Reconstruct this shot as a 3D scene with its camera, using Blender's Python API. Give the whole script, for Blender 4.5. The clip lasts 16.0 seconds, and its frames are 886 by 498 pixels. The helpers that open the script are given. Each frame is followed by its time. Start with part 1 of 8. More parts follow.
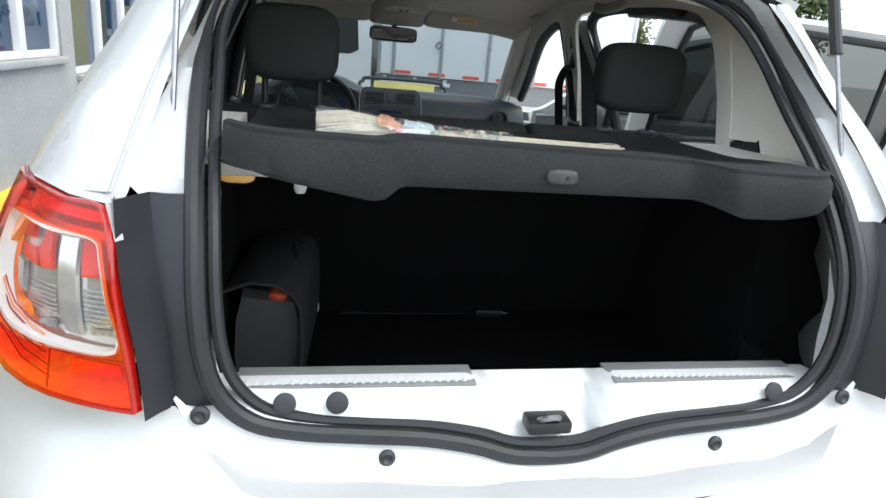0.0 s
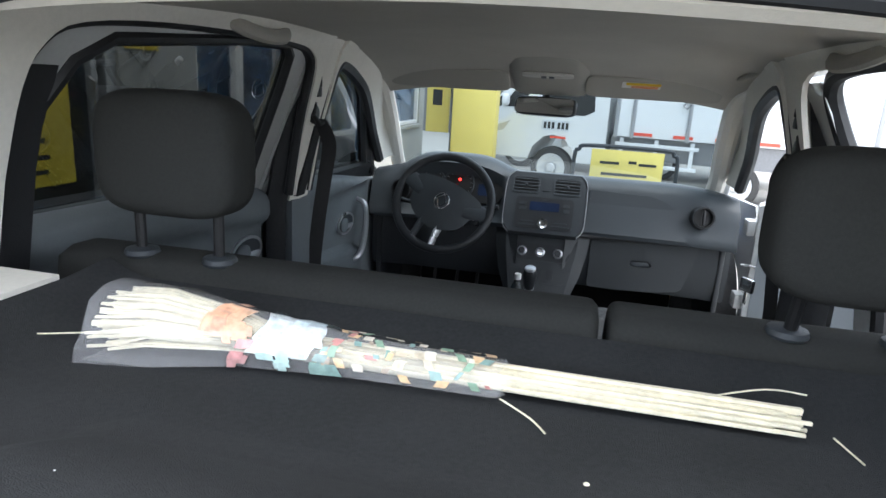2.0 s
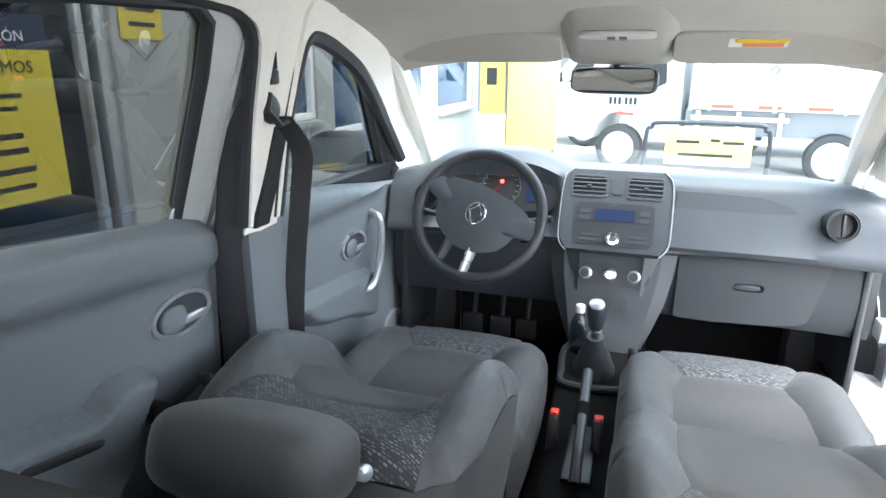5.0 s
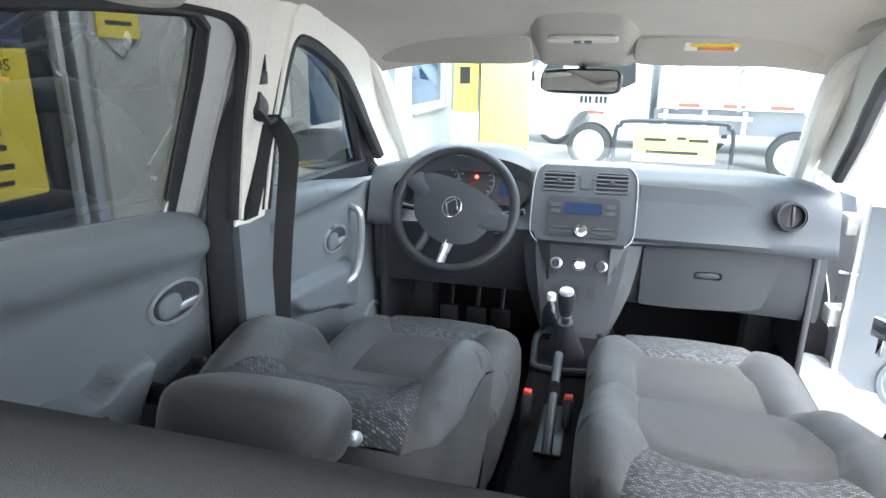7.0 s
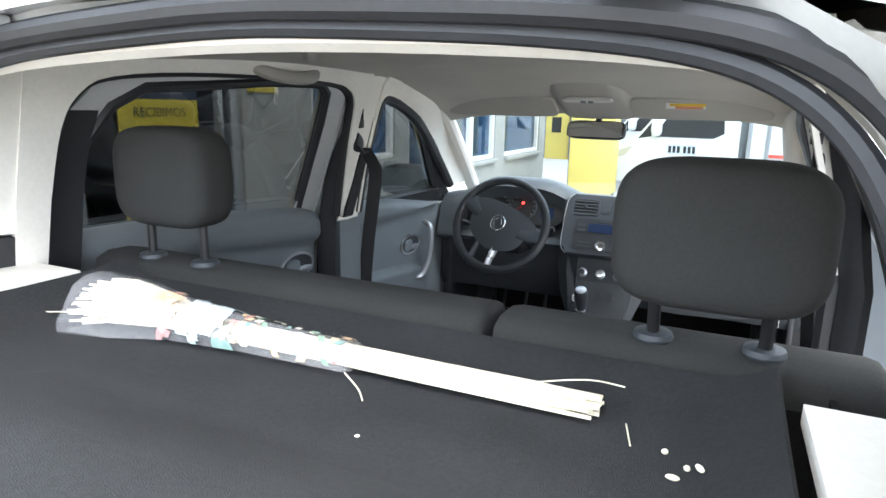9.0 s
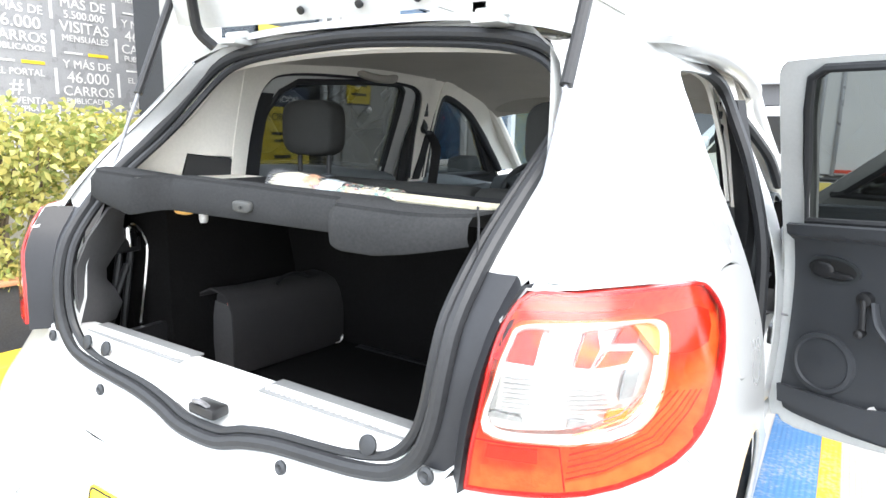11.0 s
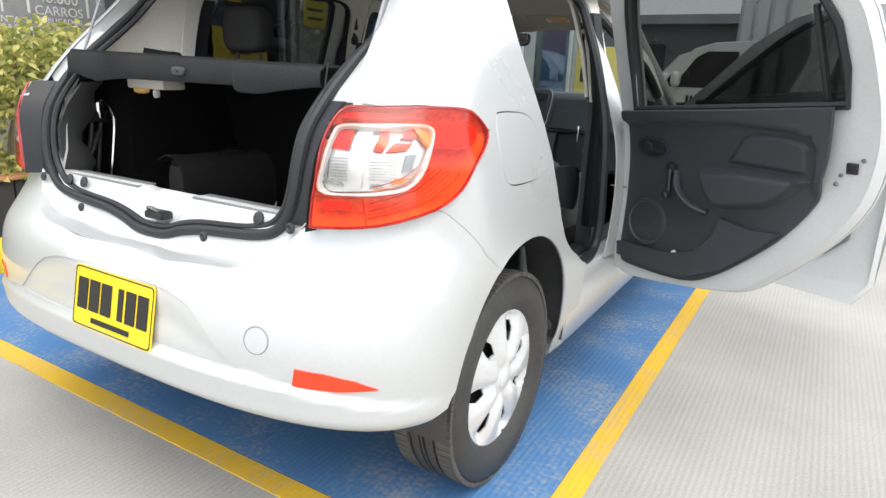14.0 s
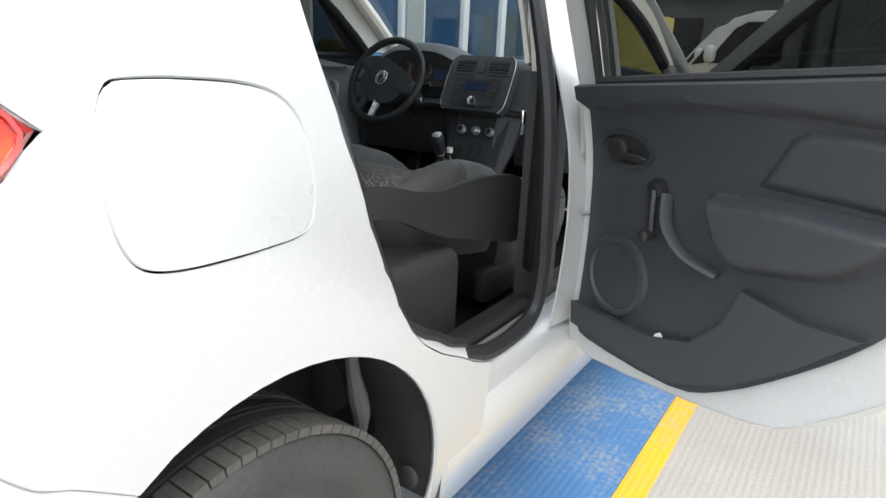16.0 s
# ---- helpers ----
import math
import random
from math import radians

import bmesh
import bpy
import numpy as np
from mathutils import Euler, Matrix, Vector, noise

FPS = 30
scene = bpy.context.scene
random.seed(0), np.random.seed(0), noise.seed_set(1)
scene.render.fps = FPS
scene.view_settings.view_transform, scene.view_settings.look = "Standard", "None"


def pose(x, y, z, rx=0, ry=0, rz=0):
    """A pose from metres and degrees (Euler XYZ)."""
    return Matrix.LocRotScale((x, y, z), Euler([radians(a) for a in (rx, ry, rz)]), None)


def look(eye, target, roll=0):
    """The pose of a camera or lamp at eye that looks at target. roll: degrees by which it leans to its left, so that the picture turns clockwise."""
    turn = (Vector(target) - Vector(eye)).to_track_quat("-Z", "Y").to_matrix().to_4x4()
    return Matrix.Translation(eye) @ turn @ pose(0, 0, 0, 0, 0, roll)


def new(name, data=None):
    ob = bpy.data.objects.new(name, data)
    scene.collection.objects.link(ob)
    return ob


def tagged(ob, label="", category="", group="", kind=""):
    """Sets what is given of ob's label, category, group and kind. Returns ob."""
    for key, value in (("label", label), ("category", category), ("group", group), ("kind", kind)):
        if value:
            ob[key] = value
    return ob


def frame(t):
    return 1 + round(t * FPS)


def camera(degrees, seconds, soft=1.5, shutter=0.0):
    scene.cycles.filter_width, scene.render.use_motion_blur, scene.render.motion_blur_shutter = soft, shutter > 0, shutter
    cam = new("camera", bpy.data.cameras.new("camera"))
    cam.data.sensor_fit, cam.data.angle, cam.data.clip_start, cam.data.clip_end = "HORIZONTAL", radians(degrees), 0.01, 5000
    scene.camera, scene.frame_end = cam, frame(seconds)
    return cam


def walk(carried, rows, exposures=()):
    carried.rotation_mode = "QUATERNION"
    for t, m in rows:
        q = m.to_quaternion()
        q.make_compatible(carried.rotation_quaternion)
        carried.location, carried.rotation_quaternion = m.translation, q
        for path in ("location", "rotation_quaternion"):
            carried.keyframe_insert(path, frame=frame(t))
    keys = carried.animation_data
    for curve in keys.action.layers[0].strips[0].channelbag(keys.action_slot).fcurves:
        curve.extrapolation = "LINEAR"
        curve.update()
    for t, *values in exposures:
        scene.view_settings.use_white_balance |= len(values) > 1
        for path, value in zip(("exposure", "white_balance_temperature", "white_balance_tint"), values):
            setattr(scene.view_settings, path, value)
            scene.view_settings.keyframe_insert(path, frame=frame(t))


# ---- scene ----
cam = camera(70.7, 16.0)
PATH = [
    (0, (-0.37, -0.624, 1.303), (0.045, 1.234, 0.69), 5.4),
    (0.5, (-0.218, -0.453, 1.317), (0.058, 1.438, 0.727), 3.7),
    (1, (-0.123, -0.202, 1.348), (0.026, 1.713, 0.792), 5.2),
    (1.5, (-0.017, -0.016, 1.371), (-0.094, 1.917, 0.861), 4.0),
    (2, (0.102, 0.147, 1.39), (-0.286, 2.042, 0.882), 3.5),
    (2.5, (0.117, 0.31, 1.396), (-0.336, 2.194, 0.9), 2.1),
    (3, (0.07, 0.469, 1.408), (-0.425, 2.306, 0.793), 1.9),
    (3.5, (0.042, 0.604, 1.381), (-0.48, 2.443, 0.794), 2.3),
    (3.7, (0.081, 0.647, 1.406), (-0.48, 2.471, 0.807), 2.3),
    (6, (0.042, 0.723, 1.36), (-0.505, 2.571, 0.825), -0.8),
    (6.5, (0.041, 0.702, 1.375), (-0.446, 2.569, 0.847), 0.2),
    (7, (0.076, 0.63, 1.385), (-0.426, 2.478, 0.81), 0.6),
    (7.5, (0.151, 0.532, 1.401), (-0.39, 2.369, 0.825), 1.2),
    (8, (0.279, 0.41, 1.401), (-0.422, 2.22, 0.918), 0.6),
    (8.2, (0.308, 0.37, 1.419), (-0.428, 2.165, 0.933), 0.9),
    (10.3, (0.751, -0.324, 1.31), (-0.239, 1.38, 0.97), 1.9),
    (10.5, (0.821, -0.377, 1.295), (-0.208, 1.299, 0.935), 2.2),
    (11, (0.952, -0.52, 1.279), (-0.104, 1.137, 0.91), 1.4),
    (11.5, (1.095, -0.683, 1.248), (0.066, 0.979, 0.825), 1.0),
    (12, (1.238, -0.783, 1.212), (0.241, 0.879, 0.718), 2.3),
    (12.5, (1.4, -0.869, 1.183), (0.348, 0.757, 0.686), 3.8),
    (13, (1.473, -0.919, 1.166), (0.399, 0.684, 0.643), 3.4),
    (13.5, (1.496, -0.921, 1.16), (0.446, 0.699, 0.639), 2.3),
    (14, (1.492, -0.841, 1.152), (0.509, 0.814, 0.61), 2.2),
    (14.5, (1.418, -0.608, 1.133), (0.489, 1.074, 0.577), 2.3),
    (15, (1.382, -0.362, 1.123), (0.514, 1.348, 0.556), 2.9),
    (15.5, (1.408, -0.042, 1.108), (0.416, 1.59, 0.516), 3.2),
    (16, (1.368, 0.25, 1.1), (0.314, 1.838, 0.494), 2.4),
]
EXPOSURES = [(0, 0.85, 6100, 8), (0.5, 1.05, 6100, 8), (1, 1.7, 6000, 9), (1.5, 1.75, 5950, 9), (2, 1.6, 5950, 9), (2.5, 1.85, 6000, 10), (3, 2.5, 6000, 10), (3.5, 2.95, 6000, 9), (6, 3.62, 6000, 9), (7, 3.5, 6000, 9), (8, 3.6, 6000, 9), (8.2, 3.3, 6000, 9), (10.3, 2.25, 6200, 9), (11, 1.92, 6200, 9), (11.5, 1.35, 6250, 9), (12, 0.9, 6300, 9), (13, 0.85, 6400, 9), (14, 0.8, 6400, 9), (15, 0.95, 6400, 9), (16, 1.15, 6400, 9)]
walk(cam, [(t, look(eye, target, roll)) for t, eye, target, roll in PATH], EXPOSURES)

# ---- light ----
world = bpy.data.worlds.new("world")
scene.world = world
world.use_nodes = True
wn, wl = world.node_tree.nodes, world.node_tree.links
sky = wn.new("ShaderNodeTexSky")
sky.sky_type = "NISHITA"
sky.sun_disc = False
sky.sun_elevation = radians(60)
sky.sun_rotation = radians(119)
sky.dust_density = 4.0
grey = wn.new("ShaderNodeMix")
grey.data_type = "RGBA"
grey.inputs["Factor"].default_value = 0.6
wl.new(sky.outputs["Color"], grey.inputs["A"])
grey.inputs["B"].default_value = (11.0, 11.2, 11.4, 1)
wl.new(grey.outputs["Result"], wn["Background"].inputs["Color"])
wn["Background"].inputs["Strength"].default_value = 0.15

sun = new("sun", bpy.data.lights.new("sun", "SUN"))
sun.data.energy, sun.data.angle, sun.data.color = 0.9, radians(45), (1.0, 0.96, 0.9)
sun.matrix_world = look((4.37, -2.42, 8.66), (0, 0, 0))


# ---- materials ----
def material(name, base, rough=0.5, metal=0.0, vary=0.12, grain=8.0, bump=0.0, fine=120.0, coat=0.0, spec=0.5, alpha=None, random_piece=0.0, **extra):
    m = bpy.data.materials.new(name)
    m.use_nodes = True
    n, l = m.node_tree.nodes, m.node_tree.links
    b = n["Principled BSDF"]
    b.inputs["Base Color"].default_value = (*base, 1)
    b.inputs["Roughness"].default_value = rough
    b.inputs["Metallic"].default_value = metal
    b.inputs["Coat Weight"].default_value = coat
    b.inputs["Coat Roughness"].default_value = 0.06
    b.inputs["Specular IOR Level"].default_value = spec
    co = n.new("ShaderNodeTexCoord")
    if vary > 0:
        big = n.new("ShaderNodeTexNoise")
        big.inputs["Scale"].default_value, big.inputs["Detail"].default_value = grain, 5
        small = n.new("ShaderNodeTexNoise")
        small.inputs["Scale"].default_value, small.inputs["Detail"].default_value = fine, 3
        l.new(co.outputs["Object"], big.inputs["Vector"])
        l.new(co.outputs["Object"], small.inputs["Vector"])
        add = n.new("ShaderNodeMath")
        add.operation = "ADD"
        l.new(big.outputs["Fac"], add.inputs[0])
        l.new(small.outputs["Fac"], add.inputs[1])
        ramp = n.new("ShaderNodeMapRange")
        ramp.inputs["From Min"].default_value, ramp.inputs["From Max"].default_value = 0.65, 1.35
        ramp.inputs["To Min"].default_value, ramp.inputs["To Max"].default_value = 1 - vary, 1 + vary
        l.new(add.outputs[0], ramp.inputs["Value"])
        mul = n.new("ShaderNodeMix")
        mul.data_type, mul.blend_type = "RGBA", "MULTIPLY"
        mul.inputs["Factor"].default_value = 1
        mul.inputs["A"].default_value = (*base, 1)
        l.new(ramp.outputs["Result"], mul.inputs["B"])
        out = mul.outputs["Result"]
        if random_piece > 0:
            info = n.new("ShaderNodeObjectInfo")
            r2 = n.new("ShaderNodeMapRange")
            r2.inputs["To Min"].default_value, r2.inputs["To Max"].default_value = 1 - random_piece, 1 + random_piece
            l.new(info.outputs["Random"], r2.inputs["Value"])
            m2 = n.new("ShaderNodeMix")
            m2.data_type, m2.blend_type = "RGBA", "MULTIPLY"
            m2.inputs["Factor"].default_value = 1
            l.new(out, m2.inputs["A"])
            l.new(r2.outputs["Result"], m2.inputs["B"])
            out = m2.outputs["Result"]
        l.new(out, b.inputs["Base Color"])
        rr = n.new("ShaderNodeMapRange")
        rr.inputs["From Min"].default_value, rr.inputs["From Max"].default_value = 0.3, 0.7
        rr.inputs["To Min"].default_value, rr.inputs["To Max"].default_value = max(rough - 0.06, 0.02), min(rough + 0.06, 1)
        l.new(big.outputs["Fac"], rr.inputs["Value"])
        l.new(rr.outputs["Result"], b.inputs["Roughness"])
    if bump > 0:
        bt = n.new("ShaderNodeTexNoise")
        bt.inputs["Scale"].default_value, bt.inputs["Detail"].default_value = fine * 4, 2
        l.new(co.outputs["Object"], bt.inputs["Vector"])
        bn = n.new("ShaderNodeBump")
        bn.inputs["Strength"].default_value, bn.inputs["Distance"].default_value = bump, 0.002
        l.new(bt.outputs["Fac"], bn.inputs["Height"])
        l.new(bn.outputs["Normal"], b.inputs["Normal"])
    for key, value in extra.items():
        b.inputs[key.replace("_", " ")].default_value = value
    if alpha is not None:
        b.inputs["Alpha"].default_value = alpha
    return m


def glass(name, tint, clear, rough=0.0, mirror=0.05):
    """A thin pane: part clear, part mirror."""
    m = bpy.data.materials.new(name)
    m.use_nodes = True
    n, l = m.node_tree.nodes, m.node_tree.links
    n.remove(n["Principled BSDF"])
    t, g, f, x = n.new("ShaderNodeBsdfTransparent"), n.new("ShaderNodeBsdfGlossy"), n.new("ShaderNodeLayerWeight"), n.new("ShaderNodeMixShader")
    f.inputs["Blend"].default_value = 0.5
    w = n.new("ShaderNodeMath")
    w.operation = "POWER"
    w.inputs[1].default_value = 4.0
    l.new(f.outputs["Facing"], w.inputs[0])
    k = n.new("ShaderNodeMath")
    k.operation = "MULTIPLY_ADD"
    k.inputs[1].default_value, k.inputs[2].default_value = 0.75, mirror
    l.new(w.outputs[0], k.inputs[0])
    t.inputs["Color"].default_value = (*[c * clear for c in tint], 1)
    g.inputs["Roughness"].default_value = rough
    l.new(k.outputs[0], x.inputs[0])
    l.new(t.outputs[0], x.inputs[1])
    l.new(g.outputs[0], x.inputs[2])
    l.new(x.outputs[0], n["Material Output"].inputs["Surface"])
    return m


def concrete():
    """Brushed parking concrete: fine grooves along y, stains, worn patches."""
    m = material("grooved_concrete", (0.335, 0.323, 0.295), 0.85, vary=0.2, grain=1.6, fine=150)
    n, l = m.node_tree.nodes, m.node_tree.links
    co = n.new("ShaderNodeTexCoord")
    w = n.new("ShaderNodeTexWave")
    w.wave_profile = "SIN"
    w.bands_direction = "X"
    w.inputs["Scale"].default_value = 16.0
    w.inputs["Distortion"].default_value = 0.4
    w.inputs["Detail"].default_value = 2
    w.inputs["Detail Scale"].default_value = 1.6
    l.new(co.outputs["Object"], w.inputs["Vector"])
    b = n.new("ShaderNodeBump")
    b.inputs["Strength"].default_value, b.inputs["Distance"].default_value = 0.32, 0.003
    l.new(w.outputs["Fac"], b.inputs["Height"])
    l.new(b.outputs["Normal"], n["Principled BSDF"].inputs["Normal"])
    # base colour runs lighter on the ridges than in the grooves
    old = n["Principled BSDF"].inputs["Base Color"].links[0].from_socket
    r, x = n.new("ShaderNodeMapRange"), n.new("ShaderNodeVectorMath")
    x.operation = "SCALE"
    r.inputs["To Min"].default_value, r.inputs["To Max"].default_value = 0.965, 1.02
    l.new(w.outputs["Fac"], r.inputs["Value"])
    l.new(old, x.inputs[0])
    l.new(r.outputs["Result"], x.inputs["Scale"])
    l.new(x.outputs["Vector"], n["Principled BSDF"].inputs["Base Color"])
    return m


def road_paint(name, base, worn, amount):
    """Paint over grooved concrete, worn through in patches and along the ridges."""
    m = concrete()
    m.name = name
    n, l = m.node_tree.nodes, m.node_tree.links
    b = n["Principled BSDF"]
    old = b.inputs["Base Color"].links[0].from_socket
    co = n.new("ShaderNodeTexCoord")
    a, c = n.new("ShaderNodeTexNoise"), n.new("ShaderNodeTexNoise")
    a.inputs["Scale"].default_value, a.inputs["Detail"].default_value = 3.5, 8
    c.inputs["Scale"].default_value, c.inputs["Detail"].default_value = 60, 4
    for q in (a, c):
        l.new(co.outputs["Object"], q.inputs["Vector"])
    s = n.new("ShaderNodeMath")
    s.operation = "MULTIPLY"
    l.new(a.outputs["Fac"], s.inputs[0])
    l.new(c.outputs["Fac"], s.inputs[1])
    r = n.new("ShaderNodeMapRange")
    r.inputs["From Min"].default_value, r.inputs["From Max"].default_value = 0.24, 0.42
    r.inputs["To Min"].default_value, r.inputs["To Max"].default_value = 0.0, amount
    l.new(s.outputs[0], r.inputs["Value"])
    tone = n.new("ShaderNodeMix")
    tone.data_type = "RGBA"
    tone.inputs["A"].default_value, tone.inputs["B"].default_value = (*base, 1), (*worn, 1)
    l.new(a.outputs["Fac"], tone.inputs["Factor"])
    mix = n.new("ShaderNodeMix")
    mix.data_type = "RGBA"
    l.new(r.outputs["Result"], mix.inputs["Factor"])
    l.new(tone.outputs["Result"], mix.inputs["A"])
    l.new(old, mix.inputs["B"])
    l.new(mix.outputs["Result"], b.inputs["Base Color"])
    b.inputs["Roughness"].default_value = 0.7
    return m


def woven():
    """Seat cloth with small pale dashes."""
    m = material("dashed_seat_cloth", (0.032, 0.034, 0.036), 0.9, vary=0.15, grain=20, bump=0.3, fine=200)
    n, l = m.node_tree.nodes, m.node_tree.links
    b = n["Principled BSDF"]
    old = b.inputs["Base Color"].links[0].from_socket
    co = n.new("ShaderNodeTexCoord")
    br = n.new("ShaderNodeTexBrick")
    br.offset, br.squash = 0.5, 1
    for key, v in (("Scale", 1.0), ("Mortar Size", 0.0013), ("Mortar Smooth", 0.3), ("Bias", -0.2), ("Brick Width", 0.0085), ("Row Height", 0.0045)):
        br.inputs[key].default_value = v
    br.inputs["Color1"].default_value, br.inputs["Color2"].default_value, br.inputs["Mortar"].default_value = (0.02, 0.02, 0.02, 1), (0.75, 0.75, 0.75, 1), (0, 0, 0, 1)
    mp = n.new("ShaderNodeMapping")
    mp.inputs["Rotation"].default_value = (0, 0, radians(12))
    l.new(co.outputs["Object"], mp.inputs["Vector"])
    l.new(mp.outputs["Vector"], br.inputs["Vector"])
    mix = n.new("ShaderNodeMix")
    mix.data_type = "RGBA"
    l.new(br.outputs["Color"], mix.inputs["Factor"])
    l.new(old, mix.inputs["A"])
    mix.inputs["B"].default_value = (0.27, 0.28, 0.285, 1)
    l.new(mix.outputs["Result"], b.inputs["Base Color"])
    return m


def lamp_red():
    """Red lens with orange reflections put into its colour by noise."""
    m = material("red_lamp_lens", (0.60, 0.016, 0.002), 0.08, vary=0.2, grain=9, coat=0.15, spec=0.35)
    n, l = m.node_tree.nodes, m.node_tree.links
    b = n["Principled BSDF"]
    old = b.inputs["Base Color"].links[0].from_socket
    co, a, r, mix = n.new("ShaderNodeTexCoord"), n.new("ShaderNodeTexNoise"), n.new("ShaderNodeMapRange"), n.new("ShaderNodeMix")
    sc = n.new("ShaderNodeMapping")
    sc.inputs["Scale"].default_value = (6, 6, 15)
    a.inputs["Scale"].default_value, a.inputs["Detail"].default_value, a.inputs["Distortion"].default_value = 1.0, 3, 0.8
    l.new(co.outputs["Object"], sc.inputs["Vector"])
    l.new(sc.outputs["Vector"], a.inputs["Vector"])
    r.inputs["From Min"].default_value, r.inputs["From Max"].default_value = 0.47, 0.72
    l.new(a.outputs["Fac"], r.inputs["Value"])
    mix.data_type = "RGBA"
    l.new(r.outputs["Result"], mix.inputs["Factor"])
    l.new(old, mix.inputs["A"])
    mix.inputs["B"].default_value = (0.95, 0.15, 0.015, 1)
    l.new(mix.outputs["Result"], b.inputs["Base Color"])
    return m


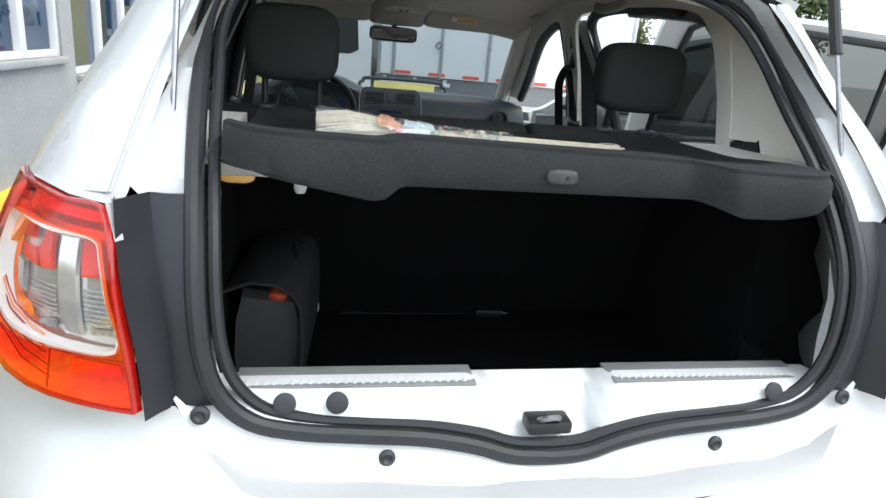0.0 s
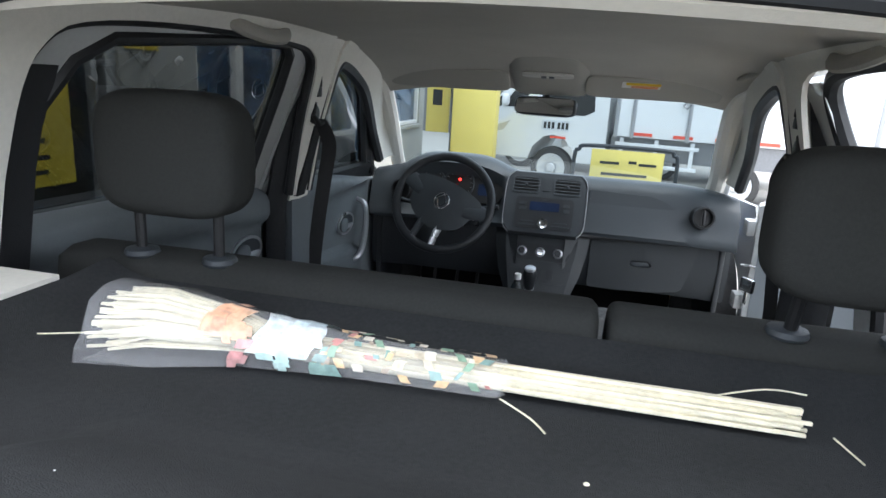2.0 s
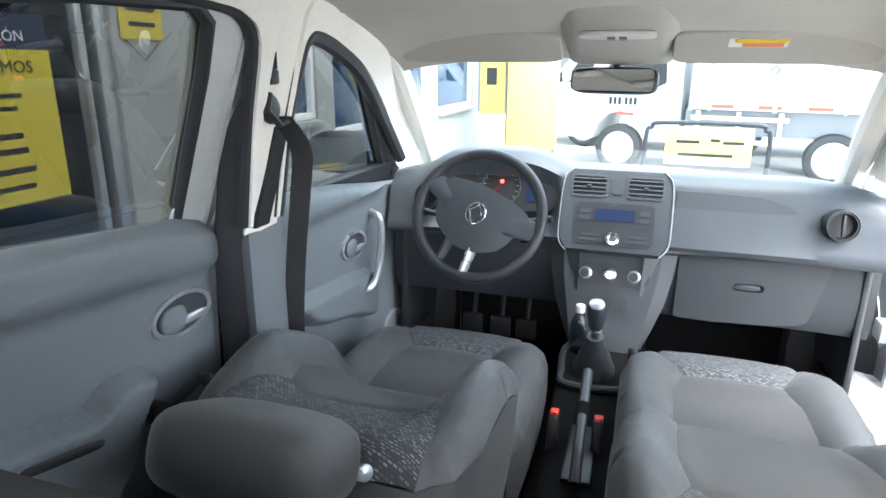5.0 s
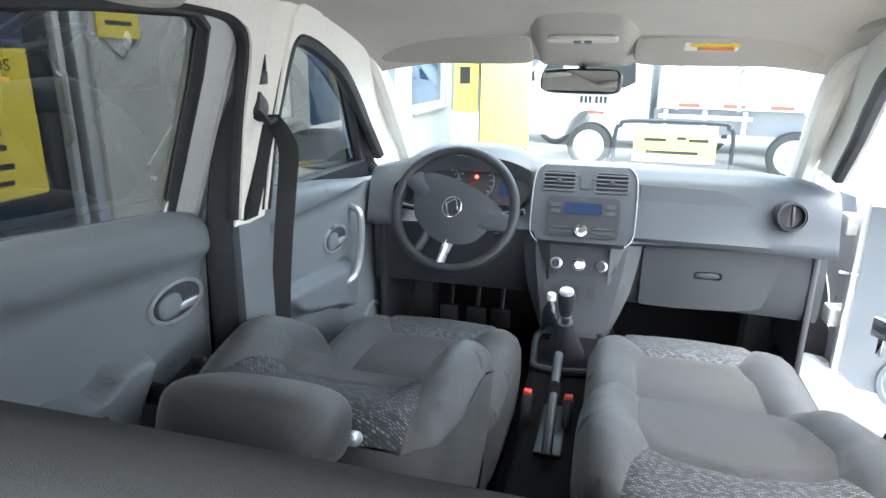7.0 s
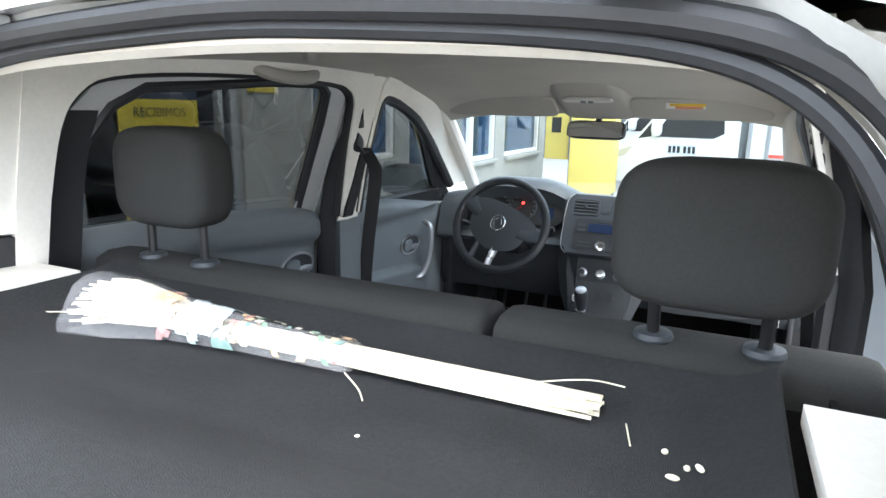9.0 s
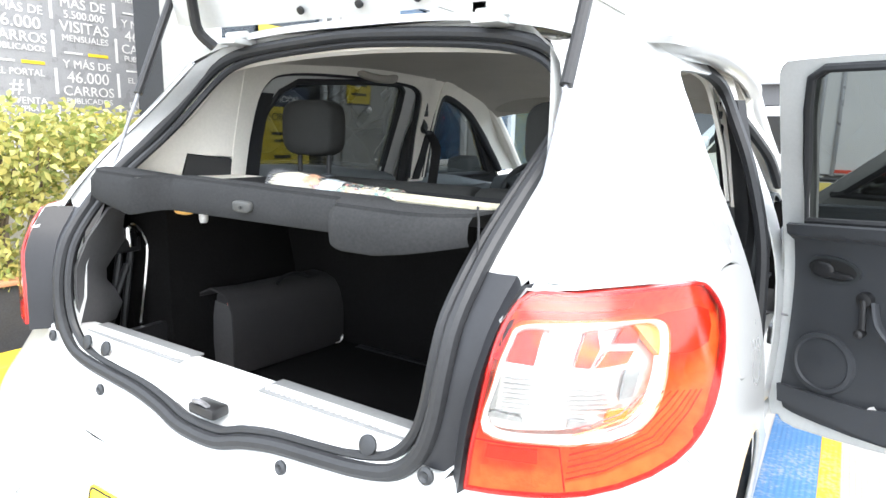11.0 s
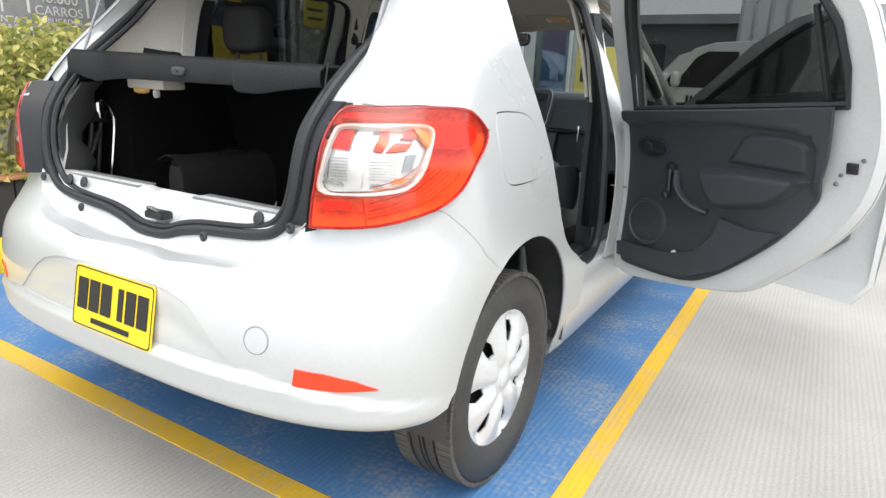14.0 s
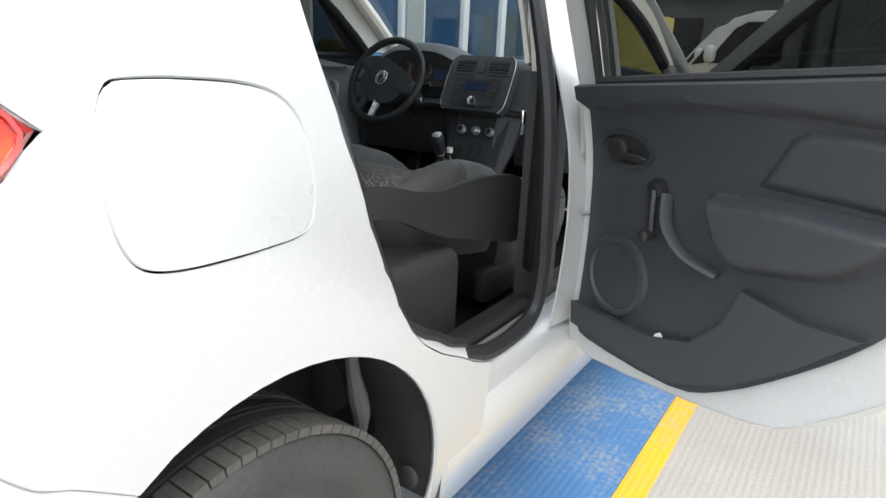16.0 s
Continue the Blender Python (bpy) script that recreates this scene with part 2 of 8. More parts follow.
M = {
    "paint": material("silver_car_paint", (0.56, 0.57, 0.565), 0.33, 0.3, vary=0.03, grain=2, coat=0.6),
    "paint_inner": material("silver_paint_inside", (0.60, 0.61, 0.60), 0.45, 0.1, vary=0.05, grain=5, coat=0.2),
    "dark_paint": material("dark_lamp_surround", (0.020, 0.021, 0.024), 0.42, vary=0.1, grain=6, bump=0.05, spec=0.35),
    "grey_paint": material("primer_grey", (0.24, 0.25, 0.26), 0.5, vary=0.1, grain=6),
    # boot sill strips: shade on the pale sill put into a grey base
    "strip_shade": material("shade_grey_strip", (0.22, 0.225, 0.225), 0.5, 0.2, vary=0.12, grain=20),
    "rubber": material("black_rubber_seal", (0.022, 0.023, 0.025), 0.5, vary=0.2, grain=9, spec=0.4),
    "tyre": material("tyre_rubber", (0.040, 0.039, 0.038), 0.55, vary=0.35, grain=10, bump=0.2),
    "tread": material("dusty_tread_rubber", (0.075, 0.072, 0.066), 0.9, vary=0.3, grain=14, bump=0.2),
    "rim": material("silver_wheel_cover", (0.68, 0.69, 0.70), 0.35, 0.35, vary=0.06, grain=9, coat=0.3),
    "black": material("black_plastic", (0.016, 0.016, 0.017), 0.45, vary=0.2, grain=8, bump=0.1),
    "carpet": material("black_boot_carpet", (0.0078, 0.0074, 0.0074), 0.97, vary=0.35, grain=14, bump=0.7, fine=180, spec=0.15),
    "shelf": material("charcoal_felt", (0.031, 0.032, 0.033), 0.97, vary=0.22, grain=9, bump=0.8, fine=220, spec=0.15),
    "bag": material("dark_grey_tool_bag_cloth", (0.03, 0.028, 0.028), 0.95, vary=0.2, grain=12, bump=0.6, fine=260),
    "boot_grey": material("dull_grey_boot_plastic", (0.12, 0.12, 0.122), 0.6, vary=0.12, grain=8, bump=0.2),
    "bag_end": material("grey_bag_end_panel", (0.075, 0.072, 0.072), 0.9, vary=0.12, grain=12, bump=0.4),
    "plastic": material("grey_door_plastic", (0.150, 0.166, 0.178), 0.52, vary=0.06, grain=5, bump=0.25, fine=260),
    "dash": material("grey_dash_plastic", (0.050, 0.058, 0.065), 0.36, vary=0.06, grain=5, bump=0.3, fine=300),
    "dash_low": material("lower_dash_plastic", (0.034, 0.038, 0.041), 0.5, vary=0.06, grain=5, bump=0.3, fine=300),
    "dash_dark": material("anthracite_plastic", (0.024, 0.026, 0.029), 0.45, vary=0.1, grain=6, bump=0.15),
    "pad": material("soft_grey_plastic", (0.040, 0.046, 0.052), 0.5, vary=0.08, grain=6, bump=0.25, fine=300),
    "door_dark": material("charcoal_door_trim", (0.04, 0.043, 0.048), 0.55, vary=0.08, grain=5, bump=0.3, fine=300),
    "trim": material("beige_pillar_trim", (0.82, 0.79, 0.72), 0.7, vary=0.05, grain=6, bump=0.2),
    "headliner": material("beige_roof_lining", (0.50, 0.475, 0.425), 0.92, vary=0.08, grain=7, bump=0.5, fine=250),
    "cloth": material("plain_grey_seat_cloth", (0.0262, 0.0266, 0.0252), 0.85, vary=0.2, grain=9, bump=0.6, fine=260, **{"Sheen_Weight": 0.12}),
    "bolster": material("grey_seat_bolster_cloth", (0.029, 0.0296, 0.0284), 0.42, vary=0.16, grain=8, bump=0.5, fine=260, **{"Sheen_Weight": 0.12}),
    "woven": woven(),
    "bench": material("dark_grey_bench_cloth", (0.034, 0.0345, 0.0325), 0.95, vary=0.15, grain=9, bump=0.6, fine=260, spec=0.25),
    "chrome": material("bright_chrome", (0.75, 0.76, 0.77), 0.15, 1.0, vary=0.03),
    "satin": material("satin_silver_plastic", (0.50, 0.51, 0.53), 0.32, 0.7, vary=0.05),
    "steel": material("dull_steel", (0.30, 0.30, 0.31), 0.4, 0.9, vary=0.2, grain=30),
    "red_lens": lamp_red(),
    "red_cover": glass("red_lens_cover", (1.0, 0.19, 0.035), 0.98, rough=0.13, mirror=0.05),
    "clear_cover": glass("clear_lens_cover", (0.98, 0.98, 0.97), 0.92, rough=0.1, mirror=0.05),
    "lamp_shell": material("pale_lamp_shell", (0.84, 0.82, 0.79), 0.35, 0.0, vary=0.3, grain=14, bump=0.3, fine=60),
    "dark_red": material("dark_red_lens_edge", (0.34, 0.008, 0.004), 0.15, vary=0.2, grain=12, coat=0.6),
    "reflex": material("red_reflector_plastic", (0.72, 0.045, 0.008), 0.18, vary=0.12, grain=20, coat=0.3),
    "lamp_silver": material("silvered_lamp_bowl", (0.72, 0.71, 0.70), 0.18, 0.6, vary=0.15, grain=18, coat=0.8),
    "lamp_grey": material("grey_lamp_rib", (0.30, 0.31, 0.31), 0.25, 0.3, vary=0.2, grain=30, coat=0.5),
    "orange_lens": material("orange_lamp_lens", (0.95, 0.22, 0.02), 0.12, vary=0.15, grain=10, coat=0.8),
    "trim_dark": material("black_pillar_trim", (0.025, 0.026, 0.028), 0.55, vary=0.1, grain=6, bump=0.2),
    "clear_lens": material("clear_lamp_lens", (0.74, 0.72, 0.70), 0.12, 0.3, vary=0.1, grain=14, coat=1.0),
    "belt": material("black_belt_webbing", (0.012, 0.012, 0.013), 0.7, vary=0.2, grain=40, bump=0.4),
    "blue_display": material("blue_lcd", (0.015, 0.026, 0.06), 0.2, vary=0.1, **{"Emission_Color": (0.04, 0.10, 0.30, 1), "Emission_Strength": 0.006}),
    "red_tell": material("red_warning_light", (0.8, 0.02, 0.02), 0.3, vary=0, **{"Emission_Color": (1, 0.04, 0.03, 1), "Emission_Strength": 1.2}),
    "buckle_red": material("red_buckle_button", (0.75, 0.06, 0.03), 0.4, vary=0.05),
    "white_plastic": material("white_plastic", (0.75, 0.74, 0.72), 0.4, vary=0.06),
    "plate": material("yellow_plate", (0.86, 0.62, 0.02), 0.35, vary=0.05, grain=15, coat=0.4),
    "ink": material("black_ink", (0.015, 0.015, 0.015), 0.6, vary=0),
    "ground": concrete(),
    "blue": road_paint("worn_blue_paint", (0.050, 0.145, 0.33), (0.085, 0.205, 0.39), 0.6),
    "yellow": road_paint("worn_yellow_paint", (0.72, 0.45, 0.03), (0.62, 0.36, 0.02), 0.5),
    "kerb": material("yellow_kerb_paint", (0.80, 0.55, 0.03), 0.6, vary=0.18, grain=6, bump=0.4, fine=60),
    "car_glass": glass("tinted_car_glass", (0.88, 0.95, 0.92), 0.10),
    "dark_glass": glass("dark_tinted_glass", (0.90, 0.94, 0.88), 0.08, mirror=0.18),
    "film_glass": glass("reflecting_tinted_glass", (0.90, 0.95, 0.92), 0.17, mirror=0.06),
    "screen_glass": glass("windscreen_glass", (0.88, 1.0, 1.04), 0.46),
    "shop_glass": glass("shop_glass", (0.8, 0.9, 1.0), 0.7),
    "visor": material("grey_beige_visor_cloth", (0.40, 0.382, 0.34), 0.85, vary=0.06, grain=7, bump=0.3, fine=250),
    "visor_lens": material("milky_reading_lamp_lens", (0.55, 0.54, 0.50), 0.35, vary=0.08, grain=20),
    # base darkened to stand in for dark surroundings in the door mirror
    "dimmed_mirror": material("dimmed_door_mirror", (0.16, 0.18, 0.2), 0.03, 1.0, vary=0),
    "mirror": material("mirror", (0.85, 0.86, 0.86), 0.02, 1.0, vary=0),
}


# ---- mesh helpers ----
def part(name, bm, mat, parent=None, label="", smooth=35, category="", group="", kind=""):
    """One mesh object from a bmesh, under a thing or part."""
    bmesh.ops.recalc_face_normals(bm, faces=bm.faces[:])
    me = bpy.data.meshes.new(name)
    bm.to_mesh(me)
    bm.free()
    me.materials.append(M[mat] if isinstance(mat, str) else mat)
    if smooth:
        me.polygons.foreach_set("use_smooth", [True] * len(me.polygons))
        me.set_sharp_from_angle(angle=radians(smooth))
    ob = new(name, me)
    ob.parent = parent
    return tagged(ob, label, category, group, kind)


def thing(name, label, category, group="", at=(0, 0, 0), kind=""):
    ob = new(name)
    ob.empty_display_size = 0.1
    ob.location = at
    return tagged(ob, label, category, group, kind)


def put(bm, verts, m):
    bmesh.ops.transform(bm, matrix=m, verts=verts)
    return verts


def box(bm, lo, hi, bevel=0.0, seg=2, m=None):
    """An upright box from corner to corner, with rounded edges."""
    r = bmesh.ops.create_cube(bm, size=1)["verts"]
    c, s = (Vector(lo) + Vector(hi)) / 2, Vector(hi) - Vector(lo)
    put(bm, r, Matrix.Translation(c) @ Matrix.Diagonal((*s, 1)))
    if bevel > 0:
        es = list({e for v in r for e in v.link_edges})
        g = bmesh.ops.bevel(bm, geom=es, offset=bevel, segments=seg, affect="EDGES", profile=0.5)
        r = list({v for f in g["faces"] for v in f.verts} | {v for v in r if v.is_valid})
    if m is not None:
        put(bm, r, m)
    return r


def pillow(bm, c, size, power=3.0, m=None, seg=18, rings=12):
    """A rounded cushion (superellipsoid)."""
    def sp(v, e):
        return math.copysign(abs(v) ** e, v)
    e = 2 / power
    rows, made = [], []
    for i in range(rings + 1):
        a = -math.pi / 2 + math.pi * i / rings
        row = []
        for k in range(seg):
            t = 2 * math.pi * k / seg
            v = Vector((sp(math.cos(a), e) * sp(math.cos(t), e) * size[0] / 2, sp(math.cos(a), e) * sp(math.sin(t), e) * size[1] / 2, sp(math.sin(a), e) * size[2] / 2))
            row.append(bm.verts.new(v))
        rows.append(row)
        made += row
    for i in range(rings):
        for k in range(seg):
            q = (rows[i][k], rows[i][(k + 1) % seg], rows[i + 1][(k + 1) % seg], rows[i + 1][k])
            bm.faces.new(q)
    put(bm, made, Matrix.Translation(c) @ (m if m is not None else Matrix()))
    bmesh.ops.remove_doubles(bm, verts=made, dist=1e-5)
    return bm


def tube(bm, pts, r, seg=8, closed=False, flat=1.0):
    """A round bar along points; r is a number or one per point; flat squashes it across."""
    pts = [Vector(p) for p in pts]
    n = len(pts)
    rs = r if isinstance(r, (list, tuple)) else [r] * n
    rings, up = [], None
    for i, p in enumerate(pts):
        a = pts[(i - 1) % n] if closed or i > 0 else p
        b = pts[(i + 1) % n] if closed or i < n - 1 else p
        d = (b - a).normalized()
        if up is None:
            up = d.orthogonal().normalized()
        up = (up - d * up.dot(d)).normalized()
        side = d.cross(up)
        rings.append([bm.verts.new(p + (up * math.cos(2 * math.pi * k / seg) + side * flat * math.sin(2 * math.pi * k / seg)) * rs[i]) for k in range(seg)])
    for i in range(n if closed else n - 1):
        a, b = rings[i], rings[(i + 1) % n]
        for k in range(seg):
            bm.faces.new((a[k], a[(k + 1) % seg], b[(k + 1) % seg], b[k]))
    if not closed:
        bm.faces.new(rings[0][::-1])
        bm.faces.new(rings[-1])
    return bm


def smoothed(pts, steps=6, closed=False):
    """Catmull-Rom through points."""
    pts = [Vector(p) for p in pts]
    n, out = len(pts), []
    for i in range(n if closed else n - 1):
        p0 = pts[(i - 1) % n] if closed or i > 0 else pts[i]
        p1, p2 = pts[i], pts[(i + 1) % n]
        p3 = pts[(i + 2) % n] if closed or i < n - 2 else p2
        for k in range(steps):
            t = k / steps
            out.append(0.5 * ((2 * p1) + (p2 - p0) * t + (2 * p0 - 5 * p1 + 4 * p2 - p3) * t * t + (3 * p1 - p0 - 3 * p2 + p3) * t ** 3))
    if not closed:
        out.append(pts[-1])
    return out


def lathe(bm, profile, seg=32, m=None, cap=True):
    """Turns (radius, height) round z."""
    rows = [[bm.verts.new((r * math.cos(2 * math.pi * k / seg), r * math.sin(2 * math.pi * k / seg), h)) for k in range(seg)] for r, h in profile]
    for a, b in zip(rows, rows[1:]):
        for k in range(seg):
            bm.faces.new((a[k], a[(k + 1) % seg], b[(k + 1) % seg], b[k]))
    if cap:
        bm.faces.new(rows[0][::-1])
        bm.faces.new(rows[-1])
    if m is not None:
        put(bm, [v for row in rows for v in row], m)
    return bm


def loft(bm, sections, cap=True, closed=True):
    """Joins sections (lists of points of one length) into a skin."""
    rows = [[bm.verts.new(p) for p in s] for s in sections]
    k = len(rows[0])
    for a, b in zip(rows, rows[1:]):
        for i in range(k if closed else k - 1):
            bm.faces.new((a[i], a[(i + 1) % k], b[(i + 1) % k], b[i]))
    if cap and closed:
        bm.faces.new(rows[0][::-1])
        bm.faces.new(rows[-1])
    return bm


def sheet(bm, f, us, vs, thick=0.0):
    """A grid f(u, v), made solid."""
    rows = [[bm.verts.new(f(u, v)) for v in vs] for u in us]
    fs = []
    for a, b in zip(rows, rows[1:]):
        for i in range(len(vs) - 1):
            fs.append(bm.faces.new((a[i], a[i + 1], b[i + 1], b[i])))
    if thick:
        for fc in fs:
            fc.normal_update()
        thicken(bm, thick)
    return bm


def panel(outline, f, thick=0.0, holes=(), step=0.05, bm=None, flip=False, keep=None):
    """A plate with the outline (u, v) and holes, bent by f(u, v) and made solid."""
    bm = bm or bmesh.new()
    es = []
    for loop in (outline, *holes):
        vs = [bm.verts.new((p[0], p[1], 0)) for p in loop]
        es += [bm.edges.new((vs[i], vs[(i + 1) % len(vs)])) for i in range(len(vs))]
    bmesh.ops.triangle_fill(bm, use_beauty=True, use_dissolve=False, edges=es)
    for axis in (0, 1):
        lo, hi = min(p[axis] for p in outline), max(p[axis] for p in outline)
        k = max(1, int((hi - lo) / step))
        for i in range(1, k):
            no = Vector((1, 0, 0)) if axis == 0 else Vector((0, 1, 0))
            bmesh.ops.bisect_plane(bm, geom=bm.verts[:] + bm.edges[:] + bm.faces[:], plane_co=no * (lo + (hi - lo) * i / k), plane_no=no, dist=1e-5)
    for fc in bm.faces:
        fc.normal_update()
        if fc.normal.z < 0:
            fc.normal_flip()
    for v in bm.verts:
        u, w = v.co.x, v.co.y
        v.co = f(u, w)
        if keep is not None:
            keep[tuple(round(c, 4) for c in v.co)] = (u, w)
    if thick:
        thicken(bm, -abs(thick) if flip else abs(thick))
    return bm


def thicken(bm, t):
    """Gives a sheet a back at the depth t behind its faces."""
    bm.normal_update()
    front = bm.faces[:]
    rim = [e for e in bm.edges if len(e.link_faces) == 1]
    back = {v: bm.verts.new(v.co - v.normal * t) for v in bm.verts[:]}
    for fc in front:
        bm.faces.new([back[v] for v in reversed(fc.verts)])
    for e in rim:
        fc = e.link_faces[0]
        a, b = e.verts
        vs = list(fc.verts)
        if vs[(vs.index(a) + 1) % len(vs)] != b:
            a, b = b, a
        bm.faces.new((b, a, back[a], back[b]))
    return bm


def mirror_x(bm):
    for v in bm.verts:
        v.co.x = -v.co.x
    bmesh.ops.reverse_faces(bm, faces=bm.faces[:])
    return bm


def ring(c, r, n=24, squash=1.0, start=0.0):
    """An ellipse in two dimensions."""
    return [(c[0] + r * math.cos(start + 2 * math.pi * k / n), c[1] + r * squash * math.sin(start + 2 * math.pi * k / n)) for k in range(n)]


def round_rect(x0, y0, x1, y1, r, n=4):
    out = []
    for cx, cy, a in ((x1 - r, y1 - r, 0), (x0 + r, y1 - r, 90), (x0 + r, y0 + r, 180), (x1 - r, y0 + r, 270)):
        out += [(cx + r * math.cos(radians(a + 90 * k / n)), cy + r * math.sin(radians(a + 90 * k / n))) for k in range(n + 1)]
    return out


def lettering(name, text, size, m, mat, parent, depth=0.002, align="CENTER"):
    """Raised letters as a mesh."""
    cu = bpy.data.curves.new(name, "FONT")
    cu.body, cu.size, cu.extrude, cu.align_x, cu.align_y = text, size, depth, align, "CENTER"
    cu.resolution_u = 3
    tmp = bpy.data.objects.new("tmp", cu)
    scene.collection.objects.link(tmp)
    bpy.context.view_layer.update()
    me = bpy.data.meshes.new_from_object(tmp)
    me.transform(m)
    scene.collection.objects.unlink(tmp)
    bpy.data.objects.remove(tmp)
    me.materials.clear()
    me.materials.append(M[mat] if isinstance(mat, str) else mat)
    ob = new(name, me)
    ob.parent = parent
    return ob


def flat_on(c, right, up):
    """The pose of a flat thing centred at c, x along right and y along up."""
    r, u = Vector(right).normalized(), Vector(up).normalized()
    w = r.cross(u)
    return Matrix(((r.x, u.x, w.x, c[0]), (r.y, u.y, w.y, c[1]), (r.z, u.z, w.z, c[2]), (0, 0, 0, 1)))


# ---- the site: ground, bay, kerb, planter, shop front ----
def site():
    bm = bmesh.new()
    xs = [-400, -60, -12, -6, -2, 0, 2, 6, 12, 60, 400]
    sheet(bm, lambda x, y: (x, y, 0), xs, xs)
    part("ground", bm, "ground", label="grooved grey concrete parking ground", category="ground", kind="structure", smooth=0)
    bm = bmesh.new()
    box(bm, (-2.24, 0.29, -0.05), (1.0, 5.2, 0.004))
    part("pavement", bm, "blue", label="worn blue painted parking bay", category="pavement", kind="structure", smooth=0)
    for name, lo, hi in (("trim", (-2.24, 0.212, -0.05), (1.075, 0.288, 0.0045)), ("trim", (1.002, 0.289, -0.05), (1.075, 5.2, 0.0045))):
        bm = bmesh.new()
        box(bm, lo, hi)
        part(name, bm, "yellow", label="worn yellow painted bay line", category="line", kind="structure", smooth=0)
    bm = bmesh.new()
    box(bm, (-2.48, -3.0, -0.05), (-2.25, 9.0, 0.15), 0.025)
    part("trim", bm, "kerb", label="yellow painted concrete kerb", category="kerb", kind="structure")


site()
# ---- car body: one curved skin for rear and sides ----
def curve(xs, ys):
    """A smooth line through points."""
    xs, ys = np.array(xs, float), np.array(ys, float)
    m = np.gradient(ys, xs)

    def f(v):
        v = min(max(v, xs[0]), xs[-1])
        i = min(max(int(np.searchsorted(xs, v)) - 1, 0), len(xs) - 2)
        h = xs[i + 1] - xs[i]
        t = (v - xs[i]) / h
        return float((2 * t ** 3 - 3 * t * t + 1) * ys[i] + (t ** 3 - 2 * t * t + t) * h * m[i] + (3 * t * t - 2 * t ** 3) * ys[i + 1] + (t ** 3 - t * t) * h * m[i + 1])
    return f


half_width = curve([.18, .30, .45, .6, .75, .9, 1.0, 1.1, 1.2, 1.3, 1.4, 1.47, 1.51, 1.54], [.79, .835, .853, .862, .862, .848, .822, .784, .737, .688, .64, .60, .56, .48])
rear_y = curve([.18, .25, .33, .45, .58, .66, .72, .78, .9, 1.0, 1.1, 1.2, 1.3, 1.4, 1.5], [.16, .07, .02, 0, 0, .025, .07, .11, .125, .13, .18, .26, .36, .45, .53])
corner = curve([.18, .4, .9, 1.05, 1.2, 1.35, 1.5], [.34, .37, .36, .35, .31, .26, .2])
KNEE, POW = 0.95, 3.0


def skin(p, z, off=0.0):
    """The body's outside: p runs from the middle of the rear round the corner and along the side."""
    w, yr, lc = half_width(z) - off, rear_y(z) + off, corner(z)
    if abs(p) <= KNEE:
        th = abs(p) / KNEE * math.pi / 2
        return Vector((math.copysign(w * math.sin(th) ** (2 / POW), p), yr + lc * (1 - max(math.cos(th), 0) ** (2 / POW)), z))
    y = yr + lc + abs(p) - KNEE
    nose = 1 - 0.10 * max(0, (y - 3.1) / 0.9) ** 2
    return Vector((math.copysign(w * nose, p), y, z))


def rp(x, z):
    """A place on the rear, given across."""
    return (KNEE * 2 / math.pi * math.asin(min(1, abs(x) / half_width(z)) ** (POW / 2)) * (1 if x >= 0 else -1), z)


def sp(y, z):
    """A place on the side, given along; also round the corner."""
    yr, lc = rear_y(z), corner(z)
    if y >= yr + lc:
        return (KNEE + y - yr - lc, z)
    c = (1 - (y - yr) / lc) ** (POW / 2)
    return (KNEE * 2 / math.pi * math.acos(min(1, c)), z)


car = thing("car", "silver hatchback with raised tailgate and open doors", "car")

LAMP = [rp(.578, .824), rp(.584, .89), rp(.597, .985), rp(.604, 1.04), rp(.622, 1.078), rp(.675, 1.079), rp(.74, 1.082), sp(.41, 1.078), sp(.455, 1.058), sp(.484, 1.025), sp(.45, .99), sp(.40, .957),
        sp(.345, .907), sp(.29, .868), rp(.72, .836), rp(.63, .826)]
ARCH = [sp(.68 + .362 * math.cos(radians(a)), .37 + .362 * math.sin(radians(a))) for a in range(-14, 118, 6)]
DOOR_EDGE = [(1.35, 1.452), (1.1, 1.438), (.94, 1.426), (.885, 1.412), (.858, 1.376), (.845, 1.29), (.832, 1.22), (.826, 1.15), (.826, 1.08), (.832, 1.02), (.842, .95), (.853, .876), (.876, .81), (.903, .751), (.935, .70), (.972, .661), (1.03, .62), (1.09, .59), (1.14, .56), (1.2, .535)]
FLAP = [tuple(v)[:2] for v in smoothed([(*sp(y, z), 0) for y, z in [(.555, 1.058), (.58, 1.063), (.636, 1.062), (.71, 1.055), (.752, 1.037), (.770, 1.0), (.768, .954), (.757, .912), (.737, .892), (.683, .888), (.632, .888), (.586, .890), (.554, .896), (.536, .910), (.527, .938), (.529, .981), (.538, 1.03)]], 3, True)]


def grow(loop, d):
    """Moves an outline out from its middle by about d."""
    cx, cy = sum(p[0] for p in loop) / len(loop), sum(p[1] for p in loop) / len(loop)
    out = []
    for x, y in loop:
        r = math.hypot(x - cx, y - cy)
        out.append((cx + (x - cx) * (r + d) / r, cy + (y - cy) * (r + d) / r))
    return out


def ease(a, b, v):
    t = min(1, max(0, (v - a) / (b - a)))
    return t * t * (3 - 2 * t)


def lamp_skin(p, z, off=0.0):
    """The lamp's face: it stands proud of the body towards the boot opening."""
    v = skin(p, z, off)
    v.y -= .034 * ease(.34, .20, v.y)
    return v


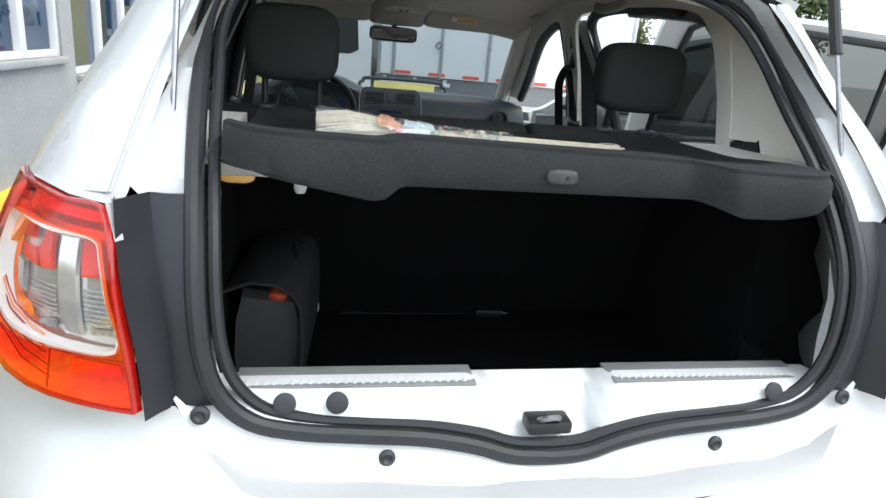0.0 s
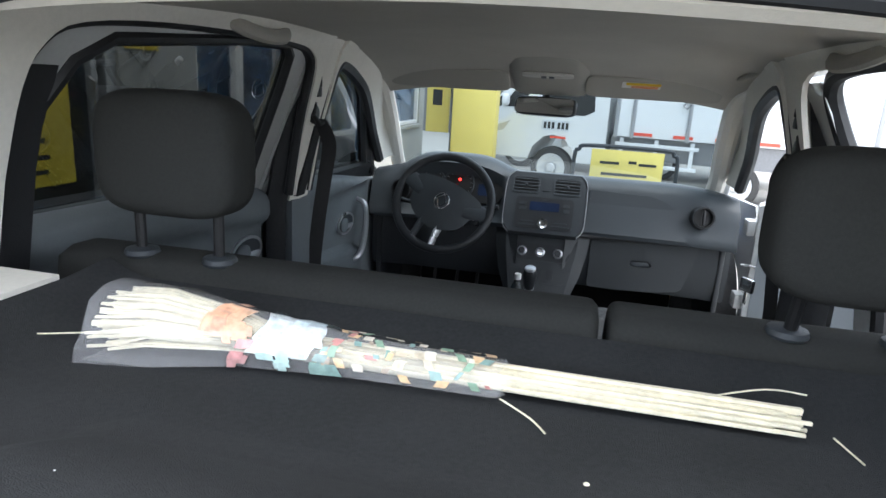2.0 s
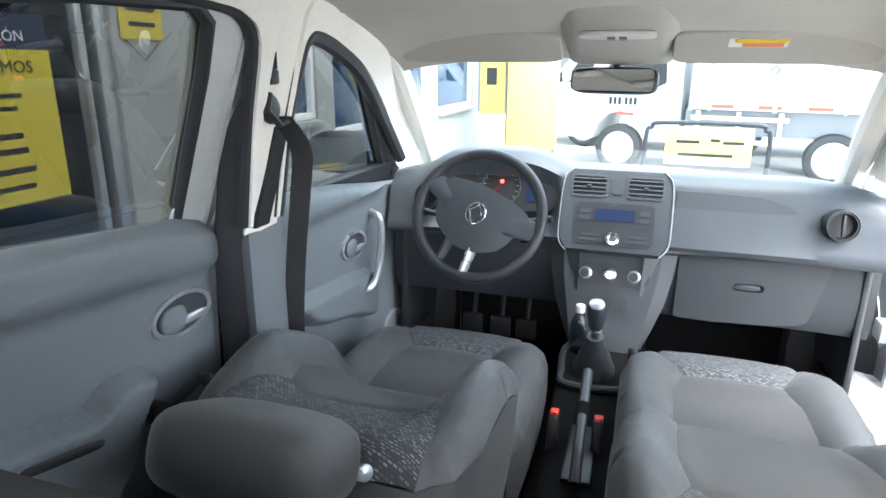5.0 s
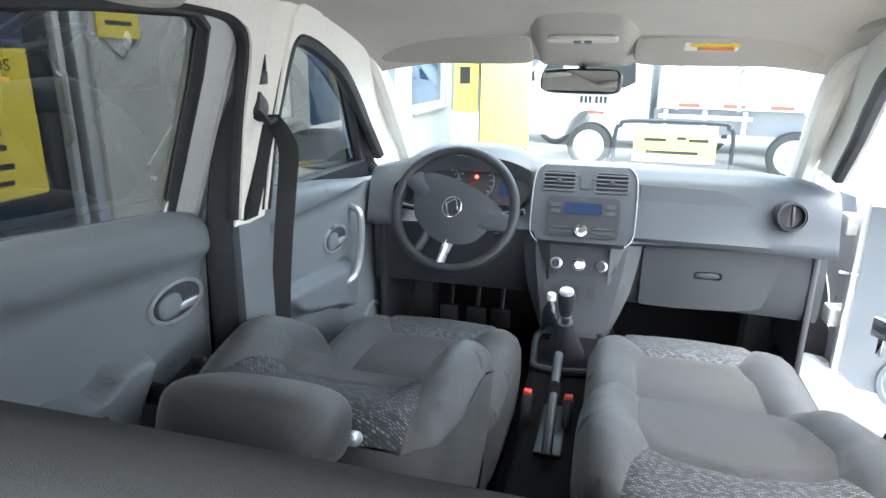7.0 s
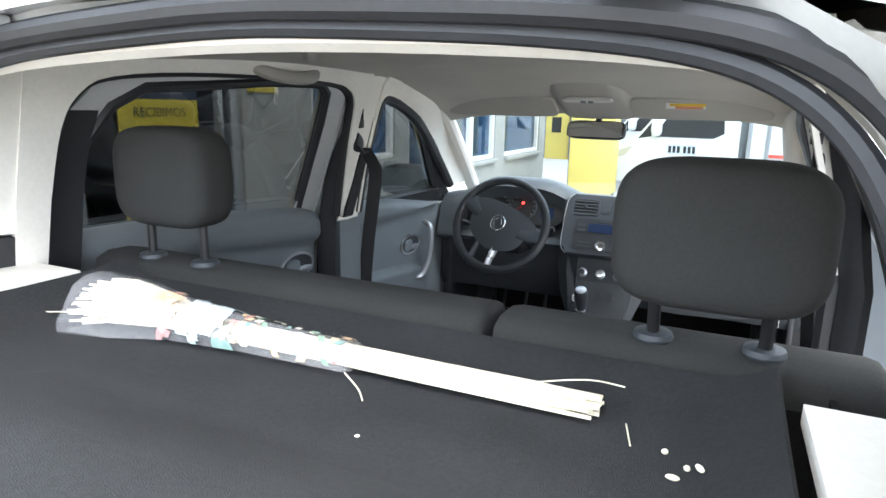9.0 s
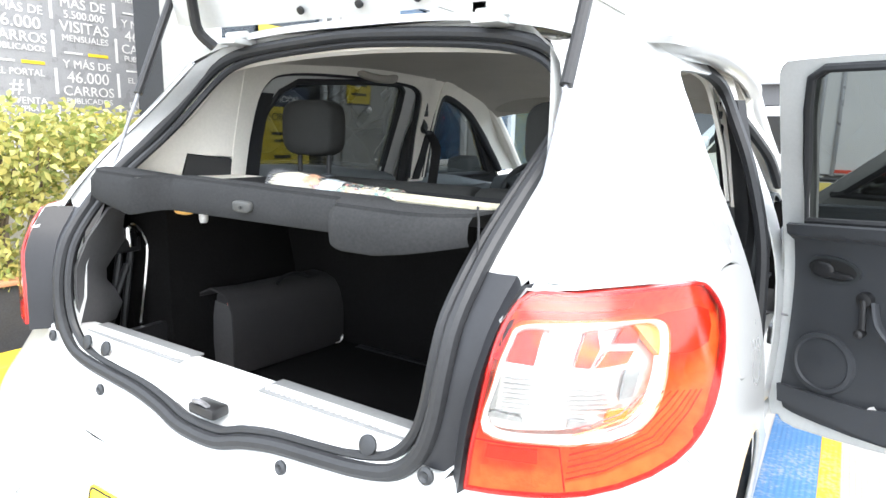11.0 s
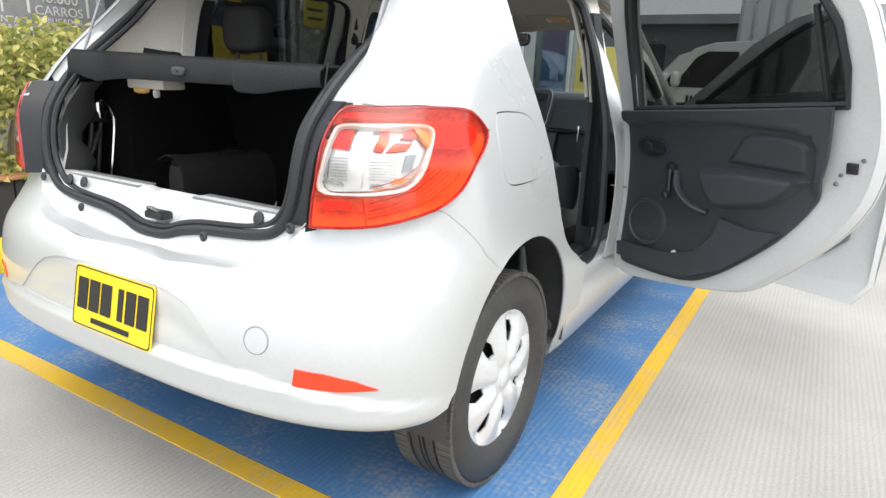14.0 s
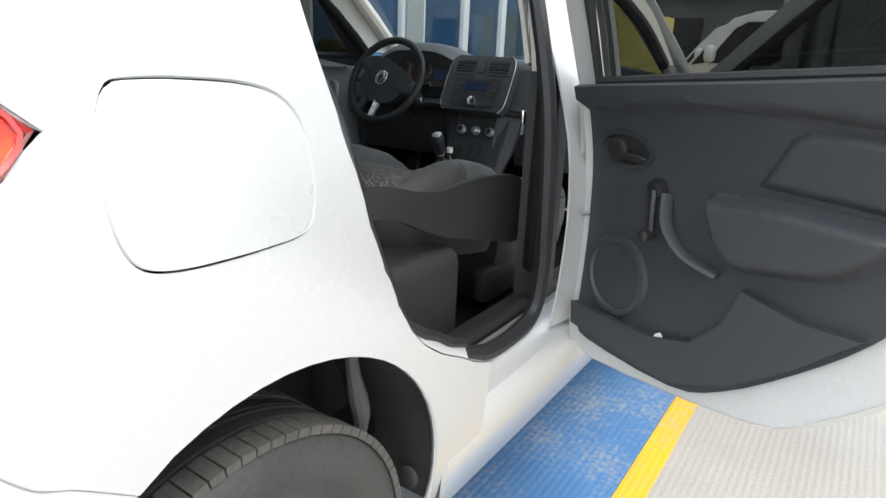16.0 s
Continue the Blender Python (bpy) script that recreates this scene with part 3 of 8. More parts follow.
def sleek(ob, off=0.0):
    """Gives the outer points of a body panel the true normals of the curved skin."""
    normals = []
    for v in ob.data.vertices:
        x, y, z = abs(v.co.x), v.co.y, v.co.z
        p = sp(y, z)[0] if y > rear_y(z) + off + .02 else rp(x, z)[0]
        q = skin(p, z, off)
        if (q - Vector((x, y, z))).length > .003:
            normals.append((0, 0, 0))
            continue
        n = (skin(p + .002, z, off) - skin(p - .002, z, off)).cross(skin(p, z + .002, off) - skin(p, z - .002, off)).normalized()
        if n.x * x + n.y * (y - .7) < 0:
            n = -n
        normals.append((math.copysign(n.x, v.co.x * n.x), n.y, n.z))
    ob.data.normals_split_custom_set_from_vertices(normals)


def quarter(side):
    lamp_side = [grow(LAMP, .0025)[i] for i in (13, 12, 11, 10, 9, 8, 7, 6, 5)]
    gutter = [rp(.632, 1.085), rp(.618, 1.14), rp(.602, 1.21), rp(.585, 1.28), rp(.567, 1.34), rp(.54, 1.40), rp(.51, 1.44)]
    top = [sp(.66, 1.462), sp(.80, 1.474), sp(.98, 1.478), sp(1.35, 1.486)]
    edge = [sp(y, z) for y, z in DOOR_EDGE]
    low = [sp(1.2, .36), sp(1.2, .25), sp(1.03, .25)]
    seam = [sp(.506, .684), sp(.45, .727), sp(.40, .77), sp(.35, .818), sp(.306, .858)]
    outline = lamp_side + gutter + top + edge + low + ARCH + seam
    bm = panel(outline, skin, -0.012, holes=[grow(FLAP, .004)], step=0.03)
    if side < 0:
        mirror_x(bm)
    body = part("quarter_panel", bm, "paint", car)
    sleek(body)
    bm = panel(FLAP, lambda p, z: skin(p, z, -.0015), -0.014, step=0.045)
    if side < 0:
        mirror_x(bm)
    sleek(part("fuel_flap" if side > 0 else "flap_blank", bm, "paint", body), -.0015)
    gut = [rp(.642, 1.062)] + gutter
    bm = panel([(p - .028, z) for p, z in gut] + [(p + .012, z) for p, z in gut[::-1]], lambda p, z: skin(p, z, .007), 0, step=0.03)
    if side < 0:
        mirror_x(bm)
    part("gutter_flange", bm, "paint", body)
    rows = [[skin(*q, .003), skin(*q, -.002), lamp_skin(*q, -.004), lamp_skin(*q, .006)] for q in grow(LAMP, .003)[3:10]]
    bm = bmesh.new()
    loft(bm, rows, cap=False, closed=False)
    if side < 0:
        mirror_x(bm)
    part("lamp_ledge", bm, "paint", body)
    strip = [(p - .012, z - .010) for p, z in seam] + [(p + .012, z + .010) for p, z in seam[::-1]]
    bm = panel(strip, lambda p, z: skin(p, z, .0045), 0, step=0.03)
    if side < 0:
        mirror_x(bm)
    part("seam_flange", bm, "paint", body)
    bm = panel(grow(FLAP, .012), lambda p, z: skin(p, z, .02), 0, step=0.045)
    if side < 0:
        mirror_x(bm)
    part("flap_gap", bm, "rubber", body)
    if side < 0:
        return
    # the jamb behind the rear door's edge
    bm = bmesh.new()
    rows = []
    for i, (y, z) in enumerate(DOOR_EDGE):
        a = skin(*sp(y, z), .004)
        k = min(1, max(0, (z - .55) / .2))
        up = ease(1.02, 1.14, z)
        b = a + Vector((-.05 + .02 * up, .02 * k - .012 * up, -.01 * (1 - k)))
        c = b + Vector((-.012 + .004 * up, .035 * k - .031 * up, .03 * (1 - k)))
        rows.append([a, b, c])
    loft(bm, rows, cap=False, closed=False)
    part("door_jamb", bm, "paint_inner", body)
    bm = bmesh.new()
    tube(bm, smoothed([r[2] for r in rows[4:]], 3), .010, 8)
    part("door_seal", bm, "rubber", body)


def tail_lamp(side):
    """A pale shell with its reflectors under a red cover and a clear one."""
    def add(name, loop, mat, off, parent, hole=None, thick=0.0, label="", step=.015):
        bm = panel(loop, lambda p, z: lamp_skin(p, z, off(p, z) if callable(off) else off), thick, holes=[hole] if hole else [], step=step)
        if side < 0:
            mirror_x(bm)
        return part(name, bm, mat, parent, label)

    def line(name, pts, r, mat, off):
        bm = bmesh.new()
        tube(bm, [lamp_skin(*q, off) for q in pts], r, 5)
        if side < 0:
            mirror_x(bm)
        part(name, bm, mat, lamp)
    clear = [rp(.598, .905), rp(.606, .97), rp(.615, 1.02), rp(.626, 1.042), rp(.68, 1.046), rp(.745, 1.047), rp(.766, 1.042), rp(.777, 1.025), rp(.784, .98), rp(.780, .94), rp(.764, .915), rp(.735, .905), rp(.67, .899)]
    clear = [tuple(v)[:2] for v in smoothed([(*q, 0) for q in clear], 4, True)]
    inner = grow(clear, -.007)
    rim = LAMP + LAMP[:1]

    def depth(p, z):
        # shallow towards the rim, stepped lower wing
        return .004 + .026 * ease(.0, .035, near_edge(p, z, rim)) - .008 * (z < .89)
    lamp = add("tail_lamp", grow(LAMP, -.001), "lamp_shell", depth, car, label="red and clear tail lamp with orange reflections", step=.012)
    cover = add("red_cover", grow(LAMP, -.001), "red_cover", -.008, lamp, hole=clear, label="red lens cover")
    cover.visible_shadow = False
    pane = add("clear_cover", grow(clear, .001), "clear_cover", -.0082, lamp, label="clear lens cover")
    pane.visible_shadow = False
    add("white_frame", clear, "white_plastic", -.004, lamp, hole=inner, thick=-.02)
    add("silvered_bowl", inner, "lamp_silver", .016, lamp)
    add("divider", [rp(.662, .912), rp(.684, .910), rp(.690, 1.035), rp(.664, 1.035)], "lamp_silver", .009, lamp, thick=-.007)
    for loop in ([rp(.606, .994), rp(.656, .990), rp(.657, 1.032), rp(.618, 1.032)], [rp(.700, .990), rp(.716, .988), rp(.722, 1.010), rp(.713, 1.034), rp(.703, 1.030)], [rp(.722, .988), rp(.752, .992), rp(.756, 1.006), rp(.730, 1.008)], [rp(.735, 1.016), rp(.756, 1.014), rp(.756, 1.034), rp(.740, 1.034)]):
        add("red_reflector", loop, "red_lens", .008, lamp, thick=-.006)
    add("amber_bulb", [rp(.738, .920), rp(.758, .924), rp(.762, .936), rp(.742, .934)], "orange_lens", .008, lamp, thick=-.006)
    for loop in ([rp(.602, .930), rp(.614, .928), rp(.618, .978), rp(.606, .978)], [rp(.752, .945), rp(.764, .948), rp(.768, .985), rp(.754, .982)], [rp(.60, .918), rp(.65, .914), rp(.645, .922), rp(.61, .925)], [rp(.70, .912), rp(.728, .912), rp(.722, .920), rp(.702, .922)]):
        add("grey_block", loop, "lamp_grey", .010, lamp, thick=-.005)
    for k in range(8):
        z = .928 + k * .0065
        line("lens_rib", [rp(x, z) for x in np.linspace(.622, .656, 4)], .0015, "lamp_grey", .010)
    for k in range(7):
        z = .930 + k * .0062
        line("lens_rib", [rp(x, z) for x in np.linspace(.698, .744, 5)], .0013, "lamp_grey", .012)
    # behind the red cover: the long upper reflector, the outer one, the reflex patch and the wing's ribs
    add("upper_reflector", [rp(.61, 1.055), rp(.70, 1.054), rp(.74, 1.056), rp(.74, 1.064), rp(.68, 1.066), rp(.615, 1.066)], "orange_lens", .006, lamp, thick=-.01)
    add("outer_reflector", [sp(.295, .998), sp(.345, .992), sp(.40, .995), sp(.43, 1.012), sp(.435, 1.032), sp(.40, 1.044), sp(.33, 1.046), sp(.285, 1.040)], "orange_lens", .004, lamp, thick=-.01)
    add("reflex_patch", [rp(.604, .866), rp(.668, .866), rp(.667, .884), rp(.606, .882)], "orange_lens", .003, lamp, thick=-.006)
    low = [rp(.70, .842), rp(.745, .856), sp(.285, .882), sp(.325, .915), sp(.36, .94)]
    for k in range(9):
        t = .06 + .062 * k
        line("cover_rib", [tuple(Vector(q).lerp(Vector(rp(.70, .975)), t))[:2] for q in low], .0011, "orange_lens" if k % 2 else "dark_red", .002)
    line("cover_edge", [tuple(v)[:2] for v in smoothed([(*q, 0) for q in grow(rim, -.003)], 3)], .0036, "dark_red", -.0056)
    bm = bmesh.new()
    loft(bm, [[lamp_skin(*q, -.0075), lamp_skin(*q, -.002), lamp_skin(*q, .002)] for q in rim], cap=False, closed=False)
    if side < 0:
        mirror_x(bm)
    part("lamp_wall", bm, "dark_red", lamp)
    line("cover_step", [rp(.588, .892), rp(.63, .891), rp(.69, .894), rp(.70, .836)], .0013, "dark_red", -.002)


def near_edge(u, v, loop):
    """The distance from a point to the nearest stretch of an outline."""
    best = 9.0
    for (ax, ay), (bx, by) in zip(loop, loop[1:]):
        dx, dy = bx - ax, by - ay
        k = min(1, max(0, ((u - ax) * dx + (v - ay) * dy) / (dx * dx + dy * dy + 1e-12)))
        best = min(best, math.hypot(u - ax - k * dx, v - ay - k * dy))
    return best


def bumper():
    ground = [sp(.68 + .362 * math.cos(radians(a)), .37 + .362 * math.sin(radians(a))) for a in range(122, 172, 8)]
    half = [rp(.0, .688), rp(.14, .690), rp(.26, .700), rp(.38, .706), rp(.45, .722), rp(.50, .762), rp(.535, .806), rp(.557, .8205), rp(.63, .8235), rp(.72, .833), sp(.2895, .865), sp(.3045, .8575), sp(.3485, .8168), sp(.3985, .7688), sp(.4485, .7258), sp(.5045, .6832)] + ground + [sp(.30, .398), sp(.24, .388), rp(.74, .384), rp(.60, .386), rp(.30, .384)]
    outline = half[1:] + [rp(0, .382)] + [(-p, z) for p, z in half[:0:-1]] + [half[0]]

    def f(p, z):
        v = skin(p, z)
        a = abs(v.x)
        # the lip below the plate's niche and the hollow under the latch
        lip = .492 - .02 * max(0, a - .5) / .3 - .16 * max(0, v.y - .06)
        v.y -= .017 * ease(lip + .006, lip - .012, z) * ease(.40, .2, v.y)
        v.y += .05 * ease(.43, .36, z) ** 2 * ease(.40, .2, v.y)
        if z > .62:
            v.y += .035 * max(0, 1 - (a / .21) ** 2) ** 2 * ease(.62, .685, z)
        return v
    spots = {}
    side = [(.14, .642), (.235, .636), (.30, .620), (.338, .596), (.372, .567), (.402, .54), (.432, .518), (.458, .503), (.40, .4985), (.27, .4985), (.13, .4985)]
    niche = [rp(0, .643)] + [rp(x, z) for x, z in side] + [rp(0, .4985)] + [rp(-x, z) for x, z in side[::-1]]

    def sunk(p, z):
        d = near_edge(p, z, niche + niche[:1])
        return f(p, z) + Vector((0, .0035 + .012 * ease(0, .09, d), 0))
    bm = panel(outline, f, 0.01, holes=[niche], step=0.0125, keep=spots)
    b = part("bumper", bm, "paint", car, "silver plastic rear bumper", smooth=70)
    normals = []
    for v in b.data.vertices:
        at = spots.get(tuple(round(c, 4) for c in v.co))
        if at is None:
            normals.append((0, 0, 0))
            continue
        p, z = at
        n = (f(p + .005, z) - f(p - .005, z)).cross(f(p, z + .005) - f(p, z - .005)).normalized()
        normals.append(n if n.x * v.co.x + n.y * (v.co.y - .7) > 0 else -n)
    b.data.normals_split_custom_set_from_vertices(normals)
    part("plate_niche", panel(niche, sunk, 0, step=0.015), "paint", b, smooth=80)
    bm = bmesh.new()
    loft(bm, [[f(*q), sunk(*q) + Vector((0, .002, 0))] for q in niche + niche[:1]], cap=False, closed=False)
    part("niche_edge", bm, "paint", b)
    bm = bmesh.new()
    rim = half[:8]
    rim = [(-p, z) for p, z in rim[:0:-1]] + rim
    loft(bm, [[f(p, z) + Vector((0, .001, -.002)), f(p, z) + Vector((0, .03, .004)), f(p, z) + Vector((0, .09, .004))] for p, z in rim], cap=False, closed=False)
    part("bumper_ledge", bm, "paint", b, smooth=60)
    for s in (1, -1):
        loop = [rp(.598, .488), rp(.606, .53), rp(.67, .527), rp(.73, .515), rp(.77, .496), rp(.69, .488)]
        bm = panel(loop, lambda p, z: skin(p, z, -.003), -0.01, step=0.03)
        if s < 0:
            mirror_x(bm)
        part("reflector", bm, "reflex", b)
    bm = panel([rp(.512 + .029 * math.cos(a), .578 + .029 * math.sin(a)) for a in np.linspace(0, 2 * math.pi, 25)[:-1]], lambda p, z: skin(p, z, -.002), -0.006, step=0.03)
    part("tow_cap", bm, "paint", b)
    bm = bmesh.new()
    tube(bm, [skin(*rp(.512 + .0303 * math.cos(a), .578 + .0303 * math.sin(a)), -.0002) for a in np.linspace(0, 2 * math.pi, 29)[:-1]], .0018, 5, True)
    part("cap_gap", bm, "grey_paint", b)
    # the plate, its writing as bars
    tilt = Vector((0, .03, .15)).normalized()
    m = flat_on((.03, -.003, .557), (1, 0, 0), tilt)
    bm = panel(round_rect(-.166, -.081, .166, .081, .012), lambda x, y: m @ Vector((x, y, .0)), 0.003, step=0.2)
    pl = part("number_plate", bm, "plate", b, "yellow number plate with dark bars")
    bm = panel(round_rect(-.163, -.078, .163, .078, .011), lambda x, y: m @ Vector((x, y, .0012)), 0.001, holes=[round_rect(-.160, -.075, .160, .075, .01)], step=0.4)
    part("plate_rim", bm, "ink", pl)
    for x0, x1 in ((-.145, -.103), (-.094, -.052), (-.043, -.001), (.028, .048), (.06, .098), (.107, .147)):
        bm = bmesh.new()
        box(bm, (x0, -.032, .001), (x1, .05, .003), 0, m=m)
        part("plate_bar", bm, "ink", pl)
    bm = bmesh.new()
    box(bm, (-.08, -.062, .001), (.08, -.049, .003), 0, m=m)
    part("plate_bar", bm, "ink", pl)


# the rim of the boot opening, right half from the bottom up
RIM = [(0, .150, .716), (.06, .152, .719), (.12, .155, .737), (.2, .158, .752), (.3, .16, .760), (.38, .161, .768), (.445, .163, .785), (.487, .166, .825), (.507, .17, .88), (.515, .180, .95), (.519, .205, 1.02), (.527, .268, 1.10),
       (.535, .345, 1.17), (.542, .435, 1.24), (.546, .500, 1.295), (.538, .545, 1.345), (.510, .580, 1.398), (.465, .594, 1.435), (.40, .597, 1.457), (.3, .595, 1.470), (.15, .591, 1.479), (0, .59, 1.484)]
RIM_FULL = smoothed(RIM + [(-x, y, z) for x, y, z in RIM[-2:0:-1]], 4, True)


def rear_frame():
    n = len(RIM)
    outer = []
    for x, y, z in RIM:
        if z < .80 and x < .46:
            o = Vector((x, .085, .675))
        elif z < .86:
            o = skin(*rp(max(.55, x), max(z, .80)), .004)
        elif z < 1.09:
            o = skin(*rp(.585, z), .06)
        elif z < 1.44 and x > .45:
            o = skin(*rp(half_width(z) * .80, z), .01)
        else:
            o = Vector((x, .60, 1.50))
        outer.append(o)
    for s in (1, -1):
        bm = bmesh.new()
        rows = []
        for (x, y, z), o in zip(RIM, outer):
            a = Vector((x, y, z))
            d = .025 if .84 < z < 1.05 and x > .45 else 0
            rows.append([a + Vector((0, .03 + d, 0)), a + Vector((0, d, 0)), a.lerp(o, .35) + Vector((0, .008 + d, 0)), a.lerp(o, .8) + Vector((0, .006 + d * .5, 0)), o])
        loft(bm, rows, cap=False, closed=False)
        bmesh.ops.subdivide_edges(bm, edges=bm.edges[:], cuts=1)
        bmesh.ops.smooth_vert(bm, verts=[v for v in bm.verts if not v.is_boundary], factor=.5, use_axis_x=True, use_axis_y=True, use_axis_z=True)
        if s < 0:
            mirror_x(bm)
        part("boot_frame", bm, "paint_inner", car)
        # dark panel between the opening and the lamp
        bm = bmesh.new()
        rows = []
        for z in np.linspace(.812, 1.084, 12):
            i = np.interp(z, [p[2] for p in RIM[6:14]], range(6, 14))
            a = Vector(RIM[int(i)]).lerp(Vector(RIM[min(int(i) + 1, n - 1)]), i - int(i)) + Vector((.012, -.006, 0))
            x1 = np.interp(z, [.80, .9, 1.0, 1.05, 1.095], [.553, .561, .578, .587, .598])
            b = lamp_skin(*rp(float(x1) + .0165, float(z)), -.003)
            e = Vector((float(x1) - .012, a.y + .004, z))
            rows.append([a + Vector((-.006, .012, 0)), a, a.lerp(e, .5) + Vector((0, -.004, 0)), e, e + Vector((.004, -.006, 0)), e.lerp(b, .5) + Vector((.001, .001, 0)), b, b + Vector((.006, .03, 0))])
        loft(bm, rows, cap=False, closed=False)
        if s < 0:
            mirror_x(bm)
        part("lamp_surround", bm, "dark_paint", car, "dark grey surround beside the lamp")
        for x, y, z, r in ((.258, .112, .752, .012), (.509, .148, .806, .013)):
            bm = bmesh.new()
            lathe(bm, [(r, 0), (r, .004), (r * .6, .007), (r * .3, .004)], 14, Matrix.Translation((x * s, y - .002, z)) @ pose(0, 0, 0, 80))
            part("rubber_stop", bm, "dash_dark", car)
        bm = bmesh.new()
        pillow(bm, (s * .567, .338, 1.148), (.026, .034, .034), 2)
        part("strut_ball", bm, "black", car)
        foot, head = Vector((s * .569, .336, 1.155)), Vector((s * .572, .545, 1.630))
        mid = foot.lerp(head, .42)
        bm = bmesh.new()
        tube(bm, [foot, mid], .0045, 8)
        g = part("gas_strut", bm, "steel", car, "gas strut with a black barrel")
        bm = bmesh.new()
        tube(bm, [mid, head], .011, 10)
        part("barrel", bm, "black", g)
    bm = bmesh.new()
    tube(bm, [v + Vector((0, -.006, 0)) for v in RIM_FULL], .0135, 10, True)
    part("boot_seal", bm, "rubber", car, "black rubber seal round the boot opening")
    mid = Vector((0, .3, 1.1))
    bm = bmesh.new()
    tube(bm, [v.lerp(Vector((0, v.y, 1.1)), .045) + Vector((0, .004, 0)) for v in RIM_FULL], .009, 8, True)
    part("boot_seal_lip", bm, "rubber", car)


def boot_sill():
    def f(x, v):
        z0 = np.interp(abs(x), [p[0] for p in RIM[:9]], [p[2] for p in RIM[:9]])
        top = .816
        y = [.158, .166, .182, .205, .235][v]
        z = [z0, z0 + (top - z0) * .35, z0 + (top - z0) * .8, top, top - .004][v]
        half = [.09, .092, .105, .118, .118][v]
        if abs(x) < half and v in (1, 2, 3, 4):
            k = min(1, (half - abs(x)) / .014)
            y += k * (.045 if v < 4 else .02)
            z -= k * (.004 if v < 3 else .014)
        return Vector((x, y, z))
    bm = bmesh.new()
    sheet(bm, f, np.linspace(-.50, .50, 121), range(5), 0.006)
    sill = part("boot_sill", bm, "paint_inner", car, "white painted boot sill", smooth=50)
    for x0, x1 in ((-.47, -.115), (.115, .47)):
        bm = bmesh.new()
        box(bm, (x0, .190, .8145), (x1, .25, .8195), .002)
        strip = part("scuff_strip", bm, "strip_shade", sill, "studded strip greyed for shade")
        k = int((x1 - x0) / .0135)
        for i in range(k):
            bm = bmesh.new()
            x = x0 + .012 + i * (x1 - x0 - .02) / k
            box(bm, (x, .196, .8185), (x + .005, .212, .8218), .001, 1)
            part("stud", bm, "paint_inner", strip)
    for x in (-.40, -.327, .39):
        bm = bmesh.new()
        lathe(bm, [(.016, 0), (.016, .004), (.012, .006), (.004, .006)], 18, Matrix.Translation((x, .164, .808)) @ pose(0, 0, 0, 72))
        part("plug", bm, "dash_dark", sill)
    bm = bmesh.new()
    box(bm, (-.036, .150, .748), (.036, .19, .770), .006)
    latch = part("latch", bm, "black", sill, "black boot latch with a steel hook")
    bm = bmesh.new()
    tube(bm, smoothed([(-.018, .16, .769), (-.012, .148, .78), (.008, .15, .78), (.014, .16, .769)], 4), .005, 6)
    part("hook", bm, "steel", latch)


def tailgate():
    m = Matrix.Translation((0, .575, 1.505)) @ pose(0, 0, 0, -58, 0, 0)
    # local: y runs back from the hinge, z is the inside's outward side
    def outer(x, y):
        return m @ Vector((x, -y, .075 - .05 * (x / .6) ** 2 - .06 * (y / .85) ** 2))
    loop = smoothed([(-.50, .01), (.50, .01), (.565, .10), (.575, .3), (.56, .55), (.54, .80), (.45, .88), (0, .90), (-.45, .88), (-.54, .80), (-.56, .55), (-.575, .3), (-.565, .10)], 3, True)
    loop = [(v.x, v.y) for v in [Vector((p[0], p[1], 0)) for p in loop]]
    win = round_rect(-.44, .10, .44, .46, .07)
    g = part("tailgate", panel(loop, outer, 0.02, holes=[win], step=.1), "paint", car, "raised silver tailgate with a rear window")
    part("inner_panel", panel(grow(loop, -.02), lambda x, y: m @ Vector((x, -y, .0)), 0.012, holes=[round_rect(-.42, .12, .42, .44, .06), round_rect(-.32, .56, .32, .78, .05)], step=.1), "paint_inner", g)
    part("trim_board", panel(round_rect(-.34, .54, .34, .80, .05), lambda x, y: m @ Vector((x, -y, -.012)), 0.01, step=.2), "plastic", g)
    part("rear_window", panel(grow(win, .01), lambda x, y: outer(x, y) - m.to_3x3() @ Vector((0, 0, .012)), 0, step=.1), "dark_glass", g)
    for s in (-1, 1):
        bm = bmesh.new()
        box(bm, (s * .36 - .03, .53, 1.478), (s * .36 + .03, .60, 1.492), .003)
        tube(bm, [(s * .36 - .035, .565, 1.502), (s * .36 + .035, .565, 1.502)], .009, 8)
        part("hinge", bm, "paint_inner", g)
    bm = bmesh.new()
    tube(bm, smoothed([(-.43, .55, 1.475), (-.45, .52, 1.51), (-.44, .50, 1.56), (-.42, .48, 1.6)], 5), .013, 8)
    part("wire_boot", bm, "black", g)
    for x in (-.12, .05, .2):
        bm = bmesh.new()
        lathe(bm, [(.009, 0), (.009, .006), (.004, .007)], 12, m @ Matrix.Translation((x, -.045, -.006)) @ pose(0, 0, 0, 180))
        part("rubber_stop", bm, "dash_dark", g)


ROOF = curve([.5, .8, 1.2, 1.6, 2.0, 2.25, 2.42], [1.492, 1.525, 1.55, 1.552, 1.535, 1.50, 1.455])


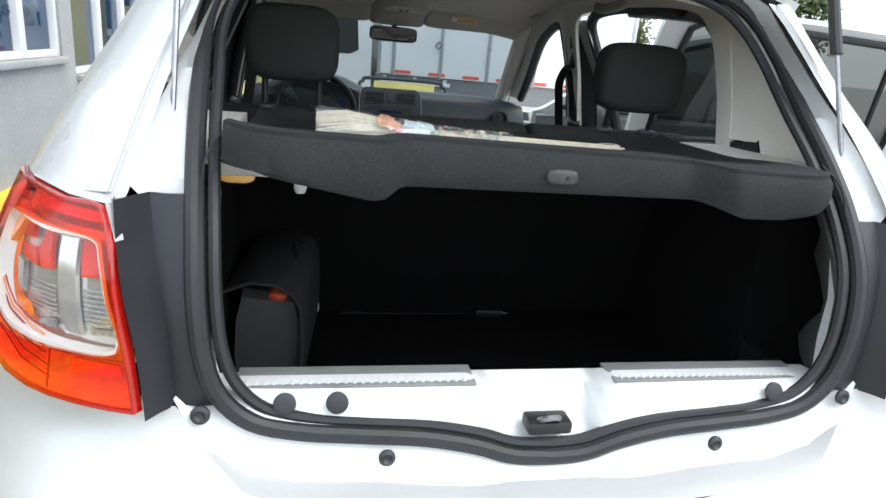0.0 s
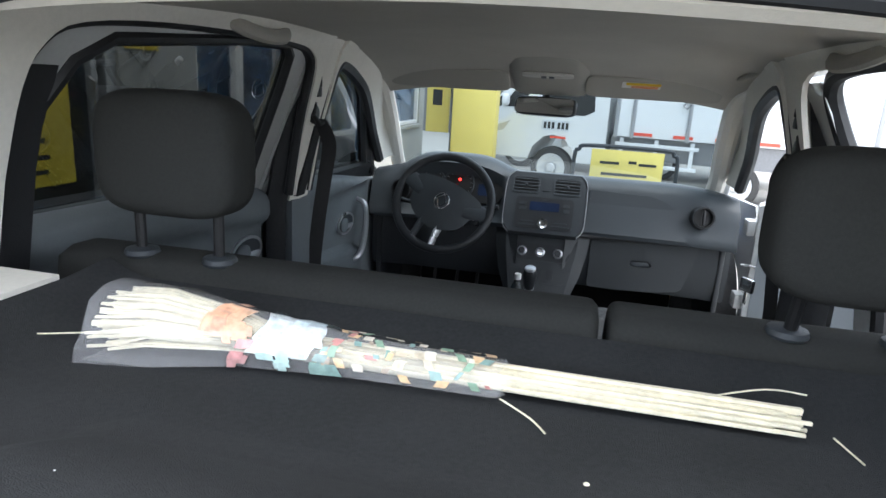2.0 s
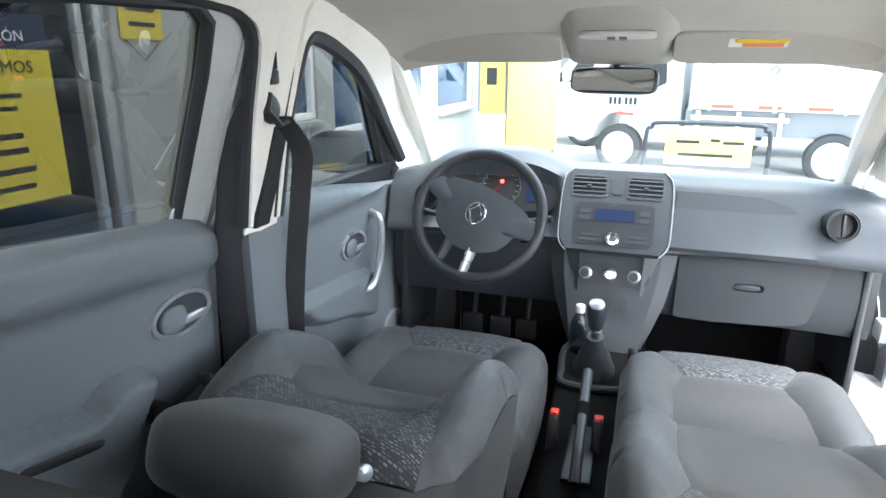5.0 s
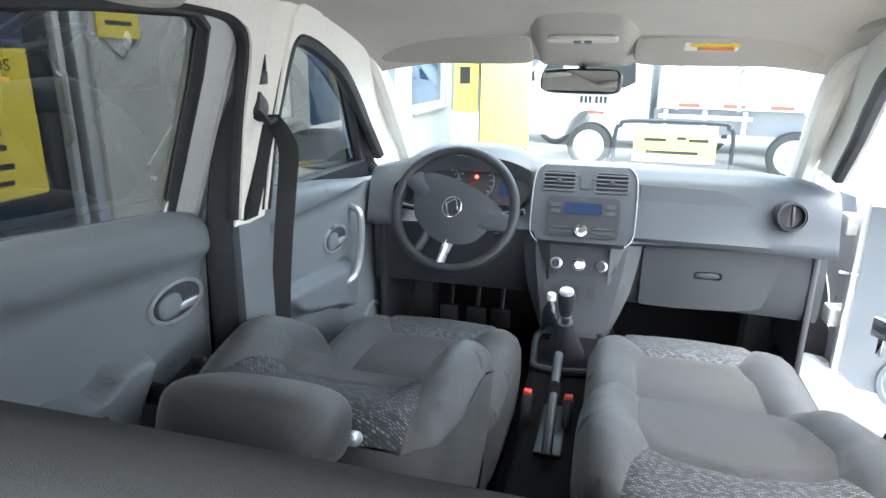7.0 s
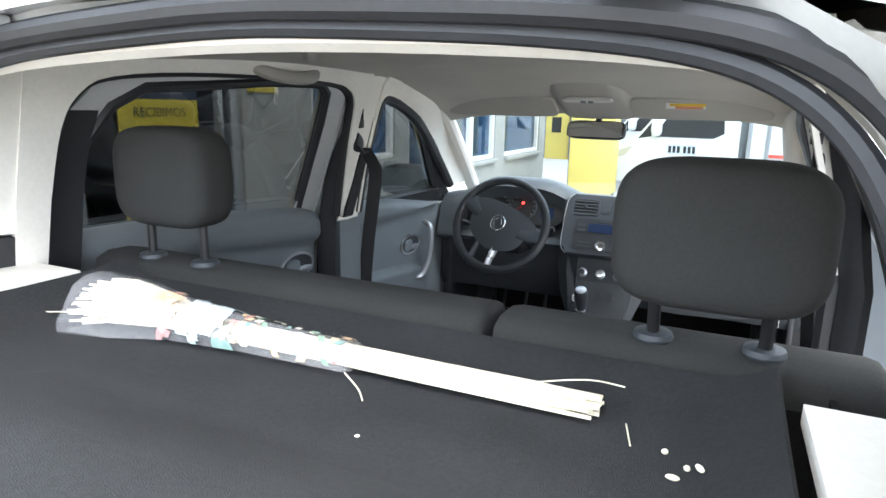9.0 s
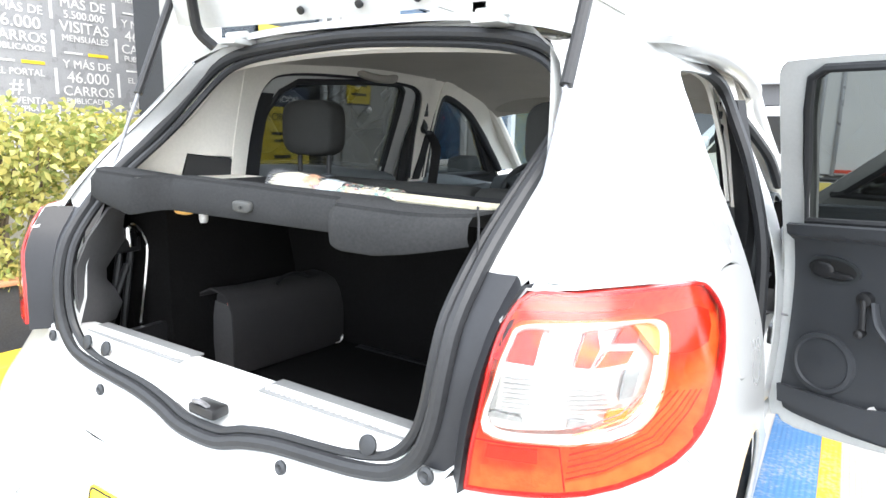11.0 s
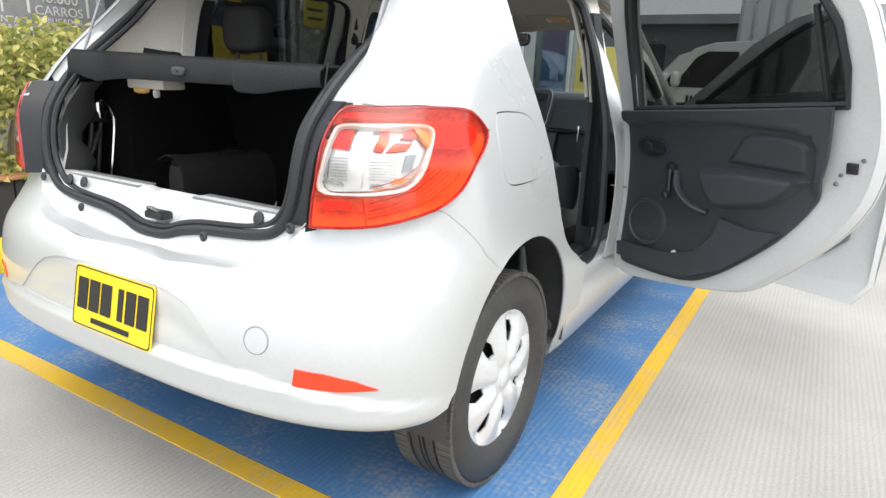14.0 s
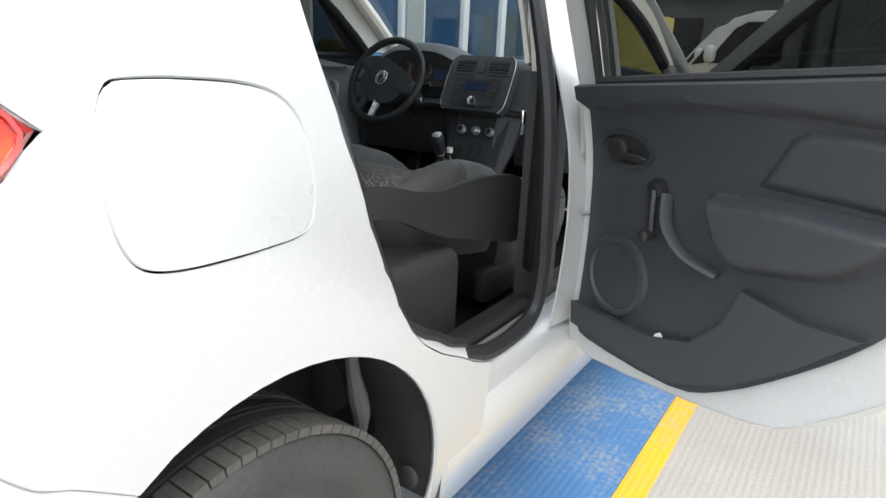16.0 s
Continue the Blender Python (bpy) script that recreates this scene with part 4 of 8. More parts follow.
def roof():
    def f(x, y):
        w = .635 if y > .75 else .635 - .08 * (.75 - y) / .25
        return Vector((x * w, y, ROOF(y) - .065 * abs(x) ** 3.2))
    bm = bmesh.new()
    sheet(bm, f, np.linspace(-1, 1, 31), np.linspace(.57, 2.40, 30), 0.015)
    part("roof", bm, "paint", car, "silver painted roof", smooth=50)

    def g(x, y):
        w = .60 if y > .8 else .60 - .05 * (.8 - y) / .24
        front = max(0, (y - 2.15) / .2)
        return Vector((x * w, y, ROOF(y) - .035 - .024 * ease(1.75, 2.15, y) - .04 * abs(x) ** 3.2 - .014 * front ** 2))
    bm = bmesh.new()
    sheet(bm, g, np.linspace(-1, 1, 41), np.linspace(.605, 2.37, 40), 0.008)
    part("roof_lining", bm, "headliner", car, "beige cloth roof lining", smooth=60)


def side_shell(side):
    """Pillars, sill, front wing and, on the closed side, the doors' outer skin."""
    # sill
    bm = bmesh.new()
    secs = []
    for y in np.linspace(1.08, 2.78, 14):
        pts = [(.70, .36), (.715, .23), (.79, .215), (.838, .27), (.848, .36), (.846, .40), (.832, .438), (.80, .46), (.745, .468), (.70, .44)]
        secs.append([Vector((x, y, z)) for x, z in pts])
    loft(bm, secs)
    if side < 0:
        mirror_x(bm)
    part("sill", bm, "paint", car)
    # middle pillar
    bm = bmesh.new()
    secs = []
    for z in np.linspace(.46, 1.44, 16):
        lean = .05 * max(0, z - 1.0)
        w0 = .088 + .05 * max(0, (.75 - z)) ** 1.2 * 2
        x = half_width(z) - .04
        secs.append([Vector((x, 1.69 - w0 + lean, z)), Vector((x + .018, 1.69 + lean, z)), Vector((x, 1.69 + w0 * .9 + lean, z)), Vector((x - .005, 1.69 + w0 * .9 + lean, z)), Vector((x - .008, 1.69 + lean, z)), Vector((x - .005, 1.69 - w0 + lean, z))])
    loft(bm, secs)
    if side < 0:
        mirror_x(bm)
    part("middle_pillar", bm, "paint", car)
    # roof rail and windscreen pillar
    rail = smoothed([(.59, .80, 1.462), (.615, 1.0, 1.478), (.635, 1.3, 1.49), (.635, 1.7, 1.492), (.625, 2.1, 1.465), (.612, 2.3, 1.42), (.645, 2.55, 1.275), (.70, 2.85, 1.09), (.715, 2.98, 1.0)], 4)
    bm = bmesh.new()
    tube(bm, rail, [.012] + [.03] * (len(rail) - 1), 10, flat=.8)
    if side < 0:
        mirror_x(bm)
    part("roof_rail", bm, "paint", car)
    bm = bmesh.new()
    shift, r = (-.035, .036) if side > 0 else (-.012, .031)
    tube(bm, [v + Vector((shift, .0, -.012)) for v in rail if v.y > 2.1], r, 10)
    if side < 0:
        mirror_x(bm)
    part("pillar_trim", bm, "trim", car, "beige windscreen pillar trim")
    # front wing
    wing = [sp(2.80, 1.0), sp(2.80, .25), sp(2.86, .25)] + [sp(3.24 + .36 * math.cos(radians(a)), .36 + .36 * math.sin(radians(a))) for a in range(190, -16, -12)] + [sp(3.75, .26), sp(3.95, .45), sp(3.95, .70), sp(3.6, .88), sp(3.1, .98)]
    bm = panel(wing, skin, -0.012, step=.07)
    if side < 0:
        mirror_x(bm)
    part("front_wing", bm, "paint", car)


def front_end():
    """Bonnet, windscreen and nose."""
    def bonnet(x, y):
        return Vector((x * (.76 - .1 * max(0, (y - 3.3) / .6) ** 2), y, 1.0 - .16 * ((y - 2.95) / .95) ** 2 - .05 * x * x))
    bm = bmesh.new()
    sheet(bm, bonnet, np.linspace(-1, 1, 17), np.linspace(2.98, 3.9, 14), 0.015)
    part("bonnet", bm, "paint", car)
    bm = bmesh.new()

    def nose(x, k):
        y = 4.05 - .28 * abs(x) ** 3
        return Vector((x * .80, y - [.0, 0, .02, .10, .16][k], [.22, .42, .58, .74, .85][k]))
    sheet(bm, nose, np.linspace(-1, 1, 21), range(5), 0.015)
    part("front_bumper", bm, "paint", car)

    def screen(x, t):
        return Vector((x * (.585 + .10 * t), 2.37 + t * .62 + .05 * (1 - x * x), 1.425 - .43 * t + .03 * (1 - x * x)))
    bm = bmesh.new()
    sheet(bm, screen, np.linspace(-1, 1, 21), np.linspace(0, 1, 10))
    w = part("windscreen", bm, "screen_glass", car)
    w.visible_shadow = False


def tyre_profile():
    half = [(.195, .070), (.208, .080), (.232, .096), (.262, .099), (.29, .092), (.303, .08), (.308, .066), (.310, .05)]
    mid = []
    for c in (.05, .02):
        mid += [(.311, c - .002), (.311, c - .026), (.303, c - .027), (.303, c - .031)]
    right = half + [(.3105, .040), (.304, .039), (.304, .034), (.311, .033), (.311, .010), (.304, .009), (.304, .004), (.3115, .003)]
    return right + [(r, -h) for r, h in right[::-1]]


def wheel(name_at, side):
    """Tyre, cover with slots and a dark brake behind."""
    x, y, z = name_at
    m = Matrix.Translation((x, y, z)) @ pose(0, 0, 0, 0, 90 * side, 0)
    bm = bmesh.new()
    lathe(bm, tyre_profile(), 56, m, cap=False)
    w = part("wheel", bm, "tyre", car, "road wheel with a silver multi-spoke cover", smooth=40)
    # tread blocks at the shoulder
    for s in (-1, 1):
        bm = bmesh.new()
        for k in range(84):
            a = 2 * math.pi * k / 84
            rot = m @ Matrix.Rotation(a, 4, "Z")
            box(bm, (.300, -.0101, s * .066 - .022), (.3125, .0101, s * .066 + .022), 0, m=rot)
        part("tread", bm, "tread", w, smooth=0)
    holes, n = [], 7
    for k in range(n):
        a = 2 * math.pi * k / n + .2
        for d, r0, r1, wd in ((.0, .108, .168, .02),):
            pts = []
            for r, t in ((r0, -.5), (r0 + .02, -.75), (r1 - .02, -1), (r1, -.7), (r1, .7), (r1 - .02, 1), (r0 + .02, .75), (r0, .5)):
                b = a + t * wd / r
                pts.append((r * math.cos(b), r * math.sin(b)))
            holes.append(pts)

    def dome(u, v):
        r = math.hypot(u, v)
        a = math.atan2(v, u)
        w = math.cos(n * (a - .2) + math.pi)
        h = .066 + .026 * (1 - (r / .21) ** 2) + (.010 * w - .006 * abs(w) ** 6) * ease(.03, .09, r) * ease(.196, .178, r)
        h -= .008 * ease(.07, .045, r) * ease(.02, .035, r)
        h += .006 * ease(.186, .196, r)
        return m @ Vector((u, v, h))
    part("wheel_cover", panel(ring((0, 0), .21, 56), dome, 0.006, holes=holes, step=.012), "rim", w)
    bm = bmesh.new()
    lathe(bm, [(.05, .03), (.19, .03), (.19, .04), (.04, .045)], 32, m)
    part("brake", bm, "black", w)
    bm = bmesh.new()
    lathe(bm, [(.03, .076), (.03, .088), (.024, .091), (.004, .091)], 24, m)
    part("hub_cap", bm, "rim", w)


def wheel_house(y, side):
    bm = bmesh.new()
    rows = []
    for a in range(-10, 192, 10):
        c, s = math.cos(radians(a)), math.sin(radians(a))
        rows.append([Vector((side * x, y + .385 * c, .36 + .385 * s)) for x in (.845, .70, .58)])
    loft(bm, rows, cap=False, closed=False)
    part("wheel_house", bm, "tyre", car)
    bm = bmesh.new()
    box(bm, (side * .575 - .01, y - .36, .34), (side * .575 + .01, y + .40, .75))
    part("inner_wing", bm, "black", car)
    if y < 1:
        bm = bmesh.new()
        tube(bm, [(side * .66, y + .04, .30), (side * .65, y + .03, .50), (side * .64, y + .02, .72)], [.03, .028, .02], 12)
        tube(bm, smoothed([(side * .69, y - .03, .63), (side * .74, y + .0, .66), (side * .76, y + .06, .70)], 4), .006, 6)
        part("damper", bm, "tyre", car)
        bm = bmesh.new()
        tube(bm, smoothed([(side * .72, y + .275, .625), (side * .725, y + .285, .54), (side * .72, y + .305, .47), (side * .70, y + .315, .40)], 4), [.010, .011, .012, .013, .016, .018, .018, .018, .016, .014, .014, .013, .012], 10)
        part("filler_pipe", bm, "boot_grey", car, "dusty grey pipe inside the wheel arch")
        bm = bmesh.new()
        lathe(bm, [(.022, 0), (.022, .006), (.016, .009), (.003, .009)], 18, Matrix.Translation((side * .79, y + .358, .345)) @ pose(0, 0, 0, 0, side * 25) @ pose(0, 0, 0, 90))
        part("liner_plug", bm, "tyre", car)


for s in (1, -1):
    quarter(s)
    tail_lamp(s)
    side_shell(s)
    for y in (.664, 3.25):
        wheel((s * .735, y, .311), s)
        wheel_house(y + .016, s)
bumper()
rear_frame()
boot_sill()
tailgate()
roof()
front_end()
# ---- car inside: lining, doors, seats, dashboard ----
def inner(y, z, off=.075):
    return Vector((half_width(z) - off, y, z))


def side_x(y, z):
    """Half the body's width at a place, round the rear corner too."""
    t = (y - rear_y(z)) / corner(z)
    return half_width(z) * (1 if t >= 1 else (1 - (1 - max(t, 0)) ** POW) ** (1 / POW)) - .03 * min(1, max(t, 0))


def lining_x(z):
    """Half the cabin's width at its upper lining."""
    return float(np.interp(z, [1.05, 1.25, 1.36, 1.45, 1.49, 1.53], [.648, .612, .580, .554, .538, .49]))


REAR_OPEN = [(.79, 1.08), (.798, 1.25), (.806, 1.36), (.832, 1.415), (.89, 1.446), (1.05, 1.462), (1.3, 1.468), (1.52, 1.464), (1.61, 1.45), (1.655, 1.41), (1.672, 1.30), (1.685, 1.18), (1.692, 1.08)]
FRONT_OPEN = [(1.80, 1.08), (1.80, 1.25), (1.802, 1.38), (1.812, 1.424), (1.845, 1.432), (1.94, 1.413), (2.085, 1.368), (2.26, 1.296), (2.45, 1.203), (2.64, 1.08)]


def upper_lining():
    """Beige lining round the side windows, from the roof down."""
    for s in (-1, 1):
        outer = [(1.70, 1.08), (1.70, 1.525), (.74, 1.515), (.74, 1.08)]
        hole = [tuple(v)[:2] for v in smoothed([(*q, 0) for q in REAR_OPEN], 3)]
        bm = panel(hole + outer, lambda y, z: Vector((lining_x(z), y, z)), .012, step=.04)
        if s < 0:
            mirror_x(bm)
        part("window_lining", bm, "trim", car, "beige lining round the rear side window", smooth=60)
        hole = [tuple(v)[:2] for v in smoothed([(*q, 0) for q in FRONT_OPEN], 3)]
        outer = [(2.80, 1.08), (2.66, 1.19), (2.52, 1.29), (2.38, 1.378), (2.25, 1.445), (2.13, 1.485), (1.95, 1.512), (1.785, 1.515), (1.785, 1.08)]
        bm = panel(hole + outer, lambda y, z: Vector((lining_x(z) + .055 * ease(2.0, 2.6, y), y, z)), .012, step=.04)
        if s < 0:
            mirror_x(bm)
        part("window_lining", bm, "trim", car, "beige lining round the front side window", smooth=60)
        for path, more in ((REAR_OPEN, 0), (FRONT_OPEN, .055)):
            if s > 0 and path is REAR_OPEN:
                continue
            bm = bmesh.new()
            tube(bm, smoothed([(s * (lining_x(z) + .006 + more * ease(2.0, 2.6, y)), y, z) for y, z in path], 4), .013 if path is REAR_OPEN else .021, 8)
            part("opening_seal", bm, "rubber", car)
        if s < 0:
            # dark return between the lining and the shut door's glass
            bm = panel([(.775, 1.09), (.88, 1.09), (.885, 1.30), (.90, 1.40), (.86, 1.445), (.81, 1.40), (.785, 1.30)], lambda y, z: Vector((-lining_x(z) - .026, y, z)), .006, step=.05)
            part("window_return", bm, "trim_dark", car)


def cabin_shell():
    bm = bmesh.new()
    box(bm, (-.70, .80, .30), (.70, 2.95, .335))
    part("cabin_floor", bm, "carpet", car, "black carpeted cabin floor")
    bm = bmesh.new()
    secs = [[Vector((x, y, z)) for x, z in ((-.15, .33), (-.12, .47), (-.09, .50), (.09, .50), (.12, .47), (.15, .33))] for y in (.95, 1.6, 2.4, 2.9)]
    loft(bm, secs)
    part("tunnel", bm, "carpet", car)
    bm = bmesh.new()
    box(bm, (-.72, 2.93, .33), (.72, 2.96, 1.0))
    part("bulkhead", bm, "carpet", car)
    for s, k in ((-1, .75), (1, .69)):
        bm = bmesh.new()
        box(bm, (s * .672 - .01, 2.58, .33), (s * .672 + .01, 2.95, .86), .006)
        part("kick_panel", bm, "dash_dark", car)
        bm = bmesh.new()
        loft(bm, [[Vector((s * x, y, z)) for x, z in ((.64, .34), (.64, .455), (.65, .474), (k - .008, .474), (k, .462), (k, .34))] for y in (1.06, 1.5, 1.9, 2.4, 2.8)])
        part("sill_cover", bm, "black", car, smooth=40)
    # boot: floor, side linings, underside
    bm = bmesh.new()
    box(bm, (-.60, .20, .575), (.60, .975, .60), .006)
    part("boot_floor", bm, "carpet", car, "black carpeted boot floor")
    for s in (1, -1):
        def f(k, z):
            y = [.235, .26, .43, .47, .60, .97][k]
            x = [.56, .672, .672, .552, .535, .545][k] + .02 * min(0, z - .7)
            if y < .45:
                x = min(x, side_x(y, z) - .045)
                z = min(z, 1.09)
                y += float(np.interp(z, [.95, 1.02, 1.10], [0, .03, .085])) * (.45 - y) / .21
            return Vector((s * x, y, z))
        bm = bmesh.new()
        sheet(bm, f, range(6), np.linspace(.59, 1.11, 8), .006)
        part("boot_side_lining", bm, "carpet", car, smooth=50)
        def post(k, z):
            # a bent plastic cheek from the seal in to the niche
            q = [(.500, .195), (.512, .215), (.548, .27), (.585, .325 + .02 * math.sin(z * 40)), (.60, .335 + .02 * math.sin(z * 40))][k]
            return Vector((s * q[0], q[1] + float(np.interp(z, [.95, 1.02, 1.10], [0, .035, .10])), z))
        bm = bmesh.new()
        sheet(bm, post, range(5), np.linspace(.79, 1.085, 10), .006)
        part("boot_side_post", bm, "boot_grey", car, "dull grey plastic cheek inside the boot opening", smooth=60)
        # ledge beside the shelf, quarter lining, wheel well
        bm = bmesh.new()
        loft(bm, [[Vector((s * x, y, z)) for x, z in ((o, 1.135), (w, 1.135), (w, 1.115), (o, 1.10))] for y, w, o in ((.325, .508, .56), (.37, .508, .60), (.5, .512, .66), (.77, .508, .69))])
        part("shelf_ledge", bm, "trim", car, "beige ledge beside the parcel shelf")
        q0, ql = (.60, 1.184) if s < 0 else (.655, 1.148)

        def quarter_x(y, z):
            a = max(side_x(y, z) - .04, min(side_x(y, z) - .012, .53))
            return Vector((a + (lining_x(z) - a) * ease(.5, .76, y), y, z))
        loop = [(.295, 1.12), (.355, 1.17), (.445, 1.24), (.515, 1.30), (.565, 1.355), (.60, 1.41), (.65, 1.455), (.75, 1.495), (.76, 1.44), (.76, 1.36), (.76, 1.28), (.76, ql + .006), (.67, ql + .012), (q0 + .006, ql + .02), (q0, 1.12)]
        bm = panel(loop, quarter_x, .01, step=.05)
        if s < 0:
            mirror_x(bm)
        part("quarter_lining", bm, "trim", car, "beige rear quarter lining", smooth=60)
        bm = panel([(q0 + .004, 1.10), (q0 + .01, ql + .016), (.67, ql + .008), (.80, ql - .006), (.80, 1.10)], quarter_x, .01, step=.05)
        if s < 0:
            mirror_x(bm)
        part("quarter_lower_lining", bm, "trim_dark", car)
        bm = bmesh.new()
        tube(bm, smoothed([(s * .47, .625, 1.445), (s * .515, .605, 1.40), (s * .545, .575, 1.345), (s * .558, .525, 1.29)], 4), .02, 8)
        part("boot_edge_lining", bm, "trim", car)
    bm = bmesh.new()
    tube(bm, smoothed([(-.47, .622, 1.442), (-.3, .622, 1.460), (0, .62, 1.470), (.3, .622, 1.460), (.47, .622, 1.442)], 5), .022, 8)
    part("header_lining", bm, "trim", car)
    bm = bmesh.new()
    box(bm, (-.56, .30, .33), (.56, 1.0, .56))
    part("under_body", bm, "black", car)
    bm = bmesh.new()
    box(bm, (-.70, .86, .24), (.70, 2.95, .298))
    part("under_floor", bm, "black", car)
    # boot light on the left
    bm = bmesh.new()
    box(bm, (-.53, .455, 1.066), (-.34, .54, 1.097), .006)
    lamp = part("boot_lamp", bm, "trim", car, "beige boot lamp with an amber-tinted bulb cover")
    # weak emission on the unlit cover stands in for its amber reflection
    bm = bmesh.new()
    pillow(bm, (-.497, .485, 1.062), (.06, .034, .026), 3)
    part("bulb_cover", bm, material("amber_boot_bulb", (0.80, 0.55, 0.22), 0.3, vary=0, **{"Emission_Color": (1.0, 0.47, 0.06, 1), "Emission_Strength": 0.1}), lamp)
    bm = bmesh.new()
    lathe(bm, [(.008, 0), (.011, .008), (.011, .02), (.006, .028)], 14, Matrix.Translation((-.39, .465, 1.04)))
    part("hook", bm, "white_plastic", lamp)


def boot_seat(bm, x0, x1):
    secs = []
    for y, z in ((.955, .60), (.932, .75), (.902, .90), (.872, 1.03), (.852, 1.10), (.858, 1.128), (.885, 1.139), (.925, 1.138), (.955, 1.130), (.974, 1.105), (.99, 1.0), (1.04, .8), (1.06, .62)):
        secs.append([Vector((x0, y, z)), Vector((x0 + .02, y, z)), Vector((x1 - .02, y, z)), Vector((x1, y, z))])
    rows = [[bm.verts.new(p) for p in s] for s in secs]
    n = len(rows)
    for i in range(n):
        a, b = rows[i], rows[(i + 1) % n]
        for k in range(3):
            bm.faces.new((a[k], a[k + 1], b[k + 1], b[k]))
    bm.faces.new([r[0] for r in rows])
    bm.faces.new([r[-1] for r in rows[::-1]])
    es = [e for e in bm.edges if abs(e.verts[0].co.x - e.verts[1].co.x) < 1e-6 and (abs(e.verts[0].co.x - x0) < 1e-6 or abs(e.verts[0].co.x - x1) < 1e-6)]
    bmesh.ops.bevel(bm, geom=es, offset=.014, segments=3, affect="EDGES", profile=.5)
    return bm


def rear_bench():
    bench = part("rear_bench", box_bm((-.62, 1.0, .40), (.62, 1.47, .655), .035), "bench", car, "dark grey split rear bench")
    for x0, x1 in ((-.60, .149), (.161, .60)):
        b = part("backrest", boot_seat(bmesh.new(), x0, x1), "bench", bench, smooth=60)
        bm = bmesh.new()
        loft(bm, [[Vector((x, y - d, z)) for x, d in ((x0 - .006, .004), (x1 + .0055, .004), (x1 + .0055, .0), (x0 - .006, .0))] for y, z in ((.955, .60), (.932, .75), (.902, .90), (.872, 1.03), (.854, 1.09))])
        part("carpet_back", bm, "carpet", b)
    for x, y, w in ((.418, .862, .222), (-.42, .888, .206)):
        bm = pillow(bmesh.new(), (x, y, 1.281 if x < 0 else 1.272), (w, .10, .165), 4.0, seg=32, rings=20)
        h = part("headrest", bm, "bench", bench, "dark grey cloth headrest", smooth=60)
        for d in (-.06, .06):
            bm = bmesh.new()
            tube(bm, [(x + d, .888, 1.12), (x + d, y, 1.215)], .0075, 10)
            part("post", bm, "black", h)
            bm = bmesh.new()
            lathe(bm, [(.022, 0), (.024, .004), (.022, .010), (.012, .013)], 20, Matrix.Translation((x + d, .888, 1.134)))
            part("grommet", bm, "pad", h)


def box_bm(lo, hi, bevel=0.0, seg=3, m=None):
    bm = bmesh.new()
    box(bm, lo, hi, bevel, seg, m)
    return bm


def round_off(d, r):
    """How far a rounded edge has dropped at the distance d from it."""
    if d >= r:
        return 0.0
    return r - math.sqrt(max(0, r * r - (r - d) ** 2))


def both(half):
    """A whole outline from its right half, bottom to top."""
    return half + [(-u, v) for u, v in half[::-1] if u > 1e-6]


def near_line(u, v, line):
    best = 9.0
    p = Vector((abs(u), v))
    for (ax, ay), (bx, by) in zip(line, line[1:]):
        a, d = Vector((ax, ay)), Vector((bx - ax, by - ay))
        t = min(1, max(0, (p - a).dot(d) / d.length_squared))
        best = min(best, (p - a - d * t).length)
    return best


def upholstered(names, out, centre, join, top, place, parent, skirt, foot):
    """Padding over the outline out, with a centre panel and a patterned end panel between two bolsters.
    top(u, v) is the height of the padding, place(u, v, h) its place; skirt is the height to which the sides reach."""
    seam = centre[1:] + [(0, centre[-1][1])]

    def pad(u, v):
        d = near_line(u, v, out)
        s = min(near_line(u, v, centre), near_line(u, v, join))
        return place(u, v, top(u, v) - round_off(d, .055) - .007 * math.exp(-(s / .009) ** 2))
    end = [p for p in out if p[1] >= join[-1][1]]
    side = [centre[0]] + [p for p in out if p[1] < join[-1][1]] + [join[-1]] + join[-2::-1] + centre[-3:0:-1]
    mid = both(centre[:-1]) if centre[-1][0] > 1e-6 else both(centre[:-1])[:len(centre) - 1] + [centre[-1]] + [(-u, v) for u, v in centre[-2::-1]]
    part(names[0], panel(mid, pad, 0, step=.02), "cloth", parent, smooth=60)
    tip = [p for p in out if p[1] >= join[-1][1]]
    right = [centre[-2]] + join[1:-1] + tip
    loop = right + [(-u, v) for u, v in right[::-1] if u > 1e-6] + [centre[-1]]
    part(names[1], panel(loop, pad, 0, step=.02), "woven", parent, "dashed pattern cloth", smooth=60)
    for s in (1, -1):
        bm = panel([(s * u, v) for u, v in side], pad, 0, step=.02)
        part(names[2], bm, "bolster", parent, smooth=60)
    # sides of the padding
    loop = both(out)
    bm = bmesh.new()
    rows = []
    for u, v in loop + loop[:1]:
        a = pad(u, v)
        rows.append([a, a.lerp(place(u * 1.01, v, skirt), .5), place(u * .97, v * .98, skirt), place(u * foot, v * foot, skirt - .02)])
    loft(bm, rows, cap=False, closed=False)
    part(names[3], bm, "bolster", parent, smooth=60)


